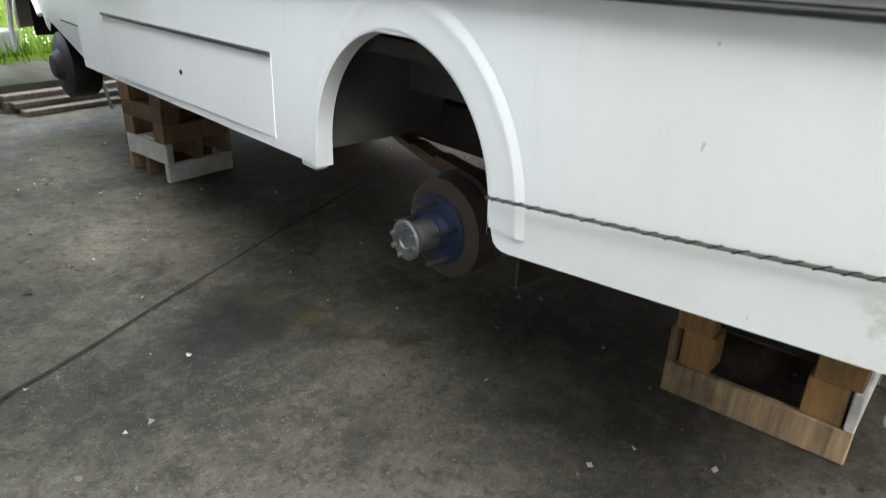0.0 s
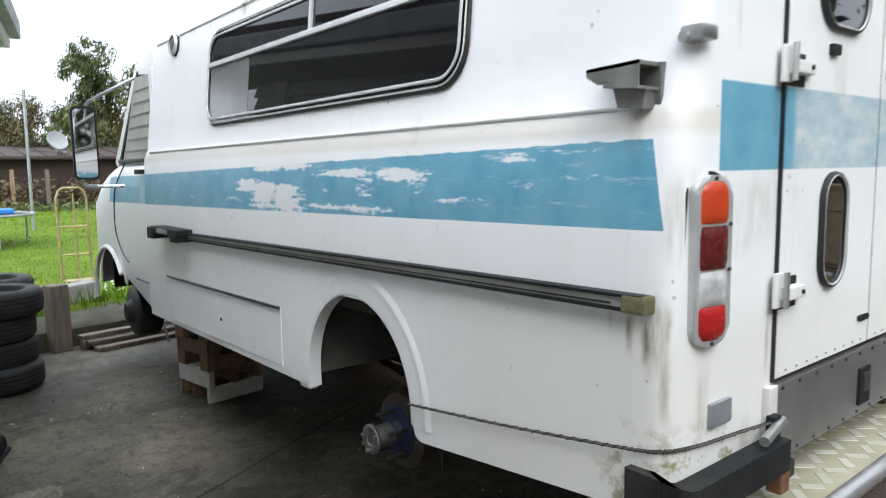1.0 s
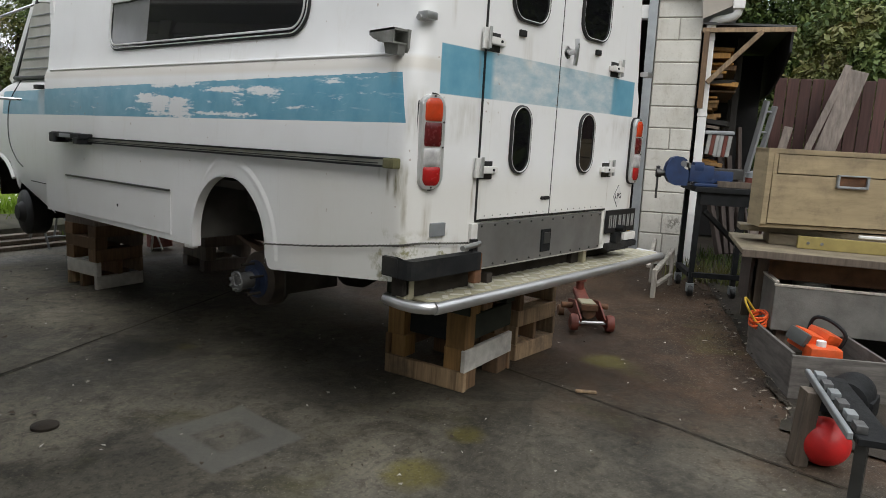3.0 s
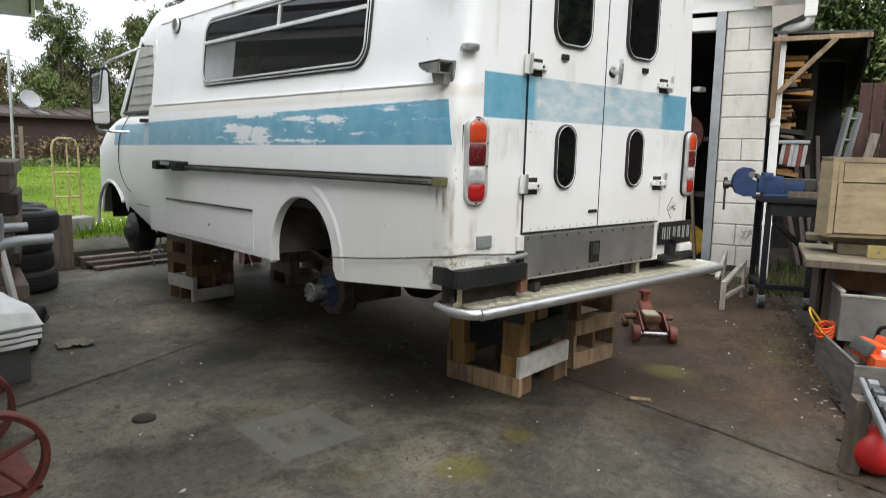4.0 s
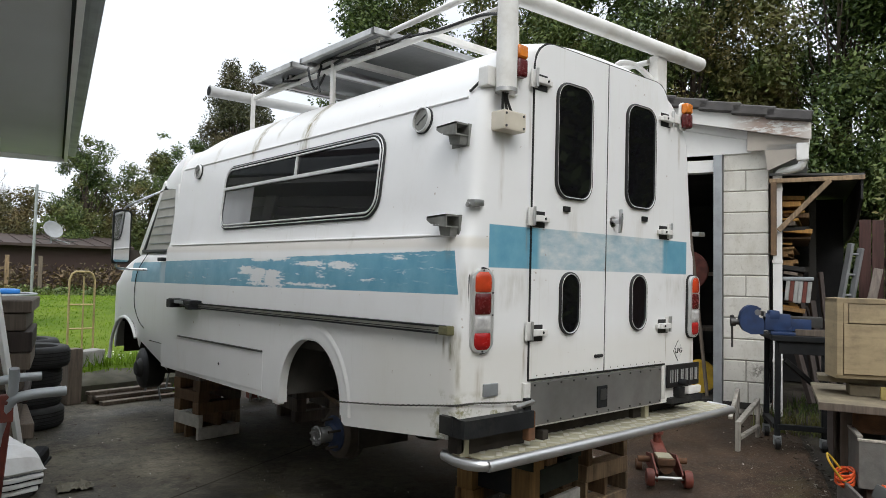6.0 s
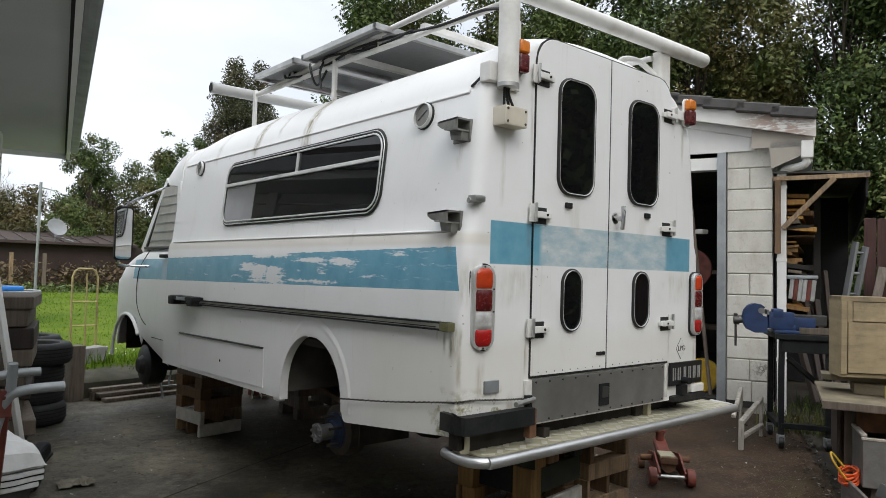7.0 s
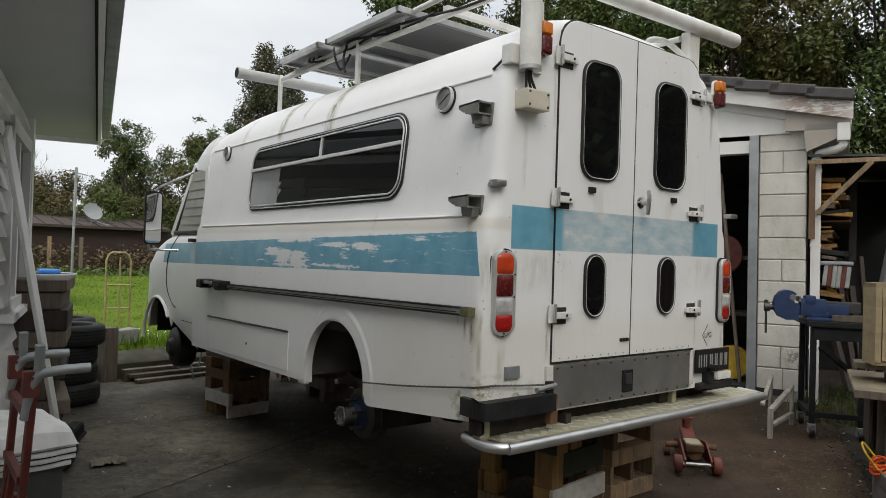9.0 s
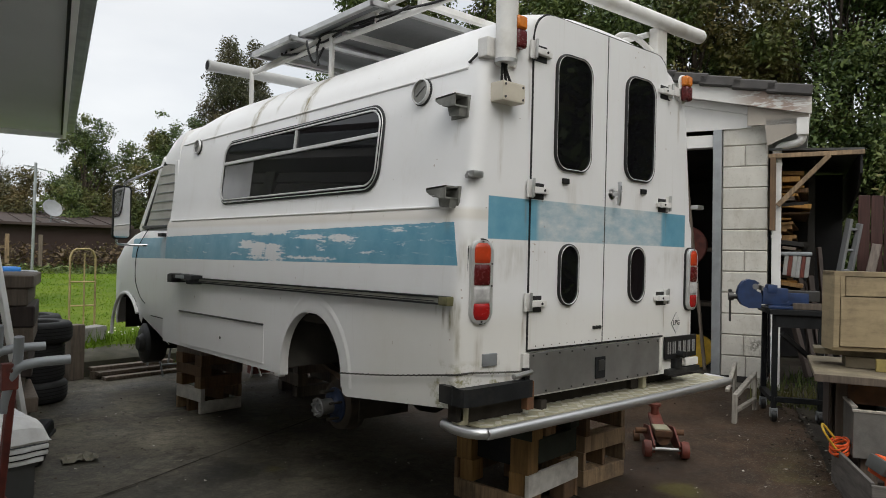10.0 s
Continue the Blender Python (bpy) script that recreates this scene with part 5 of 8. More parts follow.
# rope round the lower body
rp = [(VC - half_width(0.82) - 0.02, 0.905, 0.80), (VC - half_width(0.85) - 0.012, 0.5, 0.848), (VC - half_width(0.9) - 0.012, 0.12, 0.905), (-0.985, 0.03, 0.917), (-0.92, -0.012, 0.925), (-0.75, -0.015, 0.912), (-0.62, -0.025, 0.905)]
twist = bow(rp, 10)
rope = part("rope", sweep(twist, 0.0036, 6), M["rope"], van, "frayed mossy rope", True)
braid = bmesh.new()
fine = bow(rp, 40)
add(braid, sweep([p + Vector((-0.003 * math.cos(i * 1.7), 0, 0.004 * math.sin(i * 1.7))) for i, p in enumerate(fine)], 0.0022, 5))
part("rope_strand", braid, M["bumper_black"], rope)

# rear step: chequer plate in a bent tube
step_z = 0.703
tube = [(-0.955, 0.13), (-0.972, 0.06), (-0.978, 0.01), (-0.975, -0.04), (-0.952, -0.082), (-0.91, -0.106), (-0.85, -0.115), (0.0, -0.112), (1.08, -0.095), (1.17, -0.08), (1.205, -0.03), (1.22, 0.08)]
rear_step = part("rear_step", sweep(bow([(x, y, step_z - 0.018) for x, y in tube], 5), 0.024, 16), M["alu_tube"], van, "bent aluminium tube of the rear step", True)
plate = part("tread_plate", box(-0.93, -0.105, step_z - 0.006, 1.19, 0.125, step_z + 0.002, 0.002), M["alu_plate"], rear_step, "worn chequer tread plate")
nub = bmesh.new()
for i in range(29):
    for j in range(3):
        x, y = -0.88 + 0.071 * i + (0.035 if j % 2 else 0), -0.058 + 0.068 * j
        a = 0.785 if (i + j) % 2 else -0.785
        add(nub, moved(box(-0.029, -0.013, 0, 0.029, 0.013, 0.002, 0.0015, 1), Matrix.Translation((x, y, step_z + 0.002)) @ Matrix.Rotation(a, 4, "Z")))
tagged(part("tread_pattern", nub, M["tread_pale"], rear_step), kind="stuff")
part("step_side", box(-0.60, 0.10, step_z - 0.05, 0.95, 0.14, step_z - 0.006, 0.004), M["chassis"], rear_step)
part("step_arm", box(-0.45, 0.1, step_z - 0.06, -0.38, 0.5, step_z - 0.02, 0.004), M["chassis"], rear_step)
part("step_arm", box(0.38, 0.1, step_z - 0.06, 0.45, 0.5, step_z - 0.02, 0.004), M["chassis"], rear_step)

# ---- roof rack and solar panels ----
rack = part("roof_rack", sweep([(-0.66, 2.80, 2.765), (-0.66, 1.5, 2.755), (-0.66, 0.15, 2.735)], 0.017, 10), M["white_trim"], van, "white tube roof rack", True)
part("rack_rail", sweep([(-0.66, 2.80, 2.765), (-0.66, 2.0, 2.80), (-0.66, 1.0, 2.845), (-0.66, 0.05, 2.87)], 0.017, 10), M["white_trim"], rack, "", True)
part("rack_rail", sweep([(0.60, 2.80, 2.77), (0.60, 0.15, 2.76)], 0.017, 10), M["white_trim"], rack, "", True)
for y, z0, z1 in ((2.76, 2.50, 2.80), (1.62, 2.53, 2.80)):
    part("rack_post", box(-0.680, y - 0.018, z0, -0.658, y + 0.018, z1, 0.004), M["white_trim"], rack)
    part("rack_post", box(0.585, y - 0.028, z0, 0.625, y + 0.028, z1, 0.004), M["white_trim"], rack)
for y, z in ((2.2, 2.785), (1.15, 2.80)):
    part("rack_strut", rod((-0.66, y, 2.76), (-0.66, y, z + 0.06), 0.012, 8), M["white_trim"], rack)
for y in (2.3, 1.5, 0.75):
    part("cross_bar", box(-0.66, y - 0.02, 2.765, 0.60, y + 0.02, 2.80, 0.004), M["white_trim"], rack)
part("cross_tube", add(rod((-0.98, 2.83, 2.775), (0.75, 2.80, 2.775), 0.040, 24), lathe([(0.043, 0.0), (0.043, 0.02)], 24, "x", (-0.985, 2.83, 2.775))), M["tube_grey"], rack, "white plastic storage tube", True)
part("tube_mouth", lathe([(0.034, 0.0), (0.0, 0.001)], 20, "x", (-0.988, 2.83, 2.775)), M["black_gap"], rack)
part("cross_tube", rod((-0.80, 0.10, 2.80), (1.10, 0.10, 2.845), 0.043, 24), M["white_trim"], rack, "white plastic storage tube", True)
part("rear_post", box(0.62, 0.10, 2.50, 0.72, 0.16, 2.80, 0.008), M["white_trim"], rack)
part("rear_loop", sweep(bow([(0.60, 0.3, 2.60), (0.42, 0.25, 2.72), (0.52, 0.20, 2.74), (0.62, 0.14, 2.66)]), 0.017, 8), M["white_trim"], rack, "", True)
for y0, y1, x0, x1, z0, z1 in ((1.92, 2.52, -0.80, 0.35, 2.808, 2.82), (1.02, 1.86, -0.78, 0.45, 2.812, 2.85)):
    s = part("solar_panel", add(box(x0, y0, z0, x1, y0 + 0.03, z0 + 0.035, 0.003), box(x0, y1 - 0.03, z0, x1, y1, z0 + 0.035, 0.003), box(x0, y0, z0, x0 + 0.03, y1, z0 + 0.035, 0.003), box(x1 - 0.03, y0, z0, x1, y1, z0 + 0.035, 0.003)), M["alu"], rack, "solar panel in aluminium frame")
    part("panel_back", box(x0 + 0.025, y0 + 0.025, z0 + 0.022, x1 - 0.025, y1 - 0.025, z0 + 0.026), M["solar_back"], s)
    part("panel_glass", box(x0 + 0.025, y0 + 0.025, z0 + 0.028, x1 - 0.025, y1 - 0.025, z0 + 0.034), M["glass_dark"], s)
    part("terminal_box", box(x0 + 0.15, y0 + 0.25, z0 + 0.0, x0 + 0.27, y0 + 0.36, z0 + 0.022, 0.004), M["bumper_black"], s)
for pts in (((-0.62, 1.9, 2.88), (-0.66, 1.75, 2.78), (-0.68, 1.4, 2.80), (-0.66, 1.0, 2.79), (-0.68, 0.6, 2.74), (-0.70, 0.25, 2.72), (-0.76, 0.05, 2.66)), ((-0.60, 2.4, 2.87), (-0.70, 2.2, 2.78), (-0.64, 1.9, 2.77), (-0.68, 1.7, 2.82), (-0.66, 1.2, 2.77), (-0.69, 0.8, 2.77)), ((-0.68, 1.75, 2.80), (-0.73, 1.7, 2.70), (-0.74, 1.66, 2.60)), ((-0.67, 1.95, 2.86), (-0.70, 1.85, 2.72), (-0.68, 1.8, 2.66), (-0.66, 1.7, 2.78))):
    part("cable", sweep(bow([Vector(p) for p in pts], 8), 0.008, 6), M["cable"], rack)
part("roof_vent", lathe([(0.09, 0), (0.09, 0.03), (0.05, 0.05), (0.0, 0.052)], 20, "z", (-0.45, 3.15, 2.53)), M["white_trim"], van, "", True)

# ---- cab: windscreen pillars, door glass, cap over the cab ----
cap_rows = []
for y, zl, zh, w in ((3.56, 2.10, 2.44, 0.874), (3.70, 2.11, 2.42, 0.874), (3.84, 2.125, 2.38, 0.870), (3.94, 2.135, 2.31, 0.855), (4.0, 2.15, 2.23, 0.82)):
    pts = [(w - 0.06, zl), (w, zl + 0.012), (w, zl + (zh - zl) * 0.45), (w - 0.05, zh - 0.05), (w - 0.16, zh), (0.3, zh + 0.05), (0.0, zh + 0.06)]
    cap_rows.append([(VC - a, y, b) for a, b in pts] + [(VC + a, y, b) for a, b in pts[:-1]][::-1])
capm = grid_mesh(cap_rows)
capm.verts.ensure_lookup_table()
nn = len(cap_rows[0])
capm.faces.new([capm.verts[4 * nn + i] for i in range(nn)])
capm.faces.new([capm.verts[i] for i in range(nn)])
part("cab_cap", capm, M["van"], van, smooth=True)
for s in (-1, 1):
    side_glass = part("door_glass", slab([(3.62, 1.61), (4.40, 1.61), (3.98, 2.13), (3.62, 2.13)], 0.008, Matrix(((0, 0, 1, VC + s * 0.868), (1, 0, 0, 0), (0, 1, 0, 0), (0, 0, 0, 1)))), M["curtain"], van, "pale slatted blind in the cab door window")
    for k in range(6):
        z = 1.67 + 0.075 * k
        part("blind_slat", box(VC + s * 0.868 - 0.006, 3.64, z, VC + s * 0.868 + 0.012, 4.36 - (z - 1.61) * 0.8, z + 0.006), M["galv"], side_glass)
    part("pillar", beam((VC + s * 0.855, 4.50, 1.57), (VC + s * 0.82, 3.98, 2.20), 0.06, 0.09, 0.012), M["van"], van)
    part("door_frame", beam((VC + s * 0.872, 4.41, 1.60), (VC + s * 0.85, 3.95, 2.16), 0.022, 0.03, 0.004), M["black_rubber"], van)
    part("door_frame", beam((VC + s * 0.878, 3.62, 1.605), (VC + s * 0.878, 4.42, 1.605), 0.03, 0.025, 0.006), M["black_rubber"], van)
    part("rear_pillar", box(VC + s * 0.86 - 0.03, 3.56, 1.55, VC + s * 0.86 + 0.03, 3.63, 2.15, 0.01), M["van"], van)
part("windscreen", slab([(-0.80, 0.0), (0.80, 0.0), (0.76, 0.82), (-0.76, 0.82)], 0.008, Matrix.Translation((VC, 4.52, 1.58)) @ Matrix.Rotation(radians(90 + 40), 4, "X")), M["glass_dark"], van, "dark windscreen")
part("door_seam", sweep(bow([(VC - 0.920, 4.16, 1.58), (VC - 0.935, 4.355, 1.436), (VC - 0.938, 4.42, 1.307), (VC - 0.941, 4.405, 1.118), (VC - 0.940, 4.27, 0.985), (VC - 0.940, 4.13, 0.93)]), 0.004, 6), M["bumper_black"], van)
part("door_seam", box(VC - 0.942, 3.62, 0.835, VC - 0.936, 3.97, 0.840), M["bumper_black"], van)
part("door_catch", box(VC - 0.965, 3.68, 1.515, VC - 0.92, 3.78, 1.545, 0.006), M["bumper_black"], van)
mir = part("door_mirror", slab(round_rect(0.148, 0.46, 0.033), 0.03, Matrix.Translation((-1.19, 4.12, 1.715)) @ Matrix.Rotation(radians(-3), 4, "Z") @ REAR, 0.006), M["bumper_black"], van, "tall black truck mirror")
part("mirror_glass", slab(round_rect(0.124, 0.43, 0.026), 0.003, Matrix.Translation((-1.19, 4.12, 1.715)) @ Matrix.Rotation(radians(-3), 4, "Z") @ REAR @ Matrix.Translation((0, 0, 0.0295))), Mat("mirror", (0.85, 0.86, 0.87), 0.03, 1.0).m, mir, "mirror glass")
part("mirror_arm", sweep(bow([(-1.17, 4.14, 1.95), (-1.12, 4.11, 2.0), (-0.86, 3.98, 2.15)]), 0.010, 8), M["chrome"], mir, "", True)
part("mirror_arm", sweep(bow([(-1.21, 4.15, 1.49), (-1.20, 4.17, 1.45), (-1.10, 4.2, 1.44), (-0.92, 4.15, 1.44)]), 0.011, 8), M["chrome"], mir, "", True)


# ---- wooden cribs under the van ----
def crib(at, turn, levels, size, group="cribs under the van", label=""):
    """Crossed blocks, two to a level."""
    c = thing("timber_crib", label or "stack of rough sawn pallet blocks under the van", "timber blocks", group, at, turn)
    z = 0.0
    for i, (h, wdt, mats, nback) in enumerate(levels):
        along = i % 2 == 0
        for k, mat in enumerate(mats):
            o = (k / (len(mats) - 1) - 0.5) * (size - wdt) if len(mats) > 1 else 0
            j = random.uniform(-0.01, 0.01)
            if along:
                bm = box(-size / 2 + j, o - wdt / 2, z, size / 2 + j, o + wdt / 2, z + h, 0.004, 1)
            else:
                bm = box(o - wdt / 2, -size / 2 + j, z, o + wdt / 2, size / 2 + j, z + h, 0.004, 1)
            part("block", bm, M[mat], c)
        z += h
    return c


crib_rear = thing("timber_crib", "stack of orange and black pallet timbers under the van", "timber blocks", "cribs under the van", (0.03, 0.60, 0.0), 8)
for nm, bx, mt in (("board", (-0.26, -0.26, 0.0, -0.232, 0.26, 0.105), "pallet_light"), ("board", (0.232, -0.26, 0.0, 0.26, 0.26, 0.105), "pallet"), ("block", (-0.23, -0.25, 0.0, -0.12, -0.15, 0.105), "pallet"), ("block", (0.12, -0.25, 0.0, 0.23, -0.15, 0.105), "pallet"), ("board", (-0.26, -0.26, 0.105, 0.26, -0.232, 0.225), "pallet_white"), ("board", (-0.26, 0.232, 0.105, 0.26, 0.26, 0.225), "pallet"), ("block", (-0.25, -0.225, 0.105, -0.15, -0.12, 0.225), "yellow_wood"), ("block", (-0.25, 0.13, 0.105, -0.15, 0.225, 0.225), "yellow_wood"), ("block", (0.14, -0.225, 0.105, 0.24, -0.12, 0.225), "pallet"), ("beam", (-0.255, -0.25, 0.225, -0.155, -0.13, 0.41), "yellow_wood"), ("beam", (-0.255, 0.14, 0.225, -0.155, 0.25, 0.41), "yellow_wood"), ("board", (-0.20, -0.13, 0.24, -0.165, 0.14, 0.39), "bumper_black"), ("board", (-0.155, -0.25, 0.265, 0.25, -0.215, 0.40), "crib_green"), ("block", (0.14, -0.21, 0.225, 0.25, -0.10, 0.41), "pallet"), ("block", (0.14, 0.12, 0.225, 0.25, 0.24, 0.41), "pallet"), ("beam", (-0.255, -0.27, 0.41, -0.155, 0.27, 0.525), "crib_green"), ("beam", (0.145, -0.27, 0.41, 0.245, 0.27, 0.525), "crib_green"), ("beam", (-0.10, -0.26, 0.41, 0.0, 0.26, 0.525), "pallet"), ("beam", (-0.26, -0.24, 0.525, 0.26, -0.12, 0.63), "pallet"), ("beam", (-0.26, 0.10, 0.525, 0.26, 0.22, 0.63), "pallet")):
    part(nm, box(*bx, 0.004, 1), M[mt], crib_rear)
part("end_grain", box(-0.253, -0.274, 0.414, -0.157, -0.2705, 0.521), M["yellow_wood"], crib_rear)
crib((0.66, 0.65, 0.0), 1, [(0.10, 0.10, ("pallet_light", "pallet_light"), 0), (0.11, 0.03, ("pallet_light", "pallet", "pallet_light"), 0), (0.10, 0.10, ("pallet_light", "pallet_light"), 0), (0.11, 0.04, ("pallet", "pallet_light"), 0), (0.10, 0.10, ("pallet_light", "pallet"), 0), (0.10, 0.10, ("pallet", "pallet_light"), 0)], 0.43)
crib((-0.52, 3.77, 0.0), 9, [(0.10, 0.035, ("pallet_white", "pallet", "pallet_light"), 0), (0.11, 0.04, ("pallet_white", "pallet", "pallet_light"), 0), (0.10, 0.10, ("pallet", "pallet"), 0), (0.09, 0.10, ("pallet", "old_wood"), 0), (0.09, 0.11, ("pallet", "pallet"), 0), (0.09, 0.11, ("old_wood", "old_wood"), 0)], 0.40)
crib((0.55, 3.9, 0.0), -4, [(0.10, 0.10, ("old_wood", "old_wood"), 0), (0.12, 0.10, ("old_wood", "old_wood"), 0), (0.12, 0.10, ("old_wood", "old_wood"), 0), (0.12, 0.10, ("old_wood", "old_wood"), 0), (0.12, 0.10, ("old_wood", "old_wood"), 0)], 0.45)


# ---- the house beside the drive ----
HO = Vector((-1.45, 4.6, 0))  # foot of the eave's corner
HD = Vector((0.2, 0.98, 0)).normalized()
HN = Vector((-HD.y, HD.x, 0))  # away from the drive
hm = Matrix(((HN.x, HD.x, 0, HO.x), (HN.y, HD.y, 0, HO.y), (0, 0, 1, 0), (0, 0, 0, 1)))
house = thing("house", "white weatherboard house with wide grey soffit", "house")
hw0 = part("wall", moved(box(0.635, -10, 0, 0.81, -0.03, 2.46), hm), M["white_board"], house)
for i in range(16):
    z = 0.16 + 0.145 * i
    for a, b in ((-10.0, -1.82), (-0.52, -0.03)) if 1.0 < z + 0.07 < 2.2 else ((-10.0, -0.03),):
        bm = bmesh.new()
        v = [bm.verts.new(c) for c in ((0.578, a, z), (0.578, b, z), (0.625, b, z + 0.158), (0.625, a, z + 0.158), (0.64, a, z), (0.64, b, z))]
        bm.faces.new((v[0], v[1], v[2], v[3]))
        bm.faces.new((v[0], v[4], v[5], v[1]))
        bm.faces.new((v[1], v[5], v[2]))
        part("weatherboard", moved(bm, hm), M["white_board"], hw0)
part("casing", moved(box(0.556, -0.47, 0.1, 0.636, -0.32, 2.444, 0.004), hm), M["white_board"], house)
part("base_wall", moved(box(0.65, -10, 0, 0.8, -0.035, 0.17), hm), M["concrete"], house)
part("end_wall", moved(box(0.64, -0.028, 0, 6.5, 0.0, 2.44), hm), M["white_board"], house)
part("back_wall", moved(box(6.4, -10, 0, 6.5, 0.0, 2.6), hm), M["white_board"], house)
part("soffit", moved(box(0.10, -10, 2.445, 0.70, 0.52, 2.46), hm), M["soffit"], house)
fas = part("fascia", moved(box(0.072, -10, 2.40, 0.10, 0.524, 2.62, 0.003), hm), M["white_board"], house)
part("gutter", moved(box(0.0, -10, 2.46, 0.070, 0.53, 2.60, 0.02), hm), M["galv"], house, "grey metal gutter")
part("soffit_bead", moved(box(0.10, -10, 2.432, 0.115, 0.52, 2.446), hm), M["black_gap"], house)
part("soffit_end", moved(box(0.072, 0.526, 2.40, 0.62, 0.548, 2.55, 0.003), hm), M["white_board"], house)
part("roof", moved(slab([(0.02, 2.66), (3.3, 3.75), (6.7, 2.66), (6.7, 2.61), (3.3, 3.68), (0.02, 2.61)], 10.65, Matrix(((1, 0, 0, 0), (0, 0, 1, -10.05), (0, 1, 0, 0), (0, 0, 0, 1)))), hm), M["brown_roof"], house)
hwin = part("window", moved(add(box(0.560, -1.82, 0.98, 0.650, -1.74, 2.22, 0.004), box(0.560, -0.60, 0.98, 0.650, -0.52, 2.22, 0.004), box(0.560, -1.82, 2.14, 0.650, -0.52, 2.24, 0.004), box(0.560, -1.82, 0.98, 0.650, -0.52, 1.06, 0.004), box(0.580, -1.21, 1.0, 0.640, -1.14, 2.2, 0.004)), hm), M["white_board"], house, "white timber window")
part("window_sill", moved(box(0.520, -1.88, 0.93, 0.650, -0.46, 0.985, 0.006), hm), M["white_board"], hwin)
part("pane", moved(box(0.615, -1.76, 1.04, 0.623, -1.18, 2.16), hm), M["glass_dark"], hwin)
part("pane", moved(box(0.615, -1.16, 1.04, 0.623, -0.58, 2.16), hm), M["glass_dark"], hwin)

# ---- the block shed ----
shed = thing("shed", "white painted concrete block shed with tiled roof and open doorway", "shed")
SX = 3.52
gable = part("front_wall", box(SX + 0.012, 0.812, 0.2, SX + 0.2, 1.20, 2.66), M["mortar"], shed)
part("front_wall", box(SX, 3.7, 0.2, SX + 0.2, 4.1, 2.66), M["concrete_block"], shed)
courses = 12
for i in range(courses):
    z0 = 0.30 + 0.2 * i
    cuts = (0.80, 1.20) if i not in (1, 10) and i != 5 else (0.80, 1.0, 1.20)
    if i == 0:
        cuts = (0.80, 0.98, 1.20)
    for a, b in zip(cuts, cuts[1:]):
        part("block", box(SX, a + 0.004, z0 + 0.004, SX + 0.19, b - 0.004, z0 + 0.196, 0.006, 1), M["concrete_block"], gable)
sidew = part("side_wall", box(SX + 0.2, 0.80, 0.2, 8.0, 0.99, 2.66), M["concrete_block"], shed)
part("back_wall", box(7.9, 0.8, 0.2, 8.1, 4.3, 2.86), M["concrete_block"], shed)
part("far_wall", box(SX, 4.1, 0.2, 7.9, 4.3, 2.86), M["concrete_block"], shed)
# added dark panels: the doorway's shade is put into their colour
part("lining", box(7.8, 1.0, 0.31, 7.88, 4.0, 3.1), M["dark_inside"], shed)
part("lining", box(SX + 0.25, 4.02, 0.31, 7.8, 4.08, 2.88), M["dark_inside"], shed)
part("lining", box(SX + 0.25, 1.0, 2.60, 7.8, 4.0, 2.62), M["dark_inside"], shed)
part("steel_jamb", box(SX - 0.02, 1.205, 0.25, SX + 0.16, 1.285, 2.66, 0.004), M["galv"], shed, "grey galvanised door jamb")
part("lintel", box(SX + 0.01, 1.285, 2.50, SX + 0.14, 3.7, 2.62, 0.004), M["white_board"], shed)
part("gable_board", slab([(0.95, 2.66), (4.2, 2.66), (4.2, 2.75), (2.5, 3.22), (0.95, 2.82)], 0.03, Matrix(((0, 0, 1, SX - 0.02), (1, 0, 0, 0), (0, 1, 0, 0), (0, 0, 0, 1)))), M["white_board"], shed)
part("gable_batten", beam((SX - 0.03, 0.88, 2.80), (SX - 0.03, 2.5, 3.18), 0.02, 0.08, 0.003), M["white_board"], shed)
slope = (3.30 - 2.83) / (2.5 - 0.36)
peel = Mat("peeling_board", (0.66, 0.64, 0.60), 0.7)
_, py, pz = peel.xyz()
pm = peel.math("MULTIPLY", peel.band(py, 0.35, 1.15, 0.25), peel.ramp(peel.noise(1.0, 6, 0.7, (1, 8, 30)), [(0.42, 0.0), (0.5, 1.0)]))
peel.color(peel.mix(pm, (0.70, 0.69, 0.66), (0.40, 0.31, 0.26)))
peel.bump(peel.noise(30.0, 5), 0.3, 0.004)
part("barge_board", slab([(0.45, 2.73), (0.45, 2.88), (2.5, 3.34), (2.5, 3.19)], 0.03, Matrix(((0, 0, 1, SX - 0.16), (1, 0, 0, 0), (0, 1, 0, 0), (0, 0, 0, 1)))), peel.m, shed, "peeling white barge board")
part("barge_board", slab([(4.64, 2.72), (4.64, 2.87), (2.5, 3.34), (2.5, 3.19)], 0.03, Matrix(((0, 0, 1, SX - 0.16), (1, 0, 0, 0), (0, 1, 0, 0), (0, 0, 0, 1)))), M["white_board"], shed)
roofp = part("roof", add(slab([(0.48, 2.855), (2.5, 3.31), (2.5, 3.29), (0.48, 2.835)], 4.7, Matrix(((0, 0, 1, SX - 0.14), (1, 0, 0, 0), (0, 1, 0, 0), (0, 0, 0, 1)))), slab([(4.6, 2.84), (2.5, 3.31), (2.5, 3.29), (4.6, 2.82)], 4.7, Matrix(((0, 0, 1, SX - 0.14), (1, 0, 0, 0), (0, 1, 0, 0), (0, 0, 0, 1))))), M["old_wood"], shed)
tile_bm = box(-0.16, -0.19, 0.0, 0.16, 0.19, 0.028, 0.01, 1)
tile_me = bpy.data.meshes.new("roof_tile")
tile_bm.to_mesh(tile_me)
tile_bm.free()
tile_me.materials.append(M["tile_grey"])
ang = math.atan(slope)
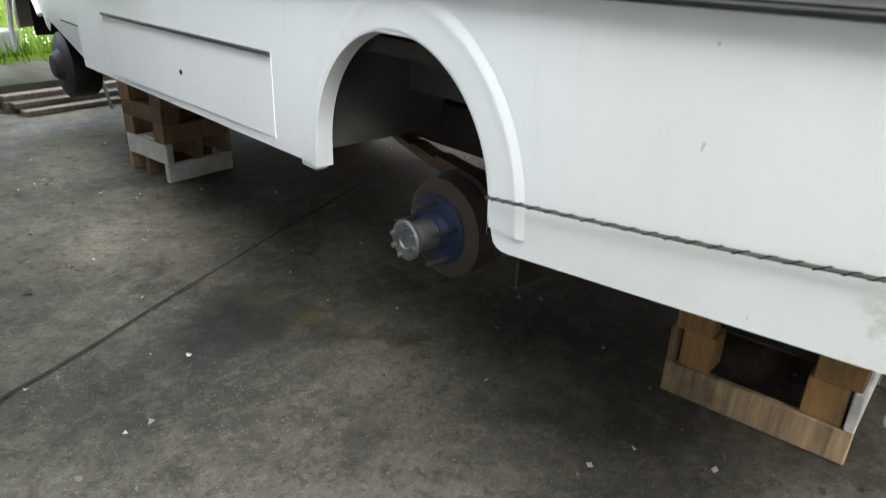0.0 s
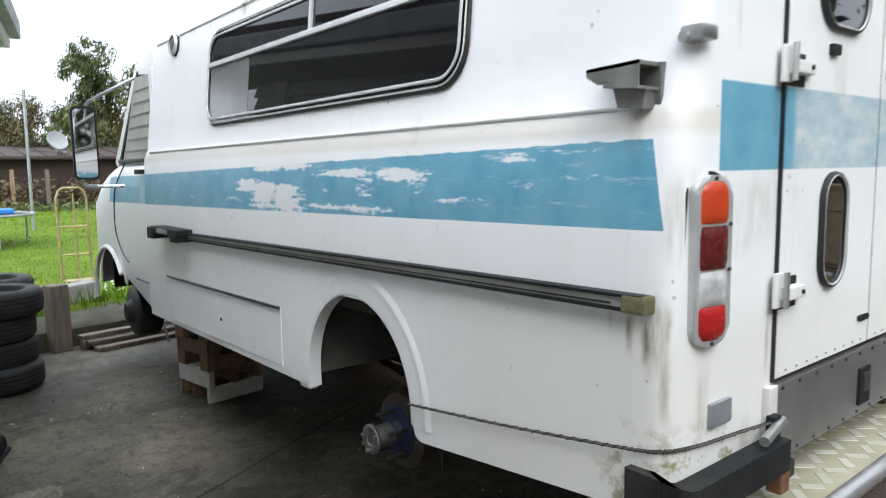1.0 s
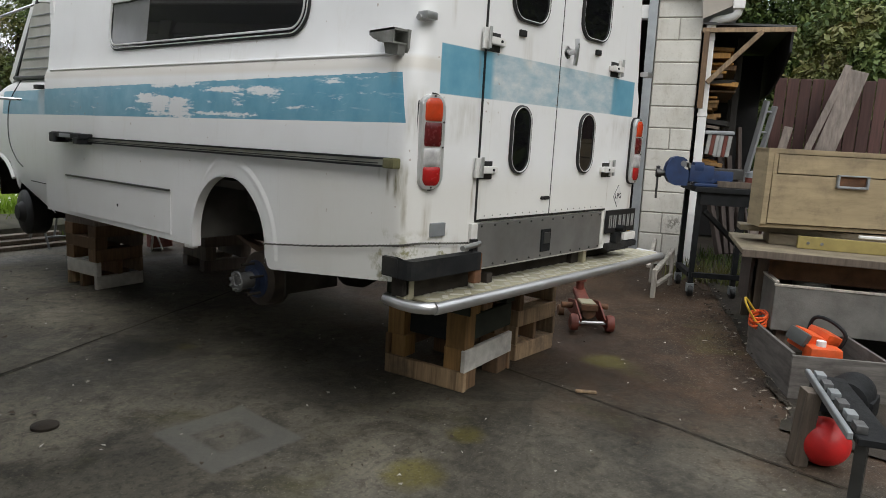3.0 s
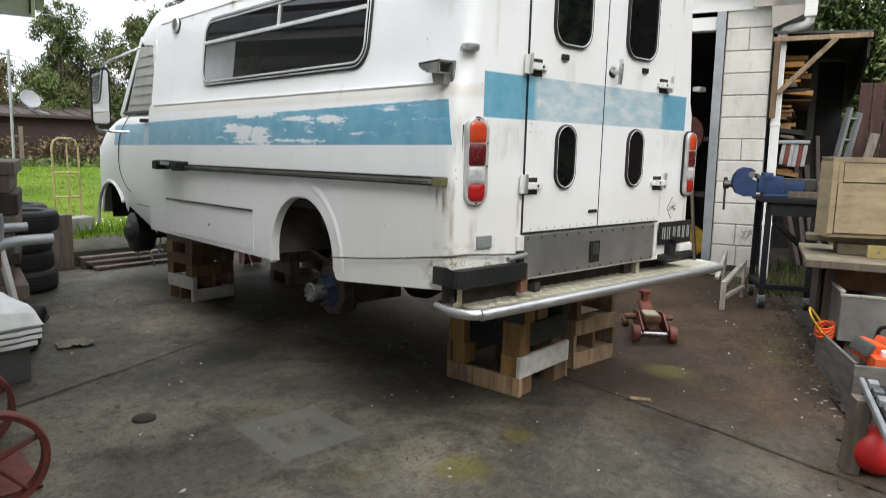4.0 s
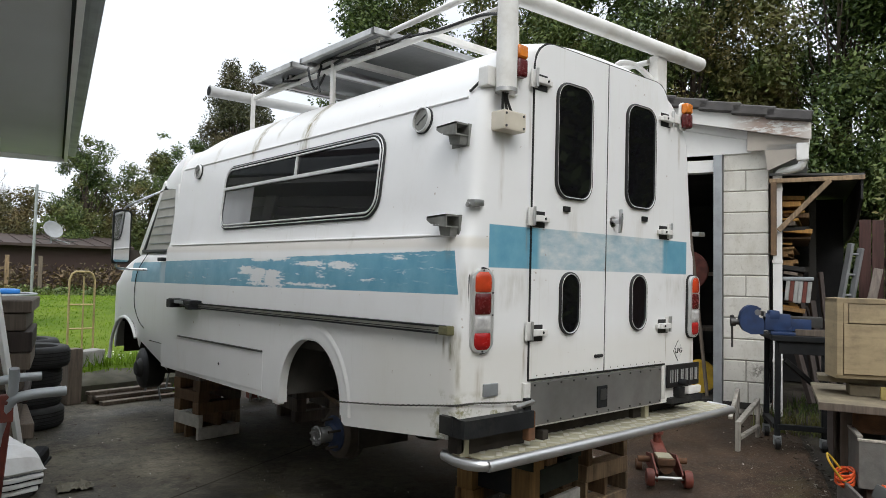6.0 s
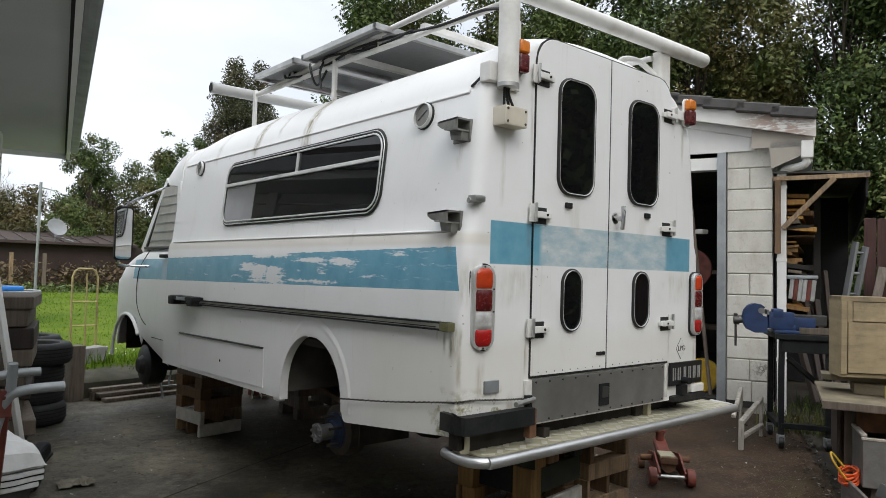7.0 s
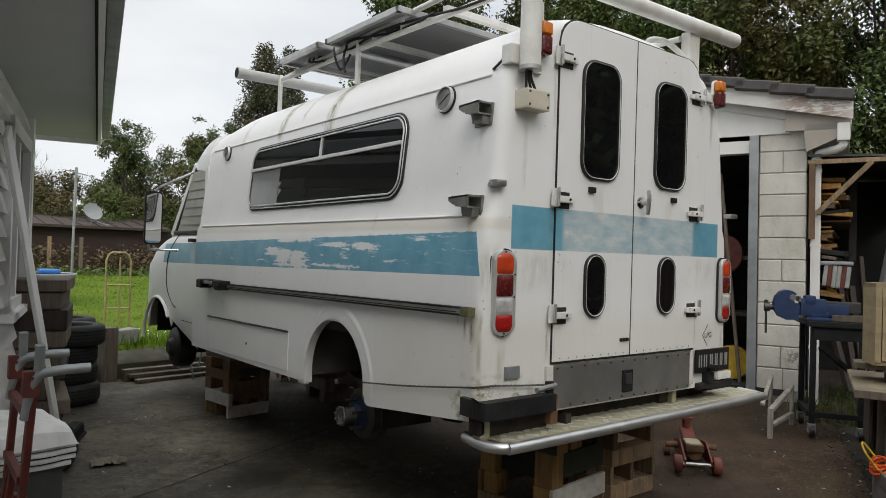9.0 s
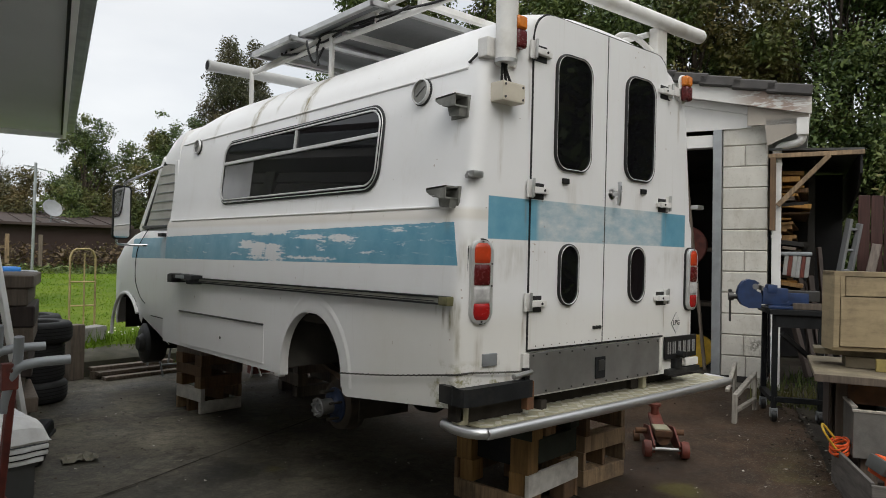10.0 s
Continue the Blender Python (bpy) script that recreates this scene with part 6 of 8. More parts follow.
for r in range(7):
    for c in range(12):
        y = 0.64 + 0.28 * r
        o = new("roof_tile", tile_me)
        o.parent = roofp
        o.matrix_basis = Matrix.Translation((SX - 0.04 + 0.325 * c, y, 2.905 + slope * (y - 0.42) + random.uniform(-0.004, 0.006))) @ Matrix.Rotation(ang - 0.07, 4, "X") @ Matrix.Rotation(random.uniform(-0.02, 0.02), 4, "Z")
# verge caps along the gable edge
for r in range(7):
    y = 0.64 + 0.29 * r
    part("verge_tile", moved(box(-0.05, -0.20, -0.06, 0.05, 0.18, 0.035, 0.012, 1), Matrix.Translation((SX - 0.17, y, 2.925 + slope * (y - 0.42))) @ Matrix.Rotation(ang - 0.06, 4, "X")), M["tile_grey"], roofp)
part("soffit", slab([(0.47, 2.66), (0.82, 2.66), (0.82, 2.72), (0.47, 2.70)], 4.4, Matrix(((0, 0, 1, SX - 0.1), (1, 0, 0, 0), (0, 1, 0, 0), (0, 0, 0, 1)))), M["soffit"], shed)
part("gutter", box(SX - 0.06, 0.46, 2.70, 8.0, 0.55, 2.80, 0.02), M["white_board"], shed)
# front-facing plate that draws the shaded soffit end in a darker tone
part("eave_end", slab([(0.98, 2.665), (0.83, 2.665), (0.81, 2.47), (0.56, 2.58), (0.47, 2.60), (0.47, 2.76), (0.98, 2.86)], 0.02, Matrix(((0, 0, 1, SX - 0.10), (1, 0, 0, 0), (0, 1, 0, 0), (0, 0, 0, 1)))), M["eave_board"], shed)
part("downpipe", add(box(SX - 0.13, 0.47, 2.55, SX - 0.02, 0.57, 2.71, 0.015), box(SX + 0.03, 0.69, 0.20, SX + 0.11, 0.77, 2.46, 0.01), sweep(bow([(SX - 0.07, 0.52, 2.60), (SX - 0.06, 0.54, 2.50), (SX + 0.04, 0.70, 2.47), (SX + 0.07, 0.73, 2.40)]), 0.037, 12), *[box(SX + 0.025, 0.685, z, SX + 0.115, 0.775, z + 0.03, 0.004) for z in (0.7, 1.62, 2.30)]), M["white_board"], shed, "white plastic downpipe")
# floor in the same near-black tone, interior shade included
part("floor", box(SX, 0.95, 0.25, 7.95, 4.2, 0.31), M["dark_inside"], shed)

# things inside the doorway
part("shelf", box(4.4, 1.3, 0.9, 4.8, 2.6, 0.94), M["old_wood"], shed)
part("shelf", box(4.4, 1.3, 1.5, 4.8, 2.6, 1.54), M["old_wood"], shed)
reel = thing("hose_reel", "faded red hose reel hanging in the shed doorway", "hose reel")
part("drum", lathe([(0.05, -0.04), (0.20, -0.04), (0.205, -0.03), (0.14, -0.02), (0.14, 0.02), (0.205, 0.03), (0.20, 0.04), (0.05, 0.04)], 28, "x", (3.95, 1.58, 1.55)), M["red_paint"], reel, "", True)
part("reel_bracket", box(3.98, 1.55, 0.31, 4.02, 1.61, 1.56), M["steel_dark"], reel)
pole = thing("pole", "grey wooden pole leaning in the shed doorway", "pole")
part("shaft", rod((3.70, 1.36, 0.31), (3.82, 1.58, 2.35), 0.018, 10), M["old_wood"], pole, "", True)
dr = thing("tool_drum", "yellow round tool on the shed floor", "tool")
part("wheel", lathe([(0.06, -0.04), (0.16, -0.04), (0.17, 0.0), (0.16, 0.04), (0.06, 0.04)], 24, "x", (3.85, 1.45, 0.48)), M["yellow_paint"], dr, "", True)

# ---- lean-to against the shed's side ----
lean = thing("lean_to", "dark timber lean-to stacked with old wood", "lean-to")
part("roof_sheet", slab([(0.80, 2.44), (0.03, 2.405), (0.03, 2.425), (0.80, 2.46)], 3.4, Matrix(((0, 0, 1, SX), (1, 0, 0, 0), (0, 1, 0, 0), (0, 0, 0, 1)))), M["steel_dark"], lean)
part("front_beam", box(SX - 0.03, 0.03, 2.365, SX + 0.01, 0.80, 2.405, 0.004), M["pallet_light"], lean)
part("wall_post", box(SX - 0.045, 0.735, 1.69, SX + 0.0, 0.785, 2.37, 0.004), M["pallet"], lean)
part("brace", beam((SX - 0.02, 0.72, 1.92), (SX - 0.02, 0.30, 2.37), 0.03, 0.045, 0.004), M["pallet_light"], lean)
part("side_sheet", slab([(0.04, 2.398), (0.04, 2.20), (0.5, 2.06), (1.45, 1.94), (3.3, 1.9), (3.3, 2.398)], 0.02, Matrix(((1, 0, 0, SX), (0, 0, 1, 0.04), (0, 1, 0, 0), (0, 0, 0, 1)))), M["sheet_black"], lean, "torn black sheet under the roof's edge")
# black sheets added over wall and end in place of the roof's shade
part("wall_sheet", box(SX + 0.16, 0.785, 0.3, 6.9, 0.797, 2.42), M["sheet_black"], lean)
part("end_sheet", box(SX + 1.9, 0.10, 0.3, SX + 1.93, 0.784, 2.395), M["sheet_black"], lean)
random.seed(4)
for i in range(26):
    z = 1.16 + 0.043 * i + random.uniform(-0.01, 0.01)
    mat = random.choice(("yellow_wood", "old_wood", "old_wood", "pallet", "rack_orange", "dark_inside"))
    w = random.uniform(0.10, 0.26)
    y0 = 0.76 - w - random.uniform(0.0, 0.08)
    x0 = SX + 0.12 + random.uniform(0.0, 0.16)
    pl = thing("timber_offcut", "weathered timber offcut on the lean-to rack", "timber", "timber in the lean-to")
    part("plank", moved(box(x0, y0, z, x0 + random.uniform(1.2, 2.2), y0 + w, z + random.uniform(0.018, 0.05), 0.003, 1), Matrix.Translation((x0, y0, z)) @ Matrix.Rotation(random.uniform(-0.05, 0.05), 4, "Z") @ Matrix.Rotation(random.uniform(-0.10, 0.14), 4, "X") @ Matrix.Translation((-x0, -y0, -z))), M[mat], pl)
rk = thing("timber_rack", "dark timber rack below the lean-to roof", "rack")
for z in (1.16, 1.6, 2.0):
    part("rack_arm", box(SX + 0.6, 0.42, z - 0.05, SX + 0.66, 0.785, z, 0.004), M["dark_inside"], rk)
    part("rack_arm", box(SX + 1.3, 0.42, z - 0.05, SX + 1.36, 0.785, z, 0.004), M["dark_inside"], rk)
part("rack_post", box(SX + 0.6, 0.40, 0.3, SX + 0.66, 0.46, 2.41, 0.004), M["dark_inside"], rk)
part("rack_post", box(SX + 1.3, 0.40, 0.3, SX + 1.36, 0.46, 2.41, 0.004), M["dark_inside"], rk)
bag = thing("carry_bag", "red and white striped bag hanging in the lean-to", "bag")
for k in range(6):
    part("stripe", moved(box(0.0, 0.036 * k - 0.108, -0.11 + 0.006 * abs(k - 2.5), 0.10, 0.036 * k - 0.072, 0.10, 0.012), Matrix.Translation((SX + 0.08, 0.56, 1.36)) @ Matrix.Rotation(0.1, 4, "X")), M["red_paint"] if k in (1, 4) else M["cloudy_plastic"], bag)
part("rim", moved(box(-0.01, -0.13, 0.10, 0.11, 0.13, 0.135, 0.012), Matrix.Translation((SX + 0.08, 0.56, 1.36))), M["galv"], bag)
lad = thing("ladder", "grey aluminium ladder leaning beside the lean-to", "ladder")
a0, b0 = Vector((5.29, 0.29, 0.28)), Vector((5.18, 0.04, 1.88))
for dx in (0.0, 0.11):
    part("stile", beam(a0 + Vector((dx * 2, -dx, 0)), b0 + Vector((dx * 2, -dx, -0.4 * dx)), 0.075, 0.05, 0.004), M["dish_grey"], lad)
for k in range(7):
    p = a0.lerp(b0, (k + 0.5) / 7)
    part("rung", rod(p, p + Vector((0.22, -0.11, 0)), 0.014, 8), M["dish_grey"], lad)
for i in range(6):
    st = thing("leaning_stick", "dark old timber leaning under the lean-to", "timber", "timber leaning by the lean-to")
    y = 0.55 - 0.06 * i
    part("plank", beam((3.68 + 0.05 * i, y - 0.1, 0.33), (3.9 + 0.06 * i, y + random.uniform(-0.1, 0.2), 1.2 + random.uniform(0, 0.4)), 0.03 + 0.03 * random.random(), 0.05), M["fence_dark"], st)

# the shed and what belongs to it stand turned to the drive
LEAN = Matrix(((1, 0, -0.008, 0.005), (0, 1, 0.019, -0.011), (0, 0, 1, 0), (0, 0, 0, 1)))
turn = LEAN @ Matrix.Translation((SX + 0.03, 0.73, 0)) @ Matrix.Rotation(radians(22), 4, "Z") @ Matrix.Translation((-SX, -0.8, 0))
for ob in list(scene.objects):
    if ob.parent is None and ob.name.split(".")[0] in ("shed", "lean_to", "hose_reel", "pole", "tool_drum", "timber_offcut", "timber_rack", "carry_bag", "ladder", "leaning_stick"):
        ob.matrix_basis = turn

# ---- red fence behind the benches ----
rf = thing("paling_fence", "dark red stained paling fence", "fence")
fd = Vector((0.28, -0.96, 0)).normalized()
f0 = Vector((5.73, 0.63, 0.0))
for i in range(47):
    p = f0 + fd * (0.125 * i)
    zb = zg(p.x, p.y) - 0.05
    part("paling", moved(box(-0.058, -0.01, zb, 0.058, 0.012, zb + 1.95 + random.uniform(-0.02, 0.02), 0.003, 1), Matrix.Translation((p.x, p.y, 0)) @ Matrix.Rotation(math.atan2(fd.y, fd.x), 4, "Z")), M["fence_red"], rf)
for z in (0.8, 1.7):
    part("fence_rail", beam(f0 + Vector((0.04, 0.02, z)), f0 + fd * 5.8 + Vector((0.04, 0.02, z)), 0.04, 0.08), M["fence_dark"], rf)
for a, b, w in (((5.28, 0.52, 0.26), (5.78, -0.02, 2.30), 0.07), ((5.36, 0.30, 0.26), (5.80, -0.12, 2.24), 0.20), ((5.30, 0.62, 0.26), (5.62, 0.46, 1.62), 0.09)):
    lp = thing("leaning_board", "weathered grey board leaning on the red fence", "board", "boards leaning on the fence")
    part("plank", beam(a, b, w, 0.03, 0.004, (1, 0.2, 0)), M["grey_board"], lp)

# ---- bench frame on the right of the drive ----
E1 = Vector((0.55, -0.83, 0)).normalized()
E2 = Vector((0.83, 0.55, 0)).normalized()


def bench_frame(x, y, z=0.0):
    return Matrix(((E1.x, E2.x, 0, x), (E1.y, E2.y, 0, y), (0, 0, 1, z), (0, 0, 0, 1)))


bf = bench_frame(2.573, 0.255, -0.015)
gz = zg(2.8, 0.4) + 0.015
bench = thing("work_bench", "dark steel work bench on castors", "work bench")
part("bench_top", moved(box(-0.02, -0.02, 1.0, 0.95, 0.55, 1.04, 0.004), bf), M["bumper_black"], bench)
for u, v in ((0.03, 0.03), (0.36, 0.03), (0.03, 0.5), (0.9, 0.5)):
    part("bench_leg", moved(box(u - 0.02, v - 0.02, gz + 0.10, u + 0.02, v + 0.02, 1.0, 0.004), bf), M["bumper_black"], bench)
    cst = part("castor", moved(lathe([(0.02, -0.018), (0.045, -0.018), (0.05, 0), (0.045, 0.018), (0.02, 0.018)], 18, "x", (u, v - 0.01, gz + 0.05)), bf), M["black_rubber"], bench, "", True)
    part("castor_fork", moved(box(u - 0.028, v - 0.03, gz + 0.04, u + 0.028, v + 0.02, gz + 0.11, 0.006), bf), M["galv"], cst)
part("bench_rail", moved(box(0.03, 0.0, gz + 0.16, 0.9, 0.05, gz + 0.20, 0.004), bf), M["bumper_black"], bench)
part("bench_rail", moved(box(0.0, 0.03, gz + 0.16, 0.05, 0.5, gz + 0.20, 0.004), bf), M["bumper_black"], bench)
part("bench_apron", moved(box(0.03, 0.0, 0.90, 0.92, 0.03, 1.0, 0.003), bf), M["bumper_black"], bench)
part("bench_brace", moved(beam((0.08, 0.04, 0.85), (0.5, 0.3, 0.5), 0.03, 0.04), bf), M["bumper_black"], bench)

vise = thing("bench_vise", "big blue engineer's vise bolted to the bench", "vise")
vf = bf @ Matrix.Translation((0, 0.12, 1.042))
part("base", moved(add(box(-0.02, -0.08, 0, 0.16, 0.08, 0.025, 0.008), box(0.0, -0.055, 0.02, 0.14, 0.055, 0.07, 0.02)), vf), M["vise_blue"], vise)
part("body", moved(add(box(-0.06, -0.055, 0.03, 0.13, 0.055, 0.165, 0.02), box(0.08, -0.045, 0.03, 0.28, 0.045, 0.13, 0.015), box(-0.03, -0.06, 0.12, 0.05, 0.06, 0.19, 0.02)), vf), M["vise_blue"], vise, "", True)
JAW = Matrix(((1, 0, 0, 0), (0, 0, 1, -0.065), (0, 1, 0, 0), (0, 0, 0, 1)))
part("front_jaw", moved(add(slab([(-0.07, 0.0), (-0.16, -0.005), (-0.215, 0.02), (-0.243, 0.07), (-0.247, 0.12), (-0.235, 0.17), (-0.205, 0.21), (-0.165, 0.228), (-0.12, 0.222), (-0.085, 0.20), (-0.107, 0.185), (-0.107, 0.135), (-0.07, 0.12)], 0.13, JAW, 0.014), box(-0.16, -0.04, 0.03, -0.02, 0.04, 0.11, 0.015)), vf), M["vise_blue"], vise, "", True)
part("jaw_gap", moved(lathe([(0.0, -0.0665), (0.024, -0.0665), (0.024, -0.064), (0.0, -0.064)], 16, "y", (-0.115, 0, 0.172)), vf), M["hub_metal"], vise, "bare worn metal between the jaws")
part("jaw_plate", moved(box(-0.106, -0.065, 0.15, -0.092, 0.065, 0.188, 0.004), vf), M["hub_metal"], vise)
part("jaw_plate", moved(box(-0.072, -0.065, 0.14, -0.056, 0.065, 0.18, 0.004), vf), M["hub_metal"], vise)
part("slide", moved(box(0.08, -0.035, 0.065, 0.36, 0.035, 0.15, 0.008), vf), M["steel_dark"], vise)
part("screw", moved(add(rod((-0.30, 0, 0.085), (-0.20, 0, 0.085), 0.022, 14), lathe([(0.02, 0), (0.035, 0.0), (0.035, 0.04), (0.02, 0.04)], 18, "x", (-0.31, 0, 0.085))), vf), M["steel_dark"], vise, "", True)
part("handle_bar", moved(add(rod((-0.295, -0.01, -0.12), (-0.295, 0.01, 0.13), 0.009, 10), lathe([(0.0, -0.015), (0.016, -0.008), (0.016, 0.008), (0.0, 0.015)], 12, "z", (-0.295, 0.01, 0.13))), vf), M["steel_dark"], vise, "", True)
part("support_block", moved(box(0.16, -0.06, 0.0, 0.42, 0.06, 0.05, 0.006), vf), M["old_wood"], vise)
tin = thing("paint_tin", "small red and grey paint tin on the bench", "tin")
part("can", moved(lathe([(0.055, 0.0), (0.055, 0.12), (0.058, 0.122), (0.058, 0.132), (0.05, 0.132), (0.05, 0.125), (0.0, 0.125)], 20, "z", (0.44, 0.12, 1.042)), bf), M["galv"], tin, "", True)
part("band", moved(lathe([(0.0562, 0.03), (0.0562, 0.09)], 20, "z", (0.44, 0.12, 1.042)), bf), M["red_paint"], tin, "", True)

# low steel frame standing before the shed corner
tre = thing("low_trestle", "low grey angle iron trestle on the ground", "trestle")
tx0, ty0 = 2.415, 0.463
tz0 = zg(tx0, ty0)
for a, b, w in (((0, 0, 0), (0, 0, 0.235), 0.055), ((0, 0, 0.215), (0.46, 0.06, 0.34), 0.055), ((-0.03, 0.05, 0.255), (0.44, 0.22, 0.41), 0.042), ((0.02, 0.0, 0.10), (0.46, 0.05, 0.13), 0.05), ((0.47, 0.06, 0.0), (0.47, 0.06, 0.36), 0.04), ((0.44, 0.22, 0.0), (0.44, 0.22, 0.42), 0.04)):
    a, b = Vector(a) + Vector((tx0, ty0, tz0)), Vector(b) + Vector((tx0, ty0, tz0))
    part("bar", beam(a, b, w * 0.75, 0.014 + w * 0.3), M["trestle_grey"], tre)

# trolley jack
jk = thing("trolley_jack", "rusty red trolley jack under the rear step", "jack")
jm = Matrix.Translation((1.485, 0.55, zg(1.42, 0.5))) @ Matrix.Rotation(radians(-138), 4, "Z")
for s in (-1, 1):
    part("side_plate", moved(slab([(-0.24, 0.05), (0.20, 0.03), (0.22, 0.09), (0.0, 0.17), (-0.22, 0.13)], 0.012, Matrix(((1, 0, 0, 0), (0, 0, 1, s * 0.085), (0, 1, 0, 0), (0, 0, 0, 1)))), jm), M["red_paint"], jk)
    part("front_wheel", moved(lathe([(0.01, -0.025), (0.055, -0.025), (0.06, 0), (0.055, 0.025), (0.01, 0.025)], 20, "y", (0.20, s * 0.125, 0.06)), jm), M["red_paint"], jk, "", True)
    part("rear_wheel", moved(lathe([(0.01, -0.02), (0.04, -0.02), (0.042, 0.02), (0.01, 0.02)], 16, "y", (-0.20, s * 0.14, 0.042)), jm), M["rust"], jk, "", True)
    part("peg", moved(rod((-0.05, s * 0.09, 0.12), (-0.05, s * 0.17, 0.12), 0.022, 12), jm), M["rust"], jk, "", True)
part("axle", moved(rod((0.20, -0.12, 0.06), (0.20, 0.12, 0.06), 0.012, 10), jm), M["alu"], jk)
part("cylinder", moved(add(rod((-0.16, 0, 0.09), (0.10, 0, 0.11), 0.05, 18), box(-0.06, -0.06, 0.12, 0.12, 0.06, 0.165, 0.01)), jm), M["rust"], jk, "", True)
part("label_plate", moved(box(-0.05, -0.055, 0.165, 0.10, 0.045, 0.172, 0.002), jm), M["alu_plate"], jk, "worn pale label")
part("lift_arm", moved(beam((0.0, 0, 0.12), (-0.29, 0, 0.19), 0.09, 0.05, 0.01), jm), M["red_paint"], jk)
part("saddle_post", moved(add(rod((-0.25, 0, 0.1), (-0.25, 0, 0.265), 0.03, 14), lathe([(0.02, 0), (0.045, 0.005), (0.045, 0.025), (0.02, 0.03)], 16, "z", (-0.25, 0, 0.255))), jm), M["red_paint"], jk, "", True)
st2 = thing("jack_stand", "small red jack with white legs beyond the van", "stand")
for dx in (-0.06, 0.06):
    part("leg", beam((0.46 + dx, 4.88, 0.0), (0.46 + dx * 0.3, 4.92, 0.17), 0.022, 0.014), M["white_trim"], st2)
part("post", box(0.44, 4.94, 0.02, 0.66, 5.06, 0.16, 0.01), M["red_paint"], st2, "rusty red jack body")
part("crossbar", box(0.42, 4.89, 0.16, 0.50, 4.94, 0.19, 0.006), M["white_trim"], st2)

# drawer chest on a slab bench
cf = Matrix.Translation((1.855, -0.448, -0.02)) @ Matrix.Rotation(radians(-52.0), 4, "Z")
chest = thing("drawer_chest", "plywood chest with a wide drawer and metal pull", "chest")
part("carcass", moved(add(box(0.0, 0.012, 0.88, 0.03, 0.22, 1.37, 0.003), box(0.0, 0.0, 1.34, 1.25, 0.22, 1.372, 0.003), box(0.0, 0.012, 0.86, 1.25, 0.22, 0.885, 0.003), box(0.02, 0.19, 0.88, 1.25, 0.22, 1.35), box(1.22, 0.012, 0.88, 1.25, 0.22, 1.36)), cf), M["ply"], chest)
part("stile", moved(box(0.0, -0.005, 0.88, 0.035, 0.012, 1.34, 0.002), cf), M["ply"], chest)
part("stile", moved(box(0.037, -0.003, 1.21, 0.065, 0.012, 1.34, 0.002), cf), M["ply"], chest)
dw = part("drawer_front", moved(box(0.068, -0.006, 1.215, 1.2, 0.012, 1.335, 0.003), cf), M["ply"], chest)
part("drawer_front", moved(box(0.04, -0.006, 0.89, 1.2, 0.012, 1.208, 0.003), cf), M["ply"], chest)
part("pull_cup", moved(add(box(0.44, -0.028, 1.14, 0.64, -0.005, 1.155, 0.004), box(0.44, -0.028, 1.215, 0.64, -0.005, 1.225, 0.004), box(0.44, -0.028, 1.14, 0.455, -0.005, 1.225, 0.004), box(0.625, -0.028, 1.14, 0.64, -0.005, 1.225, 0.004)), cf), M["galv"], dw, "dull metal recessed pull")
part("pull_back", moved(box(0.455, -0.010, 1.155, 0.625, -0.005, 1.215), cf), M["rust"], dw)
sb = thing("slab_bench", "mossy old board bench on brown legs", "bench")
sbf = Matrix.Translation((1.56, -0.45, 0)) @ Matrix.Rotation(radians(-66.3), 4, "Z")
part("board", moved(box(0.0, 0.0, 0.69, 1.7, 0.95, 0.72, 0.008), sbf), M["moss_board"], sb)
part("board_edge", moved(box(0.0, -0.014, 0.675, 1.7, -0.002, 0.722, 0.006), sbf), M["old_wood"], sb)
part("riser", moved(box(0.20, 0.40, 0.722, 1.6, 0.66, 0.792, 0.006), sbf), M["moss_board"], sb)
part("riser", moved(box(0.02, 0.45, 0.793, 1.5, 0.66, 0.83, 0.006), sbf), M["moss_board"], sb)
lv = part("level_bar", moved(box(0.36, 0.30, 0.722, 1.5, 0.34, 0.80, 0.004), sbf), M["level_yellow"], sb, "dull yellow bar with two screws")
for u in (0.42, 0.50):
    part("screw", moved(lathe([(0.0, 0.0), (0.010, 0.0), (0.010, -0.004), (0.0, -0.004)], 10, "y", (u, 0.30, 0.76)), sbf), M["hub_metal"], lv)
for u, v in ((1.5, 0.06), (0.14, 0.84), (1.5, 0.84), (0.14, 0.30)):
    part("leg", moved(box(u, v, 0.03, u + 0.07, v + 0.07, 0.69, 0.004), sbf), M["old_wood"], sb)
part("apron", moved(box(0.20, 0.22, 0.52, 1.6, 0.25, 0.69, 0.004), sbf), M["rust"], sb)
part("side_panel", moved(box(0.10, 0.3, 0.30, 0.12, 0.82, 0.66, 0.004), sbf), M["fence_dark"], sb)

tf = bench_frame(1.60, -0.66, -0.055) @ Matrix.Rotation(radians(-6), 4, "Z")
tray = thing("metal_trough", "grey galvanised trough full of odd tools", "trough")
for b in (box(0.0, 0.0, 0.30, 1.3, 0.02, 0.575, 0.004), box(0.0, 0.021, 0.30, 0.022, 0.66, 0.59, 0.004), box(0.0, 0.661, 0.30, 1.3, 0.68, 0.59, 0.004), box(1.28, 0.021, 0.30, 1.3, 0.66, 0.58, 0.004), box(0.023, 0.021, 0.30, 1.279, 0.66, 0.32)):
    part("side", moved(b, tf), M["trough_grey"], tray)
for b in (box(-0.006, -0.006, 0.575, 1.3, 0.024, 0.588, 0.003), box(-0.006, 0.025, 0.591, 0.026, 0.67, 0.604, 0.003)):
    part("rim", moved(b, tf), M["trestle_grey"], tray)
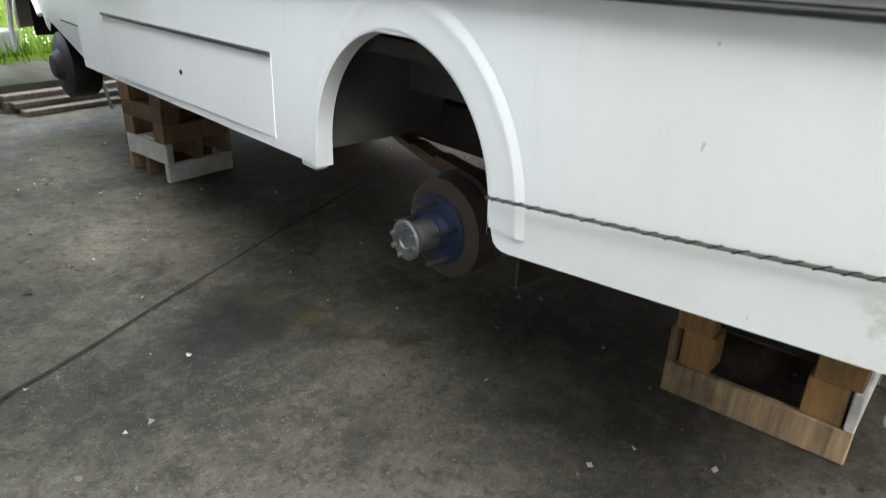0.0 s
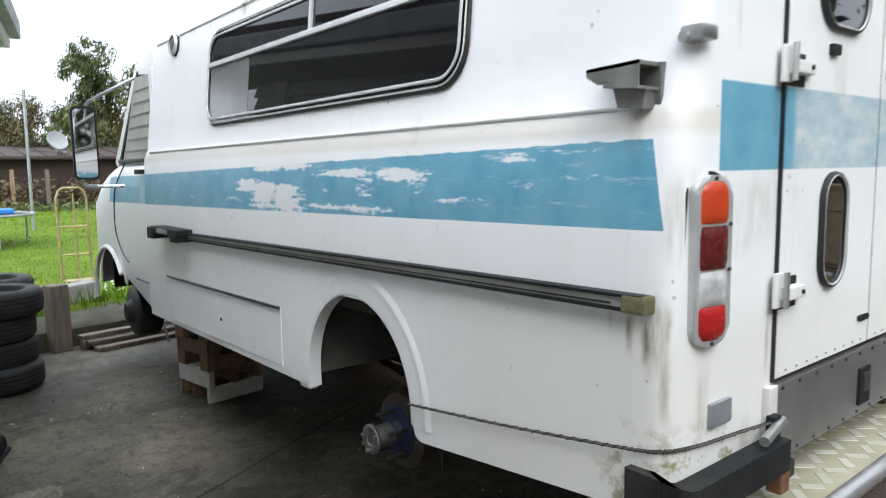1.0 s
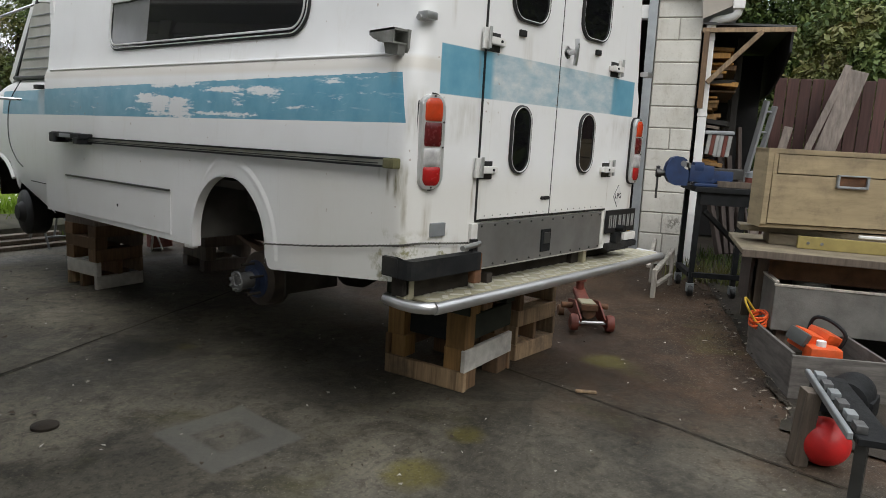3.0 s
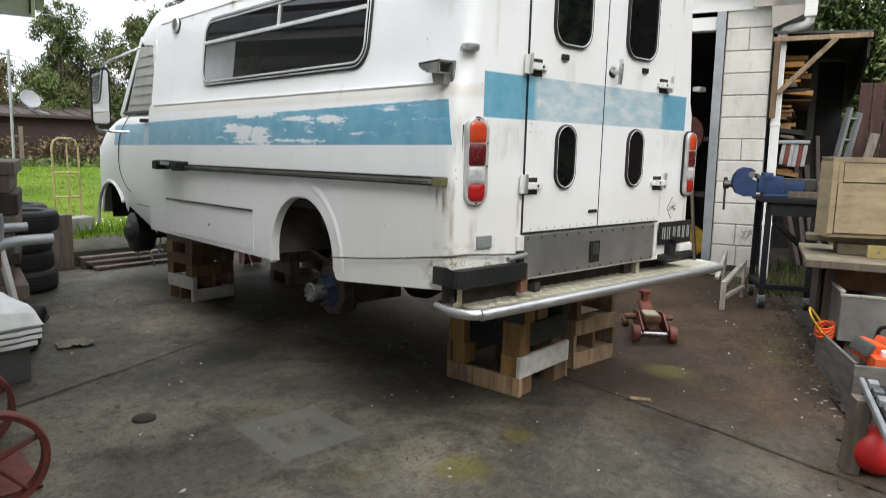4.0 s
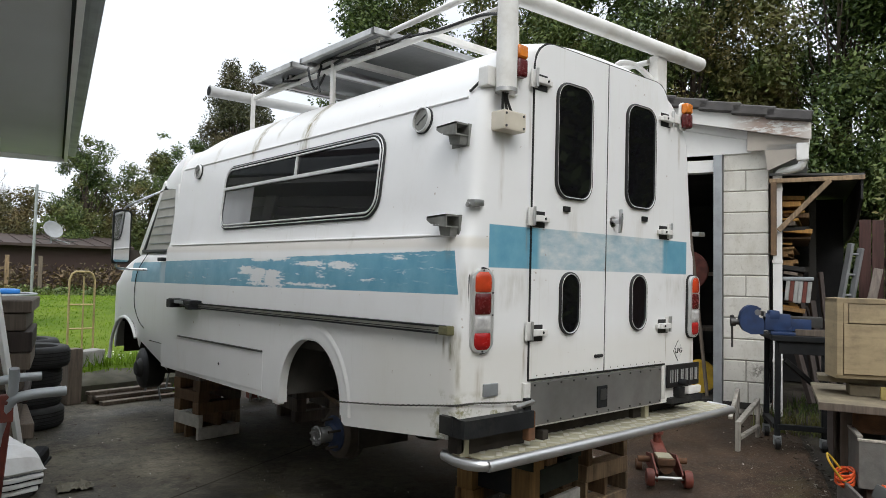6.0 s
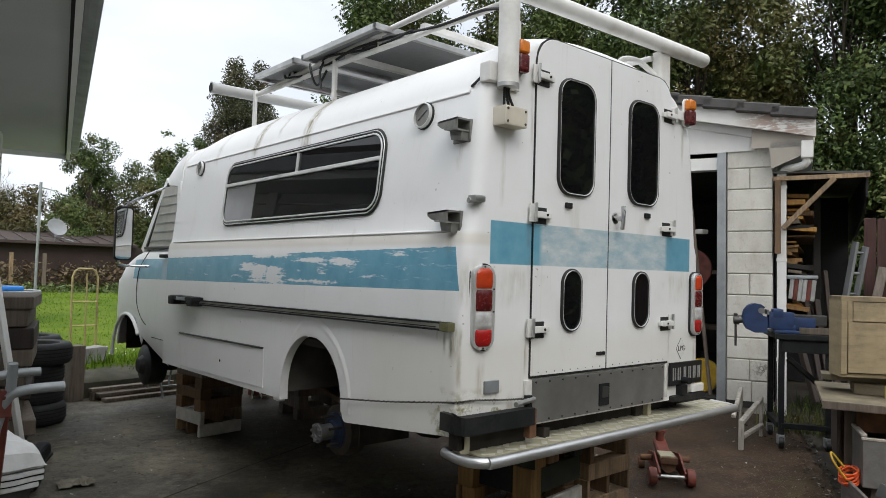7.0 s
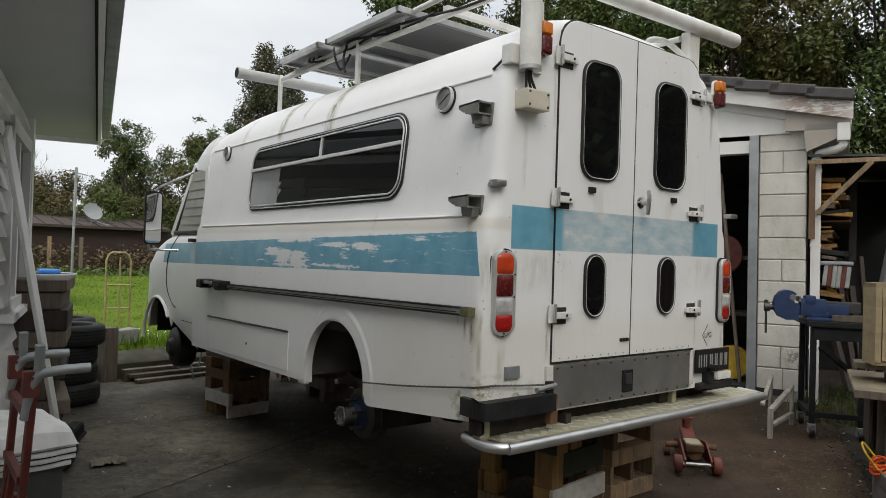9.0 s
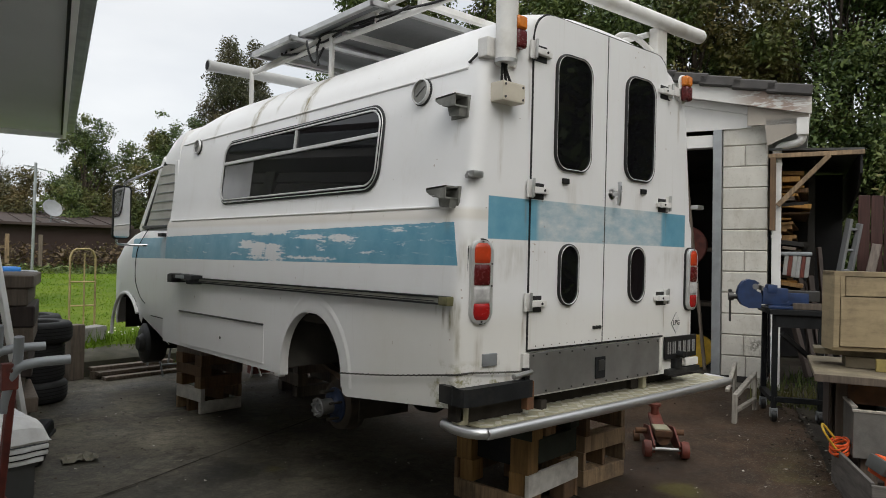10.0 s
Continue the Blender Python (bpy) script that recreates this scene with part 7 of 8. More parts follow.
for u, v in ((0.05, 0.05), (1.15, 0.05), (0.05, 0.55), (1.15, 0.55)):
    part("foot", moved(box(u, v, 0.03, u + 0.09, v + 0.09, 0.30, 0.004), tf), M["old_wood"], tray)
jar = thing("plastic_tub", "cloudy white plastic tub in the trough", "tub")
part("body", moved(lathe([(0.10, 0.32), (0.105, 0.34), (0.115, 0.60), (0.118, 0.62), (0.10, 0.66), (0.06, 0.675), (0.0, 0.676)], 26, "z", (0.30, 0.38, 0)), tf), M["cloudy_plastic"], jar, "", True)
tb = thing("steel_bar", "white T-shaped bar standing in the trough", "bar")
part("stem", moved(beam((0.62, 0.35, 0.32), (0.70, 0.33, 0.88), 0.025, 0.025), tf), M["white_trim"], tb)
part("cross", moved(beam((0.52, 0.33, 0.88), (0.95, 0.36, 0.88), 0.025, 0.02), tf), M["white_trim"], tb)
for k, (u, v, w) in enumerate(((0.62, 0.15, 0.16), (0.82, 0.12, 0.2), (0.9, 0.4, 0.18))):
    bx = thing("parts_box", "pale plastic parts box in the trough", "box", "boxes in the trough")
    part("body", moved(box(u, v, 0.32, u + w, v + 0.16, 0.56 + 0.02 * k, 0.01), tf), M["cloudy_plastic"] if k else M["galv"], bx)

crate = thing("grey_crate", "weathered grey wooden crate with orange power tools", "crate")
kf = bench_frame(1.06, -0.93)
for b in (box(0.0, 0.0, 0.02, 0.5, 0.02, 0.26, 0.004), box(0.0, 0.021, 0.02, 0.02, 0.74, 0.27, 0.004), box(0.0, 0.741, 0.02, 0.5, 0.76, 0.28, 0.004), box(0.48, 0.021, 0.02, 0.5, 0.74, 0.26, 0.004), box(0.021, 0.021, 0.03, 0.479, 0.739, 0.05)):
    part("side", moved(b, kf), M["crate_wood"], crate)
saw = thing("chainsaw", "orange and grey chainsaw lying in the crate", "chainsaw")
sf = kf @ Matrix.Translation((0.17, 0.24, 0.22)) @ Matrix.Rotation(0.5, 4, "Z") @ Matrix.Rotation(0.32, 4, "Y") @ Matrix.Rotation(0.2, 4, "X") @ Matrix.Diagonal((0.88, 0.88, 0.88, 1))
part("housing", moved(add(box(-0.14, -0.08, 0, 0.16, 0.08, 0.13, 0.03), box(-0.02, -0.085, 0.10, 0.14, 0.085, 0.17, 0.03)), sf), M["orange_plastic"], saw, "", True)
part("cover", moved(box(-0.175, -0.075, 0.03, -0.13, 0.075, 0.12, 0.02), sf), M["grey_plastic"], saw, "", True)
part("handle", moved(sweep(bow([(0.10, -0.09, 0.05), (0.06, -0.12, 0.20), (0.02, 0.0, 0.24), (0.02, 0.11, 0.20), (0.05, 0.10, 0.05)]), 0.012, 8), sf), M["bumper_black"], saw, "", True)
part("cap", moved(lathe([(0.03, 0), (0.03, 0.015), (0.0, 0.017)], 16, "y", (0.05, -0.088, 0.06)), sf), M["bumper_black"], saw, "", True)
can = thing("fuel_can", "small orange petrol can in the crate", "can")
part("body", moved(box(0.10, 0.03, 0.06, 0.27, 0.16, 0.30, 0.03), kf), M["orange_plastic"], can, "", True)
part("cap", moved(lathe([(0.025, 0.30), (0.025, 0.33), (0.0, 0.332)], 14, "z", (0.17, 0.09, 0)), kf), M["tarp"], can, "", True)
cord = thing("cord_coil", "orange coil of cord with yellow end", "cord")
cpos = Vector((1.62, -0.58, 0.29))
part("coil", sweep([cpos + Vector((0.055 * math.cos(a) * (1 + 0.25 * math.sin(3.3 * a)), 0.05 * math.sin(a), 0.035 * math.sin(a * 0.37) + 0.02 * math.cos(a))) for a in [0.4 * k for k in range(90)]], 0.006, 6), M["orange_plastic"], cord, "", True)
part("loop", sweep(bow([cpos + Vector(p) for p in ((-0.02, 0.02, 0.05), (-0.10, 0.06, 0.14), (-0.13, 0.04, 0.10), (-0.06, 0.0, 0.0), (-0.02, -0.04, -0.04))]), 0.006, 6), M["yellow_paint"], cord, "", True)

# nearest clutter: a plank post, steel rails and a red ball
ps = thing("timber_post", "grey upright timber offcut by the clutter", "timber")
part("post", moved(box(-0.045, -0.03, 0.0, 0.045, 0.03, 0.33, 0.005), Matrix.Translation((0.30, -1.17, 0)) @ Matrix.Rotation(0.6, 4, "Z") @ Matrix.Rotation(0.06, 4, "X")), M["old_wood"], ps)
rr = thing("socket_rail", "dark steel rail with sockets on the clutter", "tool rail")
part("rail", beam((0.52, -1.12, 0.345), (-0.16, -1.42, 0.345), 0.022, 0.03), M["galv"], rr)
part("rail", beam((0.56, -1.20, 0.32), (-0.10, -1.50, 0.32), 0.13, 0.03), M["bumper_black"], rr)
for k in range(6):
    p = Vector((0.48, -1.18, 0.335)).lerp(Vector((-0.05, -1.43, 0.335)), k / 5)
    part("socket", moved(box(-0.035, -0.02, 0.0, 0.035, 0.02, 0.03, 0.006), Matrix.Translation(p) @ Matrix.Rotation(0.42, 4, "Z")), M["hub_metal"] if k % 2 else M["galv"], rr, "", True)
part("rail_leg", box(0.44, -1.19, 0.0, 0.48, -1.15, 0.32), M["steel_dark"], rr)
part("rail_leg", box(-0.09, -1.47, 0.0, -0.05, -1.43, 0.32), M["steel_dark"], rr)
ball = thing("red_float", "round red plastic float under the rail", "float")
bb = bmesh.new()
bmesh.ops.create_uvsphere(bb, u_segments=24, v_segments=16, radius=0.11)
part("float", moved(bb, Matrix.Translation((0.36, -1.25, 0.105)) @ Matrix.Diagonal((1, 1, 0.95, 1))), worn("red_plastic", (0.62, 0.02, 0.02), 0.4, vary=0.2, dirty=0.3, scale=14), ball, "", True)
ms = thing("motor", "dark engine part beside the crate", "motor")
part("casing", add(lathe([(0.03, -0.14), (0.10, -0.12), (0.115, 0.0), (0.10, 0.12), (0.03, 0.14)], 24, "x", (1.05, -1.22, 0.12)), box(0.95, -1.34, 0.03, 1.15, -1.10, 0.14, 0.02)), M["bumper_black"], ms, "", True)

# earth strip with weeds along the clutter
ss = structure(part("earth_strip", grid_mesh([[(x, y0 + 0.06 * noise.noise((x * 3, k, 0)), zg(x, y0) + 0.012 + 0.02 * max(0.0, noise.noise((x * 2, y0 * 4, 1)))) for k, y0 in enumerate((max(-1.0, -0.86 + 0.57 * (x - 1.11)), max(-1.1, -1.0 + 0.5 * (x - 1.11)), -1.4, -2.6))] for x in [0.6 + 0.12 * i for i in range(45)]]), M["soil"], smooth=True), "dark earth strip along the benches")

# ---- along the house: timber, tyres, hand truck, bundle ----
def tyre(at, turn, tilt_deg=0.0):
    t = thing("tyre", "bald black car tyre stacked beside the house", "tyre", "stacked tyres")
    prof = [(0.185, -0.075), (0.195, -0.088), (0.235, -0.096), (0.272, -0.088), (0.288, -0.07), (0.294, -0.05), (0.296, 0.0), (0.294, 0.05), (0.288, 0.07), (0.272, 0.088), (0.235, 0.096), (0.195, 0.088), (0.185, 0.075), (0.18, 0.0), (0.185, -0.075)]
    part("carcass", lathe(prof, 40), M["tyre"], t, "", True)
    gr = bmesh.new()
    for z in (-0.045, -0.015, 0.015, 0.045):
        add(gr, lathe([(0.2975, z - 0.004), (0.2985, z), (0.2975, z + 0.004)], 40))
    part("tread", gr, M["black_gap"], t)
    t.matrix_basis = Matrix.Translation(at) @ Matrix.Rotation(turn, 4, "Z") @ Matrix.Rotation(radians(tilt_deg), 4, "X")
    return t


random.seed(9)
for i in range(4):
    tyre((-1.70 + random.uniform(-0.03, 0.03), 4.88 + random.uniform(-0.03, 0.03), 0.097 + 0.174 * i), i * 0.7)
for i in range(4):
    tyre((-1.66 + random.uniform(-0.03, 0.03), 5.44 + random.uniform(-0.02, 0.02), 0.097 + 0.178 * i), i * 0.9)

stk = thing("timber_stack", "stack of dark old timber beams by the house", "timber stack")
z = 0.0
for i in range(9):
    h = (0.14, 0.12, 0.15, 0.10, 0.14, 0.13, 0.16, 0.13, 0.10)[i]
    m = Matrix.Translation((-2.04, 4.25, z)) @ Matrix.Rotation(radians(-10 + random.uniform(-4, 4)), 4, "Z")
    part("beam", moved(box(-0.17 + random.uniform(-0.05, 0.05), -0.5, 0, 0.23 + random.uniform(-0.05, 0.04), 0.35, h - 0.006, 0.008, 1), m), M["old_wood"] if i % 3 else M["fence_dark"], stk)
    z += h
lpk = thing("white_plank", "long white painted plank leaning on the house wall", "plank")
part("plank", beam((-1.94, 3.62, 0.0), (-2.45, 2.46, 2.06), 0.20, 0.026, 0.004, (1.0, -0.2, 0)), M["white_board"], lpk)

ht = thing("hand_truck", "old red steel hand truck with grey handles", "hand truck")
hx, hy = -2.55, 0.92
for top, foot in ((hy - 0.37, hy - 0.12), (hy + 0.03, hy + 0.28)):
    part("upright", beam((hx, foot, 0.08), (hx + 0.02, top, 0.985), 0.024, 0.036, 0.004), M["truck_red"], ht)
    part("handle", sweep(bow([(hx, top + 0.04, 0.83), (hx + 0.02, top, 0.965), (hx + 0.07, top - 0.005, 0.995), (hx + 0.19, top - 0.005, 1.0)]), 0.017, 10), M["galv"], ht, "grey tube handle", True)
    part("handle_stub", sweep(bow([(hx + 0.01, top + 0.015, 0.93), (hx + 0.03, top, 1.0), (hx + 0.03, top - 0.02, 1.09)]), 0.016, 10), M["galv"], ht, "grey tube stub", True)
    part("knuckle", box(hx - 0.015, top - 0.01, 0.91, hx + 0.035, top + 0.03, 1.0, 0.006), M["truck_red"], ht)
    wy = foot - 0.12 if foot < hy else foot + 0.1
    wh = part("wheel", lathe([(0.165, -0.025), (0.185, -0.03), (0.19, -0.02), (0.19, 0.02), (0.185, 0.03), (0.165, 0.025), (0.165, -0.025)], 36, "y", (hx - 0.02, wy, 0.192)), M["truck_red"], ht, "red steel wheel", True)
    for k in range(5):
        a = 2 * math.pi * k / 5 + 0.4
        part("spoke", beam((hx - 0.02, wy, 0.192), (hx - 0.02 + 0.17 * math.cos(a), wy, 0.192 + 0.17 * math.sin(a)), 0.03, 0.012), M["truck_red"], wh)
for zz in (0.35, 0.6, 0.85):
    back = -0.25 * (zz - 0.08) / 0.9
    part("cross_bar", beam((hx + 0.005, hy - 0.12 + back, zz), (hx + 0.005, hy + 0.28 + back, zz), 0.03, 0.03), M["truck_red"], ht)
part("axle", rod((hx - 0.02, hy - 0.26, 0.192), (hx - 0.02, hy + 0.40, 0.192), 0.014, 10), M["steel_dark"], ht)
part("toe_plate", box(hx - 0.02, hy - 0.14, 0.006, hx + 0.16, hy + 0.31, 0.016, 0.003), M["truck_red"], ht)
part("brace", beam((hx - 0.02, hy + 0.07, 0.192), (hx + 0.005, hy - 0.06, 0.6), 0.025, 0.02), M["truck_red"], ht)

tbn = thing("folded_tarp", "bundle of folded white tarpaulin on a grey bin", "tarpaulin")
tm = Matrix.Translation((-2.43, 2.42, -0.06)) @ Matrix.Rotation(radians(8), 4, "Z")


def drape(w, d, z0, z1, seed):
    """A folded sheet with rounded, sagging edges."""
    rows = []
    for i in range(25):
        u = -1 + i / 12
        row = []
        for j in range(25):
            v = -1 + j / 12
            e = max(0.0, 1 - abs(u) ** 7) ** 0.4 * max(0.0, 1 - abs(v) ** 7) ** 0.4
            k = noise.noise((u * 2.6 + seed, v * 2.2, seed))
            row.append((w * u * (1 + 0.03 * k), d * v * (1 + 0.03 * noise.noise((v * 3, seed, u * 2))), z0 + (z1 - z0) * e * (1 + 0.16 * k) + 0.006 * noise.noise((u * 9, v * 9, seed))))
        rows.append(row)
    bm = grid_mesh(rows)
    add(bm, grid_mesh([[(p[0], p[1], z0) for p in r] for r in rows[::4]]))
    return bm


for i, (z0, h, w, d, mat) in enumerate(((0.265, 0.030, 0.272, 0.33, "tarp"), (0.296, 0.006, 0.276, 0.335, "bumper_black"), (0.303, 0.028, 0.285, 0.345, "tarp"), (0.332, 0.006, 0.281, 0.345, "bumper_black"), (0.339, 0.026, 0.29, 0.35, "tarp"), (0.366, 0.006, 0.286, 0.345, "hem_grey"), (0.373, 0.022, 0.288, 0.352, "tarp"))):
    fold = box(-w, -d, z0, w, d, z0 + h, 0.45 * h, 4)
    bmesh.ops.subdivide_edges(fold, edges=[e for e in fold.edges if e.calc_length() > 0.2], cuts=9, use_grid_fill=True)
    for v in fold.verts:
        v.co += Vector((0.016 * noise.noise((v.co.y * 7, i * 0.4, 0)), 0.016 * noise.noise((v.co.x * 7, i * 0.4, 3)), 0.012 * noise.noise((v.co.x * 6, v.co.y * 6, 1))))
    part("fold", moved(fold, tm), M[mat], tbn, "" if mat == "tarp" else "dark hem between the folds", True)
part("fold", moved(drape(0.295, 0.36, 0.39, 0.50, 2.3), tm), M["tarp"], tbn, "", True)
bin_ = thing("plastic_bin", "grey plastic bin full of odds and ends", "bin")
part("tub", moved(add(box(-0.26, -0.30, 0.062, 0.24, 0.30, 0.275, 0.03)), tm), M["grey_plastic"], bin_, "", True)
part("lip", moved(box(-0.27, -0.31, 0.245, 0.25, 0.31, 0.272, 0.01), tm), M["grey_plastic"], bin_)
bk = thing("black_bag", "black rubbish bag behind the bundle", "bag")
bg = bmesh.new()
bmesh.ops.create_icosphere(bg, subdivisions=4, radius=0.2)
for v in bg.verts:
    v.co *= 1 + 0.22 * noise.noise(v.co * 7) + 0.08 * noise.noise(v.co * 20)
    v.co.z = max(v.co.z, -0.19)
part("sack", moved(bg, Matrix.Translation((-2.08, 2.85, 0.14)) @ Matrix.Diagonal((0.65, 0.8, 0.75, 1))), M["bumper_black"], bk, "", True)
br = thing("boot", "black rubber boot toe by the bundle", "boot")
part("upper", moved(box(-0.05, -0.14, 0.0, 0.05, 0.14, 0.09, 0.04, 3), Matrix.Translation((-1.93, 3.25, 0.055)) @ Matrix.Rotation(-0.6, 4, "Z") @ Matrix.Rotation(0.25, 4, "X")), M["bumper_black"], br, "", True)
part("sole", moved(box(-0.052, -0.145, -0.02, 0.052, 0.145, 0.002, 0.006), Matrix.Translation((-1.93, 3.25, 0.055)) @ Matrix.Rotation(-0.6, 4, "Z") @ Matrix.Rotation(0.25, 4, "X")), M["tyre"], br)
rg = thing("rag", "crumpled pale cloth on the concrete", "rag")
rb = grid_mesh([[(0.34 * i / 14, 0.20 * j / 8, 0.05 * abs(noise.noise((i * 0.45, j * 0.5, 2))) + 0.006) for j in range(9)] for i in range(15)])
part("cloth", moved(rb, Matrix.Translation((-1.90, 2.70, 0.004)) @ Matrix.Rotation(-0.1, 4, "Z") @ Matrix.Diagonal((0.62, 0.8, 1.0, 1))), worn("rag_cloth", (0.20, 0.185, 0.14), 0.9, vary=0.3, dirty=0.5, scale=14), rg, "", True)

# kerb, sleeper post, blocks and stool at the end of the drive
kb = structure(part("kerb", grid_mesh([[(x, kerb_y(x) - 0.02, -0.05), (x, kerb_y(x) - 0.02 + 0.015 * noise.noise((x * 4, 0, 0)), 0.16), (x, kerb_y(x) + 0.03, 0.20 + 0.03 * noise.noise((x * 3, 1, 0))), (x, kerb_y(x) + 0.30, 0.24 + 0.02 * noise.noise((x * 2, 5, 0))), (x, kerb_y(x) + 0.62, 0.26)] for x in [-2.0 + 0.1 * i for i in range(61)]]), worn("kerb", (0.075, 0.070, 0.050), 0.95, vary=0.5, dirty=0.8, dirt=(0.03, 0.034, 0.012), scale=5, bump=0.6), smooth=True), "mossy concrete kerb at the lawn's edge")
slp = thing("sleeper_post", "upright sawn timber sleeper by the kerb", "post")
part("sleeper", moved(box(-0.075, -0.07, 0, 0.075, 0.07, 0.57, 0.012), Matrix.Translation((-1.15, 5.76, 0)) @ Matrix.Rotation(0.3, 4, "Z")), M["old_wood"], slp)
for x, y, s in ((-0.83, 6.5, 0.18), (-1.05, 6.8, 0.15)):
    cb = thing("concrete_lump", "rough broken concrete block on the lawn edge", "concrete block", "broken concrete")
    bm = box(-s * 0.8, -s * 0.6, 0, s * 0.8, s * 0.6, s * 1.1, 0.03, 2)
    for v in bm.verts:
        v.co += Vector((0.03 * noise.noise(v.co * 9), 0.03 * noise.noise(v.co * 8 + Vector((3, 0, 0))), 0.02 * noise.noise(v.co * 7)))
    part("lump", moved(bm, Matrix.Translation((x, y, ground_z(x, y) - 0.02)) @ Matrix.Rotation(0.3, 4, "Z")), M["concrete"], cb)
pk = thing("plank_step", "old planks lying along the kerb", "planks")
for k in range(3):
    part("plank", moved(box(-0.45, -0.05, 0, 0.45, 0.05, 0.035, 0.004), Matrix.Translation((-0.56 + 0.04 * k, 5.78 - 0.10 * k, 0.004 + 0.04 * (2 - k))) @ Matrix.Rotation(0.16, 4, "Z")), M["old_wood"], pk)
part("bearer", moved(box(-0.45, 0.10, 0.0, 0.45, 0.16, 0.08, 0.004), Matrix.Translation((-0.54, 5.62, 0)) @ Matrix.Rotation(0.16, 4, "Z")), M["old_wood"], pk)
stl = thing("step_stool", "small grey steel step stool under the cab", "stool")
for x in (-0.40, -0.18):
    part("leg", rod((x - 0.03, 5.73, 0.0), (x, 5.63, 0.42), 0.012, 8), M["galv"], stl, "", True)
    part("leg", rod((x + 0.05, 5.43, 0.0), (x, 5.55, 0.42), 0.012, 8), M["galv"], stl, "", True)
part("tread", box(-0.44, 5.50, 0.41, -0.14, 5.68, 0.44, 0.008), M["galv"], stl)
part("rung", rod((-0.36, 5.47, 0.12), (-0.14, 5.47, 0.12), 0.010, 8), M["galv"], stl)


# loose chips and leaves on the drive
def litter(n, seed):
    rnd = random.Random(seed)
    bm = bmesh.new()
    for _ in range(n):
        x, y = rnd.uniform(-2.2, 3.2), rnd.uniform(-1.8, 5.8)
        s = rnd.uniform(0.004, 0.011) * (1 + 1.2 * rnd.random() ** 6)
        a = rnd.uniform(0, 6.28)
        v = [bm.verts.new((x + s * math.cos(a + k) * rnd.uniform(0.4, 1.3), y + s * math.sin(a + k) * rnd.uniform(0.4, 1.3), zg(x, y) + 0.006 + rnd.uniform(0, 0.012))) for k in (0, 1.4, 2.9, 4.5)]
        bm.faces.new(v)
    return bm


def edge_litter(n, seed):
    """Chips, twigs and leaves that gather along the benches."""
    rnd = random.Random(seed)
    bm = bmesh.new()
    for _ in range(n):
        x = rnd.uniform(0.7, 3.6)
        y = -0.86 + 0.57 * (x - 1.11) + abs(rnd.gauss(0, 0.16)) - 0.05
        l, w, a = rnd.uniform(0.006, 0.026), rnd.uniform(0.002, 0.007), rnd.uniform(0, 6.28)
        c, s2 = math.cos(a), math.sin(a)
        z = zg(x, y) + 0.016
        v = [bm.verts.new((x + u * l * c - k * w * s2, y + u * l * s2 + k * w * c, z + rnd.uniform(0, 0.014))) for u, k in ((-1, -0.6), (0.2, -1), (1, 0.1), (0.1, 1))]
        bm.faces.new(v)
    return bm


lm = Mat("litter", (0.3, 0.27, 0.22), 0.8)
lm.color(lm.mix(lm.ramp(lm.island(), [(0.55, 0.0), (0.9, 1.0)]), (0.06, 0.045, 0.03), (0.48, 0.45, 0.40)))
tagged(part("litter", litter(1100, 3), lm.m), "dry leaves and pale chips scattered on the concrete", "litter", "", "stuff")
em = Mat("edge_litter", (0.1, 0.09, 0.07), 0.85)
em.color(em.mix(em.ramp(em.island(), [(0.6, 0.0), (0.97, 1.0)]), (0.035, 0.026, 0.017), (0.30, 0.27, 0.22)))
tagged(part("edge_litter", edge_litter(520, 8), em.m), "twigs, chips and dead leaves along the benches", "litter", "", "stuff")
wc = thing("wood_chip", "short pale splinter of wood on the joint", "wood chip")
part("splinter", moved(box(-0.055, -0.012, 0, 0.055, 0.012, 0.012, 0.003), Matrix.Translation((0.31, -0.13, zg(0.31, 0) + 0.006)) @ Matrix.Rotation(-0.9, 4, "Z")), M["pallet_light"], wc)
dk = thing("drain_cap", "small dark round cap set in the concrete", "cap")
part("cap", lathe([(0.055, -0.02), (0.055, 0.008), (0.045, 0.012), (0.0, 0.012)], 18, "z", (-1.86, 1.24, 0.003)), M["soil"], dk, "", True)


# ---- lawn, distance and trees ----
def blades(n, seed, xr, yr, h, zf, ok=None):
    rnd = np.random.RandomState(seed)
    verts, faces = [], []
    for _ in range(n):
        x, y = rnd.uniform(*xr), yr[0] + (yr[1] - yr[0]) * rnd.rand() ** 1.6
        if ok and not ok(x, y):
            continue
        a, l, w = rnd.uniform(0, 6.28), h * rnd.uniform(0.4, 1.3), 0.006 + 0.004 * rnd.rand() + 0.0012 * max(0, y - 6)
        zb = zf(x, y) - 0.01
        dx, dy = math.cos(a) * w, math.sin(a) * w
        lx, ly = rnd.uniform(-0.5, 0.5) * l, rnd.uniform(-0.5, 0.5) * l
        k = len(verts)
        verts += [(x - dx, y - dy, zb), (x + dx, y + dy, zb), (x + lx, y + ly, zb + l)]
        faces.append((k, k + 1, k + 2))
    me = bpy.data.meshes.new("blades")
    me.from_pydata(verts, [], faces)
    return me


gm = grass_mat("grass_blade", (0.12, 0.22, 0.012), (0.21, 0.31, 0.03))
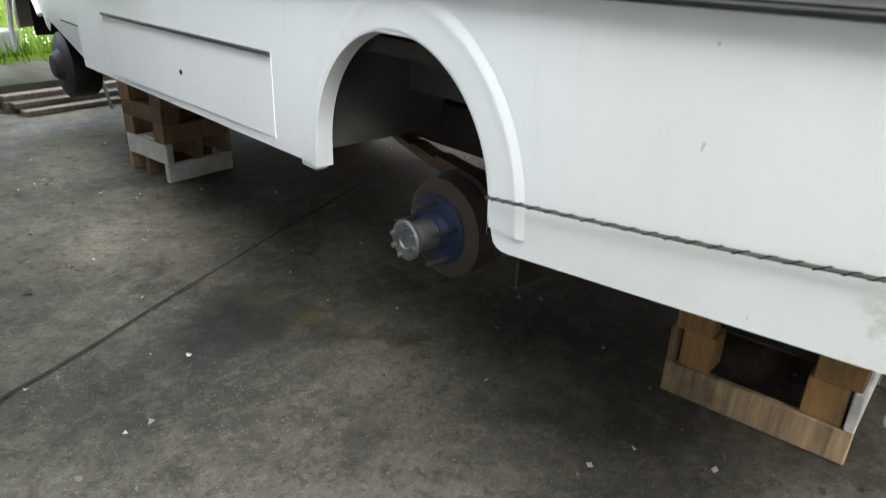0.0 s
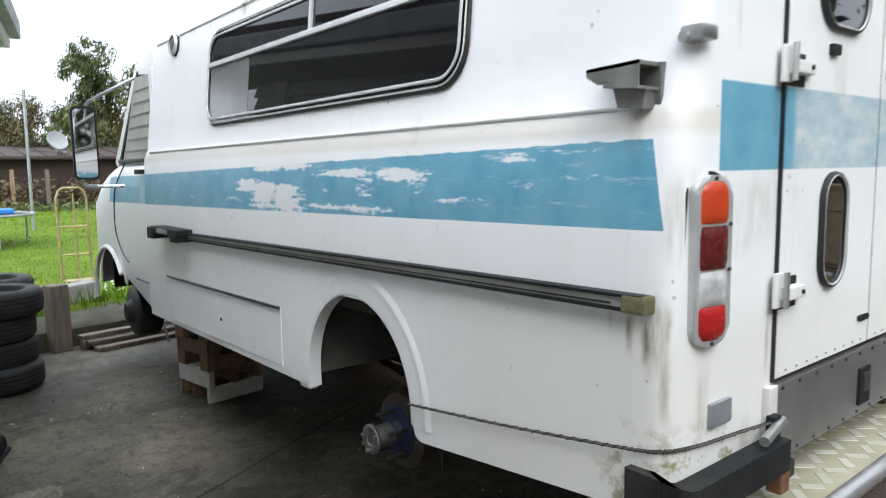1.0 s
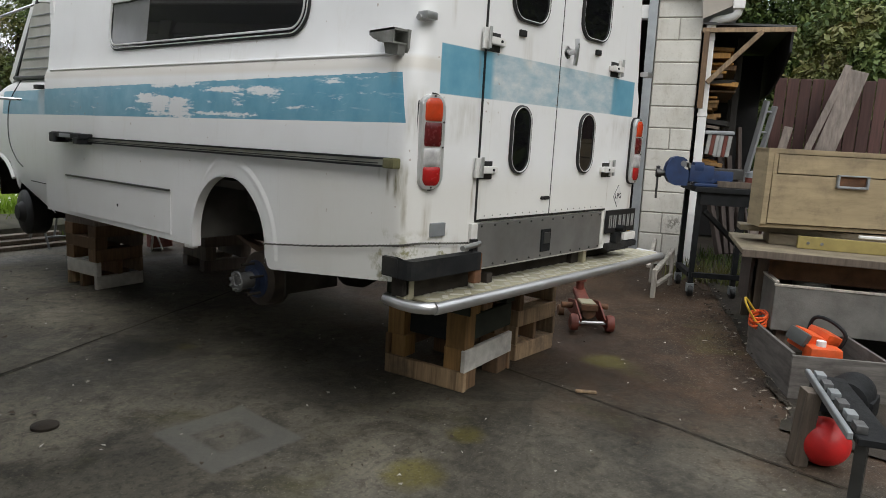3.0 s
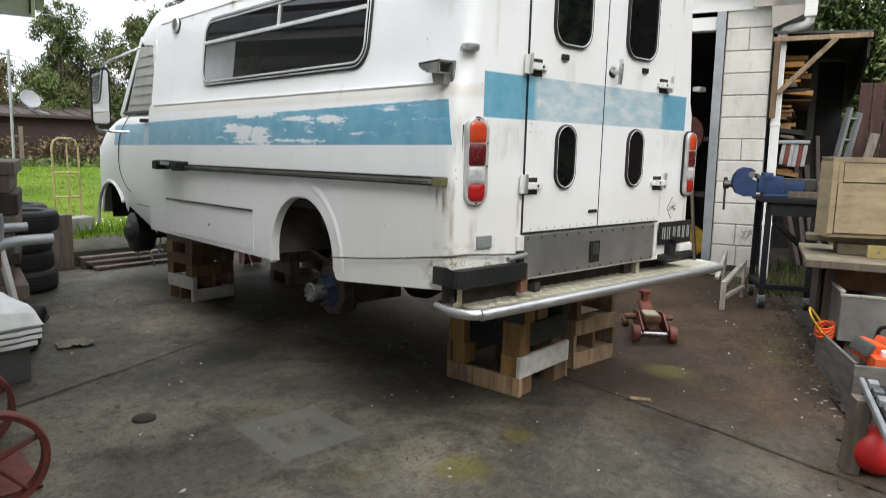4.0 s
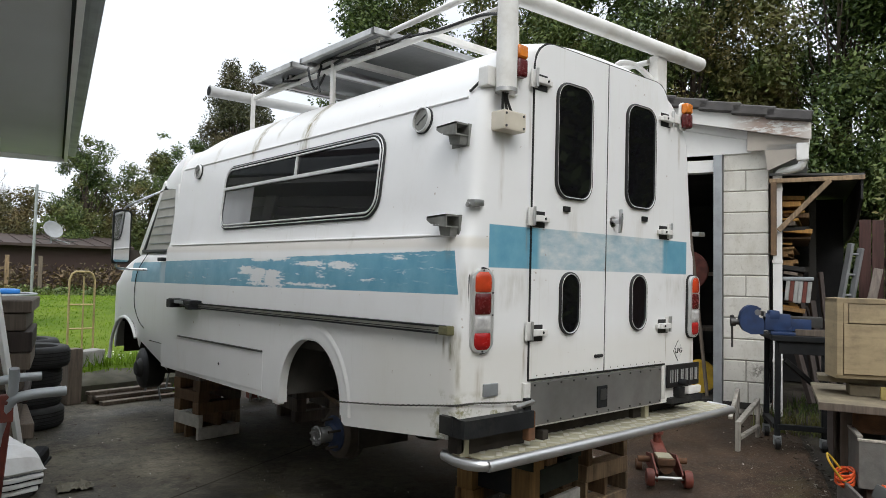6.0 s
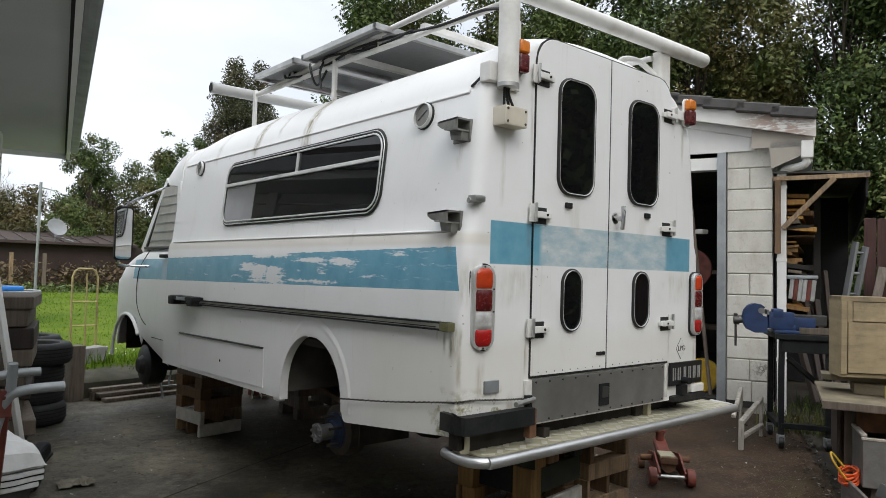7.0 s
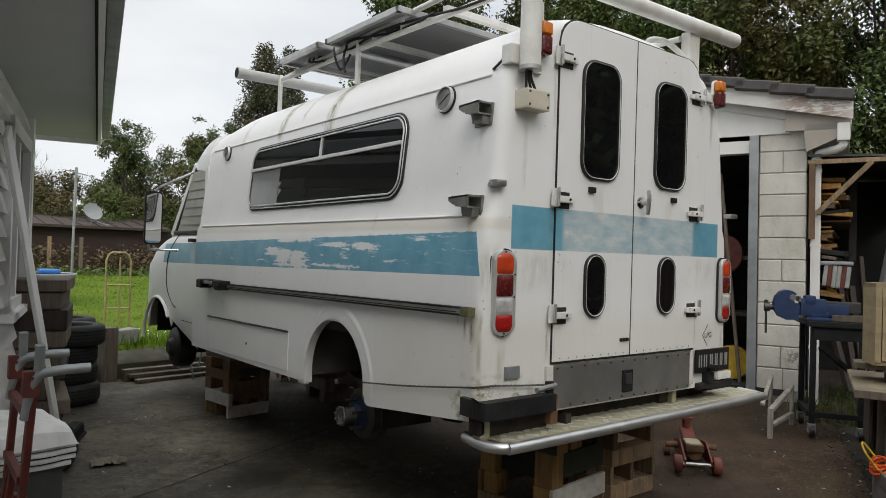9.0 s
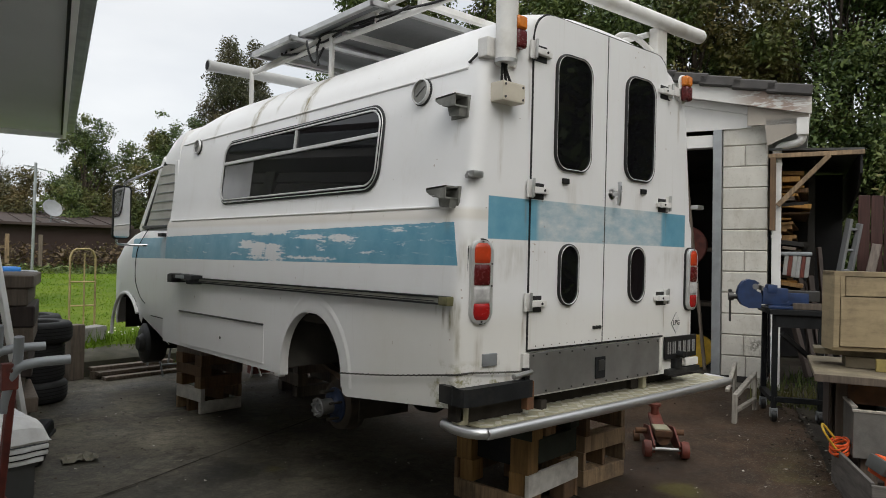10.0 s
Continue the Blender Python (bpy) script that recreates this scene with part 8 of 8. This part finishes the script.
for nm, n, xr, yr, h, f, lab in (("lawn_grass", 30000, (-4.0, 6.0), (6.4, 20.0), 0.035, ground_z, "bright green lawn grass"), ("kerb_weeds", 2600, (-1.6, 1.5), (5.85, 6.7), 0.16, ground_z, "weeds growing along the kerb"), ("bench_weeds", 900, (3.1, 4.3), (0.05, 0.75), 0.13, zg, "weeds growing below the bench")):
    me = blades(n, len(nm), xr, yr, h, f)
    me.materials.append(gm if nm != "bench_weeds" else M["leaf_dark"])
    tagged(new(nm, me), lab, "grass", "", "stuff")
dmat = Mat("daisy", (0.8, 0.8, 0.74), 0.7).m
dv = bmesh.new()
rnd = random.Random(5)
for _ in range(90):
    x, y = rnd.uniform(-1.4, 0.6), rnd.uniform(6.4, 7.1)
    add_z = ground_z(x, y) + rnd.uniform(0.05, 0.12)
    vs = [dv.verts.new((x + 0.011 * math.cos(k), y + 0.011 * math.sin(k), add_z + 0.004 * math.sin(k))) for k in (0, 1.26, 2.5, 3.8, 5.0)]
    dv.faces.new(vs)
tagged(part("daisies", dv, dmat), "small white daisies in the grass", "flowers", "", "stuff")


def leaf_cloud(blobs, n, size, seed, flat=0.0, gaps=0.0):
    """Leaf quads in the outer part of several blobs (x, y, z, rx, ry, rz), with gaps."""
    rnd = np.random.RandomState(seed)
    vol = np.array([b[3] * b[4] * b[5] for b in blobs]) ** 0.8
    pick = rnd.choice(len(blobs), n, p=vol / vol.sum())
    B = np.array(blobs)[pick]
    d = rnd.normal(size=(n, 3))
    d /= np.linalg.norm(d, axis=1)[:, None]
    rad = 1 - 0.55 * rnd.rand(n) ** 1.5
    lump = 1 + 0.22 * np.sin(d[:, 0] * 7 + B[:, 0] * 3) * np.cos(d[:, 2] * 6 + B[:, 1] * 5) + 0.12 * rnd.normal(size=n)
    p = B[:, :3] + d * B[:, 3:] * (rad * lump)[:, None]
    keep = np.ones(n, bool)
    if gaps:
        keep = np.array([noise.noise((q[0] * 0.9, q[1] * 0.9, q[2] * 0.9)) > -0.45 + gaps for q in p])
    p, d = p[keep], d[keep]
    m = len(p)
    u = rnd.normal(size=(m, 3))
    nrm = d + 0.9 * rnd.normal(size=(m, 3))
    nrm[:, 2] += 0.5
    nrm /= np.linalg.norm(nrm, axis=1)[:, None]
    u -= nrm * (u * nrm).sum(1)[:, None]
    u /= np.linalg.norm(u, axis=1)[:, None]
    v = np.cross(nrm, u)
    s = size * (0.5 + rnd.rand(m))[:, None]
    q = np.stack([p - u * s, p + v * s * 0.45, p + u * s, p - v * s * 0.45], 1).reshape(-1, 3)
    me = bpy.data.meshes.new("leaves")
    me.from_pydata(q.tolist(), [], [(4 * i, 4 * i + 1, 4 * i + 2, 4 * i + 3) for i in range(m)])
    return me


def limbs(base, tips, r0, mid=0.45, seed=1):
    rnd = random.Random(seed)
    bm = bmesh.new()
    b = Vector(base)
    top = Vector(max(tips, key=lambda t: t[2]))
    top.z -= 0.16 * (top.z - b.z)
    spine = bow([b, b.lerp(Vector(top), 0.33) + Vector((rnd.uniform(-0.2, 0.2), rnd.uniform(-0.2, 0.2), 0)), b.lerp(Vector(top), 0.66), Vector(top)], 5)
    n = len(spine)

    def taper(pts, ra, rb, seg=7):
        rings = []
        for i, p in enumerate(pts):
            r = ra + (rb - ra) * i / (len(pts) - 1)
            rings.append([bm.verts.new((p.x + r * math.cos(6.283 * k / seg), p.y + r * math.sin(6.283 * k / seg), p.z)) for k in range(seg)])
        for a, c in zip(rings, rings[1:]):
            for k in range(seg):
                bm.faces.new((a[k], a[(k + 1) % seg], c[(k + 1) % seg], c[k]))

    taper(spine, r0, r0 * 0.15)
    for t in tips:
        if t[2] > top.z - 0.4:
            continue
        s = spine[int(n * rnd.uniform(0.25, 0.6))]
        t = Vector(t)
        taper(bow([s, s.lerp(t, 0.5) + Vector((0, 0, 0.15 * (t - s).length)), t], 4), r0 * 0.35, r0 * 0.06, 5)
    return bm


def tree(base, blobs, n, size, mat, label, seed, r0=0.18, group="trees round the yard", gaps=0.1):
    t = thing("tree", label, "tree", group)
    part("trunk", limbs(base, [(b[0], b[1], b[2]) for b in blobs], r0, seed=seed), M["trunk"], t, "", True)
    me = leaf_cloud(blobs, n, size, seed, gaps=gaps)
    me.materials.append(M[mat])
    o = new("crown", me)
    o.parent = t
    return t


def heap(cx, cy, z0, z1, r, k, seed, taper=0.5, lump=(0.45, 0.75)):
    """Blobs of a crown: k lumps between two heights."""
    rnd = random.Random(seed)
    out = []
    for i in range(k):
        t = (i + 0.5) / k
        rr = r * (1 - taper * t)
        a = rnd.uniform(0, 6.283)
        s = rr * rnd.uniform(*lump)
        q = (rr - s * 0.8) * rnd.uniform(0.5, 1.0) if lump[0] < 0.4 else rr * 0.6
        out.append((cx + math.cos(a) * q, cy + math.sin(a) * q, z0 + (z1 - z0) * t, s, s, s * rnd.uniform(0.7, 1.1)))
    return out


# tall dark evergreens behind the shed
for i, (x, y, z1, r, mat, n) in enumerate(((7.2, 11.5, 8.6, 2.6, "leaf_dark", 90000), (9.6, 9.4, 10.0, 3.0, "leaf_mid", 120000), (11.2, 6.6, 11.0, 3.1, "leaf_dark", 125000), (12.2, 3.6, 11.0, 2.6, "leaf_dark", 115000), (12.6, 0.9, 10.5, 2.9, "leaf_bright", 120000), (11.8, -2.4, 9.5, 2.6, "leaf_dark", 80000))):
    tree((x, y, zg(x, y) - 0.1), heap(x, y, 1.2, z1, r, 95, 20 + i, 0.35, (0.2, 0.36)), n, 0.052, mat, "tall dense dark green evergreen behind the shed", 40 + i, 0.11, gaps=-0.02)
for i, (x, y, z1, r, mat, n) in enumerate(((9.8, 8.2, 6.0, 1.5, "leaf_olive", 7000), (11.0, 4.6, 5.5, 1.4, "leaf_olive", 6000))):
    tree((x, y, 0.3), heap(x, y, 2.4, z1, r, 24, 60 + i, 0.3, (0.25, 0.42)), n * 3, 0.05, mat, "brownish olive shrub tree before the evergreens", 70 + i, 0.1)
for i, (x, y, z1, r) in enumerate(((8.2, 0.6, 3.9, 1.1), (8.4, -0.9, 3.6, 1.1), (7.6, -2.4, 3.2, 1.0), (6.9, 0.2, 3.0, 0.6))):
    tree((x, y, 0.35), heap(x, y, 1.3, z1, r, 18, 90 + i, 0.3, (0.25, 0.45)), 14000, 0.05, "leaf_bright", "broad leafed green hedge shrub beyond the red fence", 110 + i, 0.07)

# left: conifer, bushes, bare twigs beyond the lawn
def conifer(x, y, z0, z1, r):
    out = []
    for k in range(15):
        t = k / 14
        rr = r * (1 - t) ** 0.8 + 0.30
        for a in range(3 if t < 0.8 else 1):
            an = k * 2.4 + a * 2.1
            out.append((x + 0.55 * rr * math.cos(an), y + 0.55 * rr * math.sin(an), z0 + (z1 - z0) * t, rr * 0.55, rr * 0.55, 0.42))
    return out


tree((3.75, 26.0, 0.7), heap(3.75, 26.0, 1.0, 6.0, 1.9, 60, 131, 0.55, (0.24, 0.4)), 70000, 0.045, "leaf_dark", "pointed dark green tree beyond the lawn", 130, 0.16)
for i, (x, y, z1, r, mat) in enumerate(((1.2, 25.5, 3.9, 1.7, "leaf_olive"), (5.4, 25.0, 5.6, 1.8, "leaf_dark"), (7.4, 24.0, 5.8, 2.0, "leaf_dark"), (2.6, 24.4, 3.2, 1.3, "leaf_mid"), (6.2, 22.6, 3.8, 1.6, "leaf_olive"), (9.5, 23.0, 5.5, 2.2, "leaf_mid"))):
    tree((x, y, 0.6), heap(x, y, 0.9, z1, r, 24, 140 + i, 0.4, (0.25, 0.45)), 28000, 0.047, mat, "rounded garden shrub beyond the brown fence", 150 + i, 0.08)
def spire(x, y, z0, z1, r, k, seed):
    """Blobs of a dense upright conifer with a ragged outline."""
    rnd = random.Random(seed)
    out = []
    for i in range(k):
        t = (i + 0.5) / k
        rr = r * (1 - t) ** 0.7 + 0.16
        an = i * 2.4 + rnd.uniform(-0.5, 0.5)
        q = rr * rnd.uniform(0.35, 0.8)
        b = 0.30 * rr + 0.16
        out.append((x + q * math.cos(an), y + q * math.sin(an), z0 + (z1 - z0) * t, b, b, b * rnd.uniform(0.9, 1.5)))
    return out


tree((9.3, 26.3, 0.6), spire(9.3, 26.3, 1.6, 10.3, 2.3, 90, 160), 120000, 0.05, "leaf_conifer", "tall dense dark conifer far behind the van", 171, 0.25, gaps=0.12)
tree((7.2, 26.0, 0.6), heap(7.2, 26.0, 1.8, 6.6, 1.9, 40, 170, 0.5, (0.25, 0.42)), 50000, 0.05, "leaf_dark", "loose green tree beside the dark conifer", 174, 0.2, gaps=0.14)
tree((11.3, 28.0, 0.6), spire(11.3, 28.0, 2.0, 11.0, 1.7, 70, 161), 70000, 0.05, "leaf_conifer", "tall dense dark conifer far behind the van", 172, 0.25, gaps=0.12)
tree((-1.8, 30.0, 0.6), conifer(-1.8, 30.0, 2.0, 8.5, 1.2), 15000, 0.04, "leaf_brown", "thin brownish conifer beyond the fence", 173, 0.1, gaps=0.2)


def bare_tree(x, y, h, seed):
    t = thing("bare_tree", "leafless grey winter tree beyond the fence", "tree", "bare trees")
    rnd = random.Random(seed)
    bm = bmesh.new()

    def grow(p, d, l, r, depth):
        q = p + d * l
        k = [Vector((r * math.cos(a), r * math.sin(a), 0)) for a in (0, 2.1, 4.2)]
        a = [bm.verts.new(p + v) for v in k]
        b = [bm.verts.new(q + v * 0.6) for v in k]
        for i in range(3):
            bm.faces.new((a[i], a[(i + 1) % 3], b[(i + 1) % 3], b[i]))
        if depth:
            for _ in range(3):
                nd = (d + Vector((rnd.uniform(-0.6, 0.6), rnd.uniform(-0.6, 0.6), rnd.uniform(-0.05, 0.5)))).normalized()
                grow(q, nd, l * rnd.uniform(0.6, 0.85), r * 0.58, depth - 1)

    grow(Vector((x, y, 0.5)), Vector((0.05, 0, 1)), h * 0.27, 0.055, 5)
    part("branches", bm, M["old_wood"], t)


for i, (x, y, h) in enumerate(((-0.4, 27.0, 5.2), (0.6, 28.5, 5.6), (-1.2, 26.0, 4.6), (1.9, 29.0, 4.6))):
    bare_tree(x, y, h, 200 + i)

# brown garage wall with a low roof, dish, posts, trampoline, trolley
nb = thing("garage", "low dark brown garage with shallow roof beyond the lawn", "garage")
part("wall", box(-9.0, 22.0, 0.3, 4.2, 22.15, 2.04), M["brown_wall"], nb)
part("roof", slab([(21.7, 2.03), (26.0, 2.59), (26.0, 2.51), (21.7, 1.95)], 13.4, Matrix(((0, 0, 1, -9.2), (1, 0, 0, 0), (0, 1, 0, 0), (0, 0, 0, 1)))), M["brown_roof"], nb)
for k in range(26):
    part("roof_rib", beam((-9.0 + 0.5 * k, 21.7, 2.05), (-9.0 + 0.5 * k, 24.0, 2.35), 0.03, 0.03), M["brown_roof"], nb)
bfce = thing("board_fence", "dark brown board fence beyond the lawn", "fence")
for i in range(60):
    x = 4.2 + 0.2 * i
    part("board", box(x, 22.0 + 0.02 * (i % 2), 0.4, x + 0.19, 22.03 + 0.02 * (i % 2), 1.95), M["fence_dark"], bfce)
dish = thing("satellite_dish", "grey satellite dish on the garage roof", "satellite dish")
dmx = Matrix.Translation((1.82, 21.9, 2.46)) @ Matrix.Rotation(radians(62), 4, "X") @ Matrix.Rotation(radians(15), 4, "Y")
part("reflector", moved(lathe([(0.0, 0.0), (0.12, 0.012), (0.22, 0.045), (0.29, 0.08), (0.295, 0.075), (0.22, 0.035), (0.0, -0.01)], 28), dmx), M["dish_grey"], dish, "", True)
part("arm", rod((1.82, 21.9, 2.22), (2.22, 21.45, 2.06), 0.015, 8), M["galv"], dish)
part("mount", rod((1.82, 22.0, 2.02), (1.82, 21.95, 2.44), 0.025, 8), M["galv"], dish)
wp = thing("washing_pole", "tall thin grey steel pole on the lawn", "pole")
px, py = -0.08, 14.0
part("pole", rod((px, py, ground_z(px, py) - 0.05), (px + 0.02, py, 3.05), 0.028, 10), M["galv"], wp, "", True)
part("arm", rod((px - 0.2, py, 2.98), (px + 0.25, py, 2.90), 0.012, 8), M["galv"], wp)
part("line", sweep(bow([(px, py, 1.95), (px + 1.4, py + 3, 2.0), (px + 3.0, py + 7.5, 2.3)]), 0.008, 5), M["cable"], wp)
tp = thing("trampoline", "small trampoline with blue pad on the lawn", "trampoline")
tx, ty = -1.12, 12.2
tz = ground_z(tx, ty)
part("ring", sweep([(tx + 0.8 * math.cos(a), ty + 0.8 * math.sin(a), tz + 0.50) for a in [6.283 * k / 24 for k in range(24)]], 0.022, 8, True), M["galv"], tp, "", True)
part("mat", lathe([(0.0, 0.0), (0.70, 0.0), (0.70, 0.01), (0.0, 0.01)], 24, "z", (tx, ty, tz + 0.50)), M["bumper_black"], tp)
part("pad", box(tx + 0.15, ty - 0.45, tz + 0.52, tx + 0.48, ty - 0.05, tz + 0.60, 0.03), M["blue_plastic"], tp)
for a in (0.3, 1.9, 3.4, 5.0):
    part("leg", rod((tx + 0.75 * math.cos(a), ty + 0.75 * math.sin(a), tz), (tx + 0.75 * math.cos(a), ty + 0.75 * math.sin(a), tz + 0.50), 0.018, 8), M["galv"], tp, "", True)
gt = thing("sack_trolley", "tall gold painted tube trolley frame on the lawn", "trolley")
gx0, gy0 = -0.55, 8.0
gz0 = ground_z(gx0, gy0) - 0.01
fr = [(gx0 - 0.155, gy0, gz0), (gx0 - 0.155, gy0 + 0.03, gz0 + 0.95), (gx0 - 0.125, gy0 + 0.03, gz0 + 1.03), (gx0 - 0.08, gy0 + 0.03, gz0 + 1.06), (gx0 + 0.08, gy0 + 0.03, gz0 + 1.06), (gx0 + 0.125, gy0 + 0.03, gz0 + 1.03), (gx0 + 0.155, gy0 + 0.03, gz0 + 0.95), (gx0 + 0.155, gy0, gz0)]
part("frame", sweep(fr, 0.014, 8), M["gold_tube"], gt, "", True)
part("upright", rod((gx0 + 0.02, gy0, gz0), (gx0 + 0.02, gy0 + 0.03, gz0 + 1.0), 0.011, 8), M["gold_tube"], gt)
for zz in (0.30, 0.62):
    part("cross_bar", rod((gx0 - 0.155, gy0 + 0.01, gz0 + zz), (gx0 + 0.155, gy0 + 0.01, gz0 + zz), 0.011, 8), M["gold_tube"], gt)
part("toe", box(gx0 - 0.155, gy0 - 0.2, gz0 + 0.0, gx0 + 0.155, gy0, gz0 + 0.02), M["gold_tube"], gt)
for x, y in ((-0.2, 20.5), (0.5, 20.8), (1.3, 20.6)):
    fp = thing("garden_stake", "weathered wooden stake in the garden bed", "stake", "garden stakes")
    part("stake", box(x - 0.05, y - 0.05, ground_z(x, y) - 0.05, x + 0.05, y + 0.05, 1.65, 0.01), M["pallet_light"] if x > 0.4 and x < 1 else M["old_wood"], fp)
me = leaf_cloud([(x, 21.0 + 0.3 * math.sin(x), 0.95, 0.9, 0.5, 0.5) for x in (-3, -1.8, -0.6, 0.6, 1.8, 3.0, 4.2)], 5000, 0.06, 300, gaps=0.1)
me.materials.append(M["leaf_brown"])
tagged(new("garden_bed", me), "brown dry shrubs along the garage wall", "shrubs", "", "stuff")
me = leaf_cloud([(x, 19.3 + 0.4 * math.sin(2 * x), 0.62, 0.8, 0.4, 0.22) for x in (-2, -0.8, 0.4, 1.6, 2.8, 3.6)], 5000, 0.05, 301)
me.materials.append(M["leaf_mid"])
tagged(new("border_plants", me), "low green border plants beside the lawn", "plants", "", "stuff")

# trees at the camera's back, which the van's glass mirrors
for i, (x, y, z1, r) in enumerate(((-6.0, -13.0, 8.0, 3.0), (-1.0, -15.0, 9.0, 3.2), (4.5, -13.5, 8.5, 3.0), (9.0, -10.0, 8.0, 2.8), (9.5, -6.5, 7.5, 2.2), (12.5, -8.0, 8.0, 2.4), (16.0, -11.0, 8.5, 2.8))):
    tree((x, y, 0.0), heap(x, y, 0.8, z1, r, 20, 400 + i, 0.3), 9000, 0.18, "leaf_dark", "dark evergreen at the street side of the yard", 420 + i, 0.25, gaps=0.08)
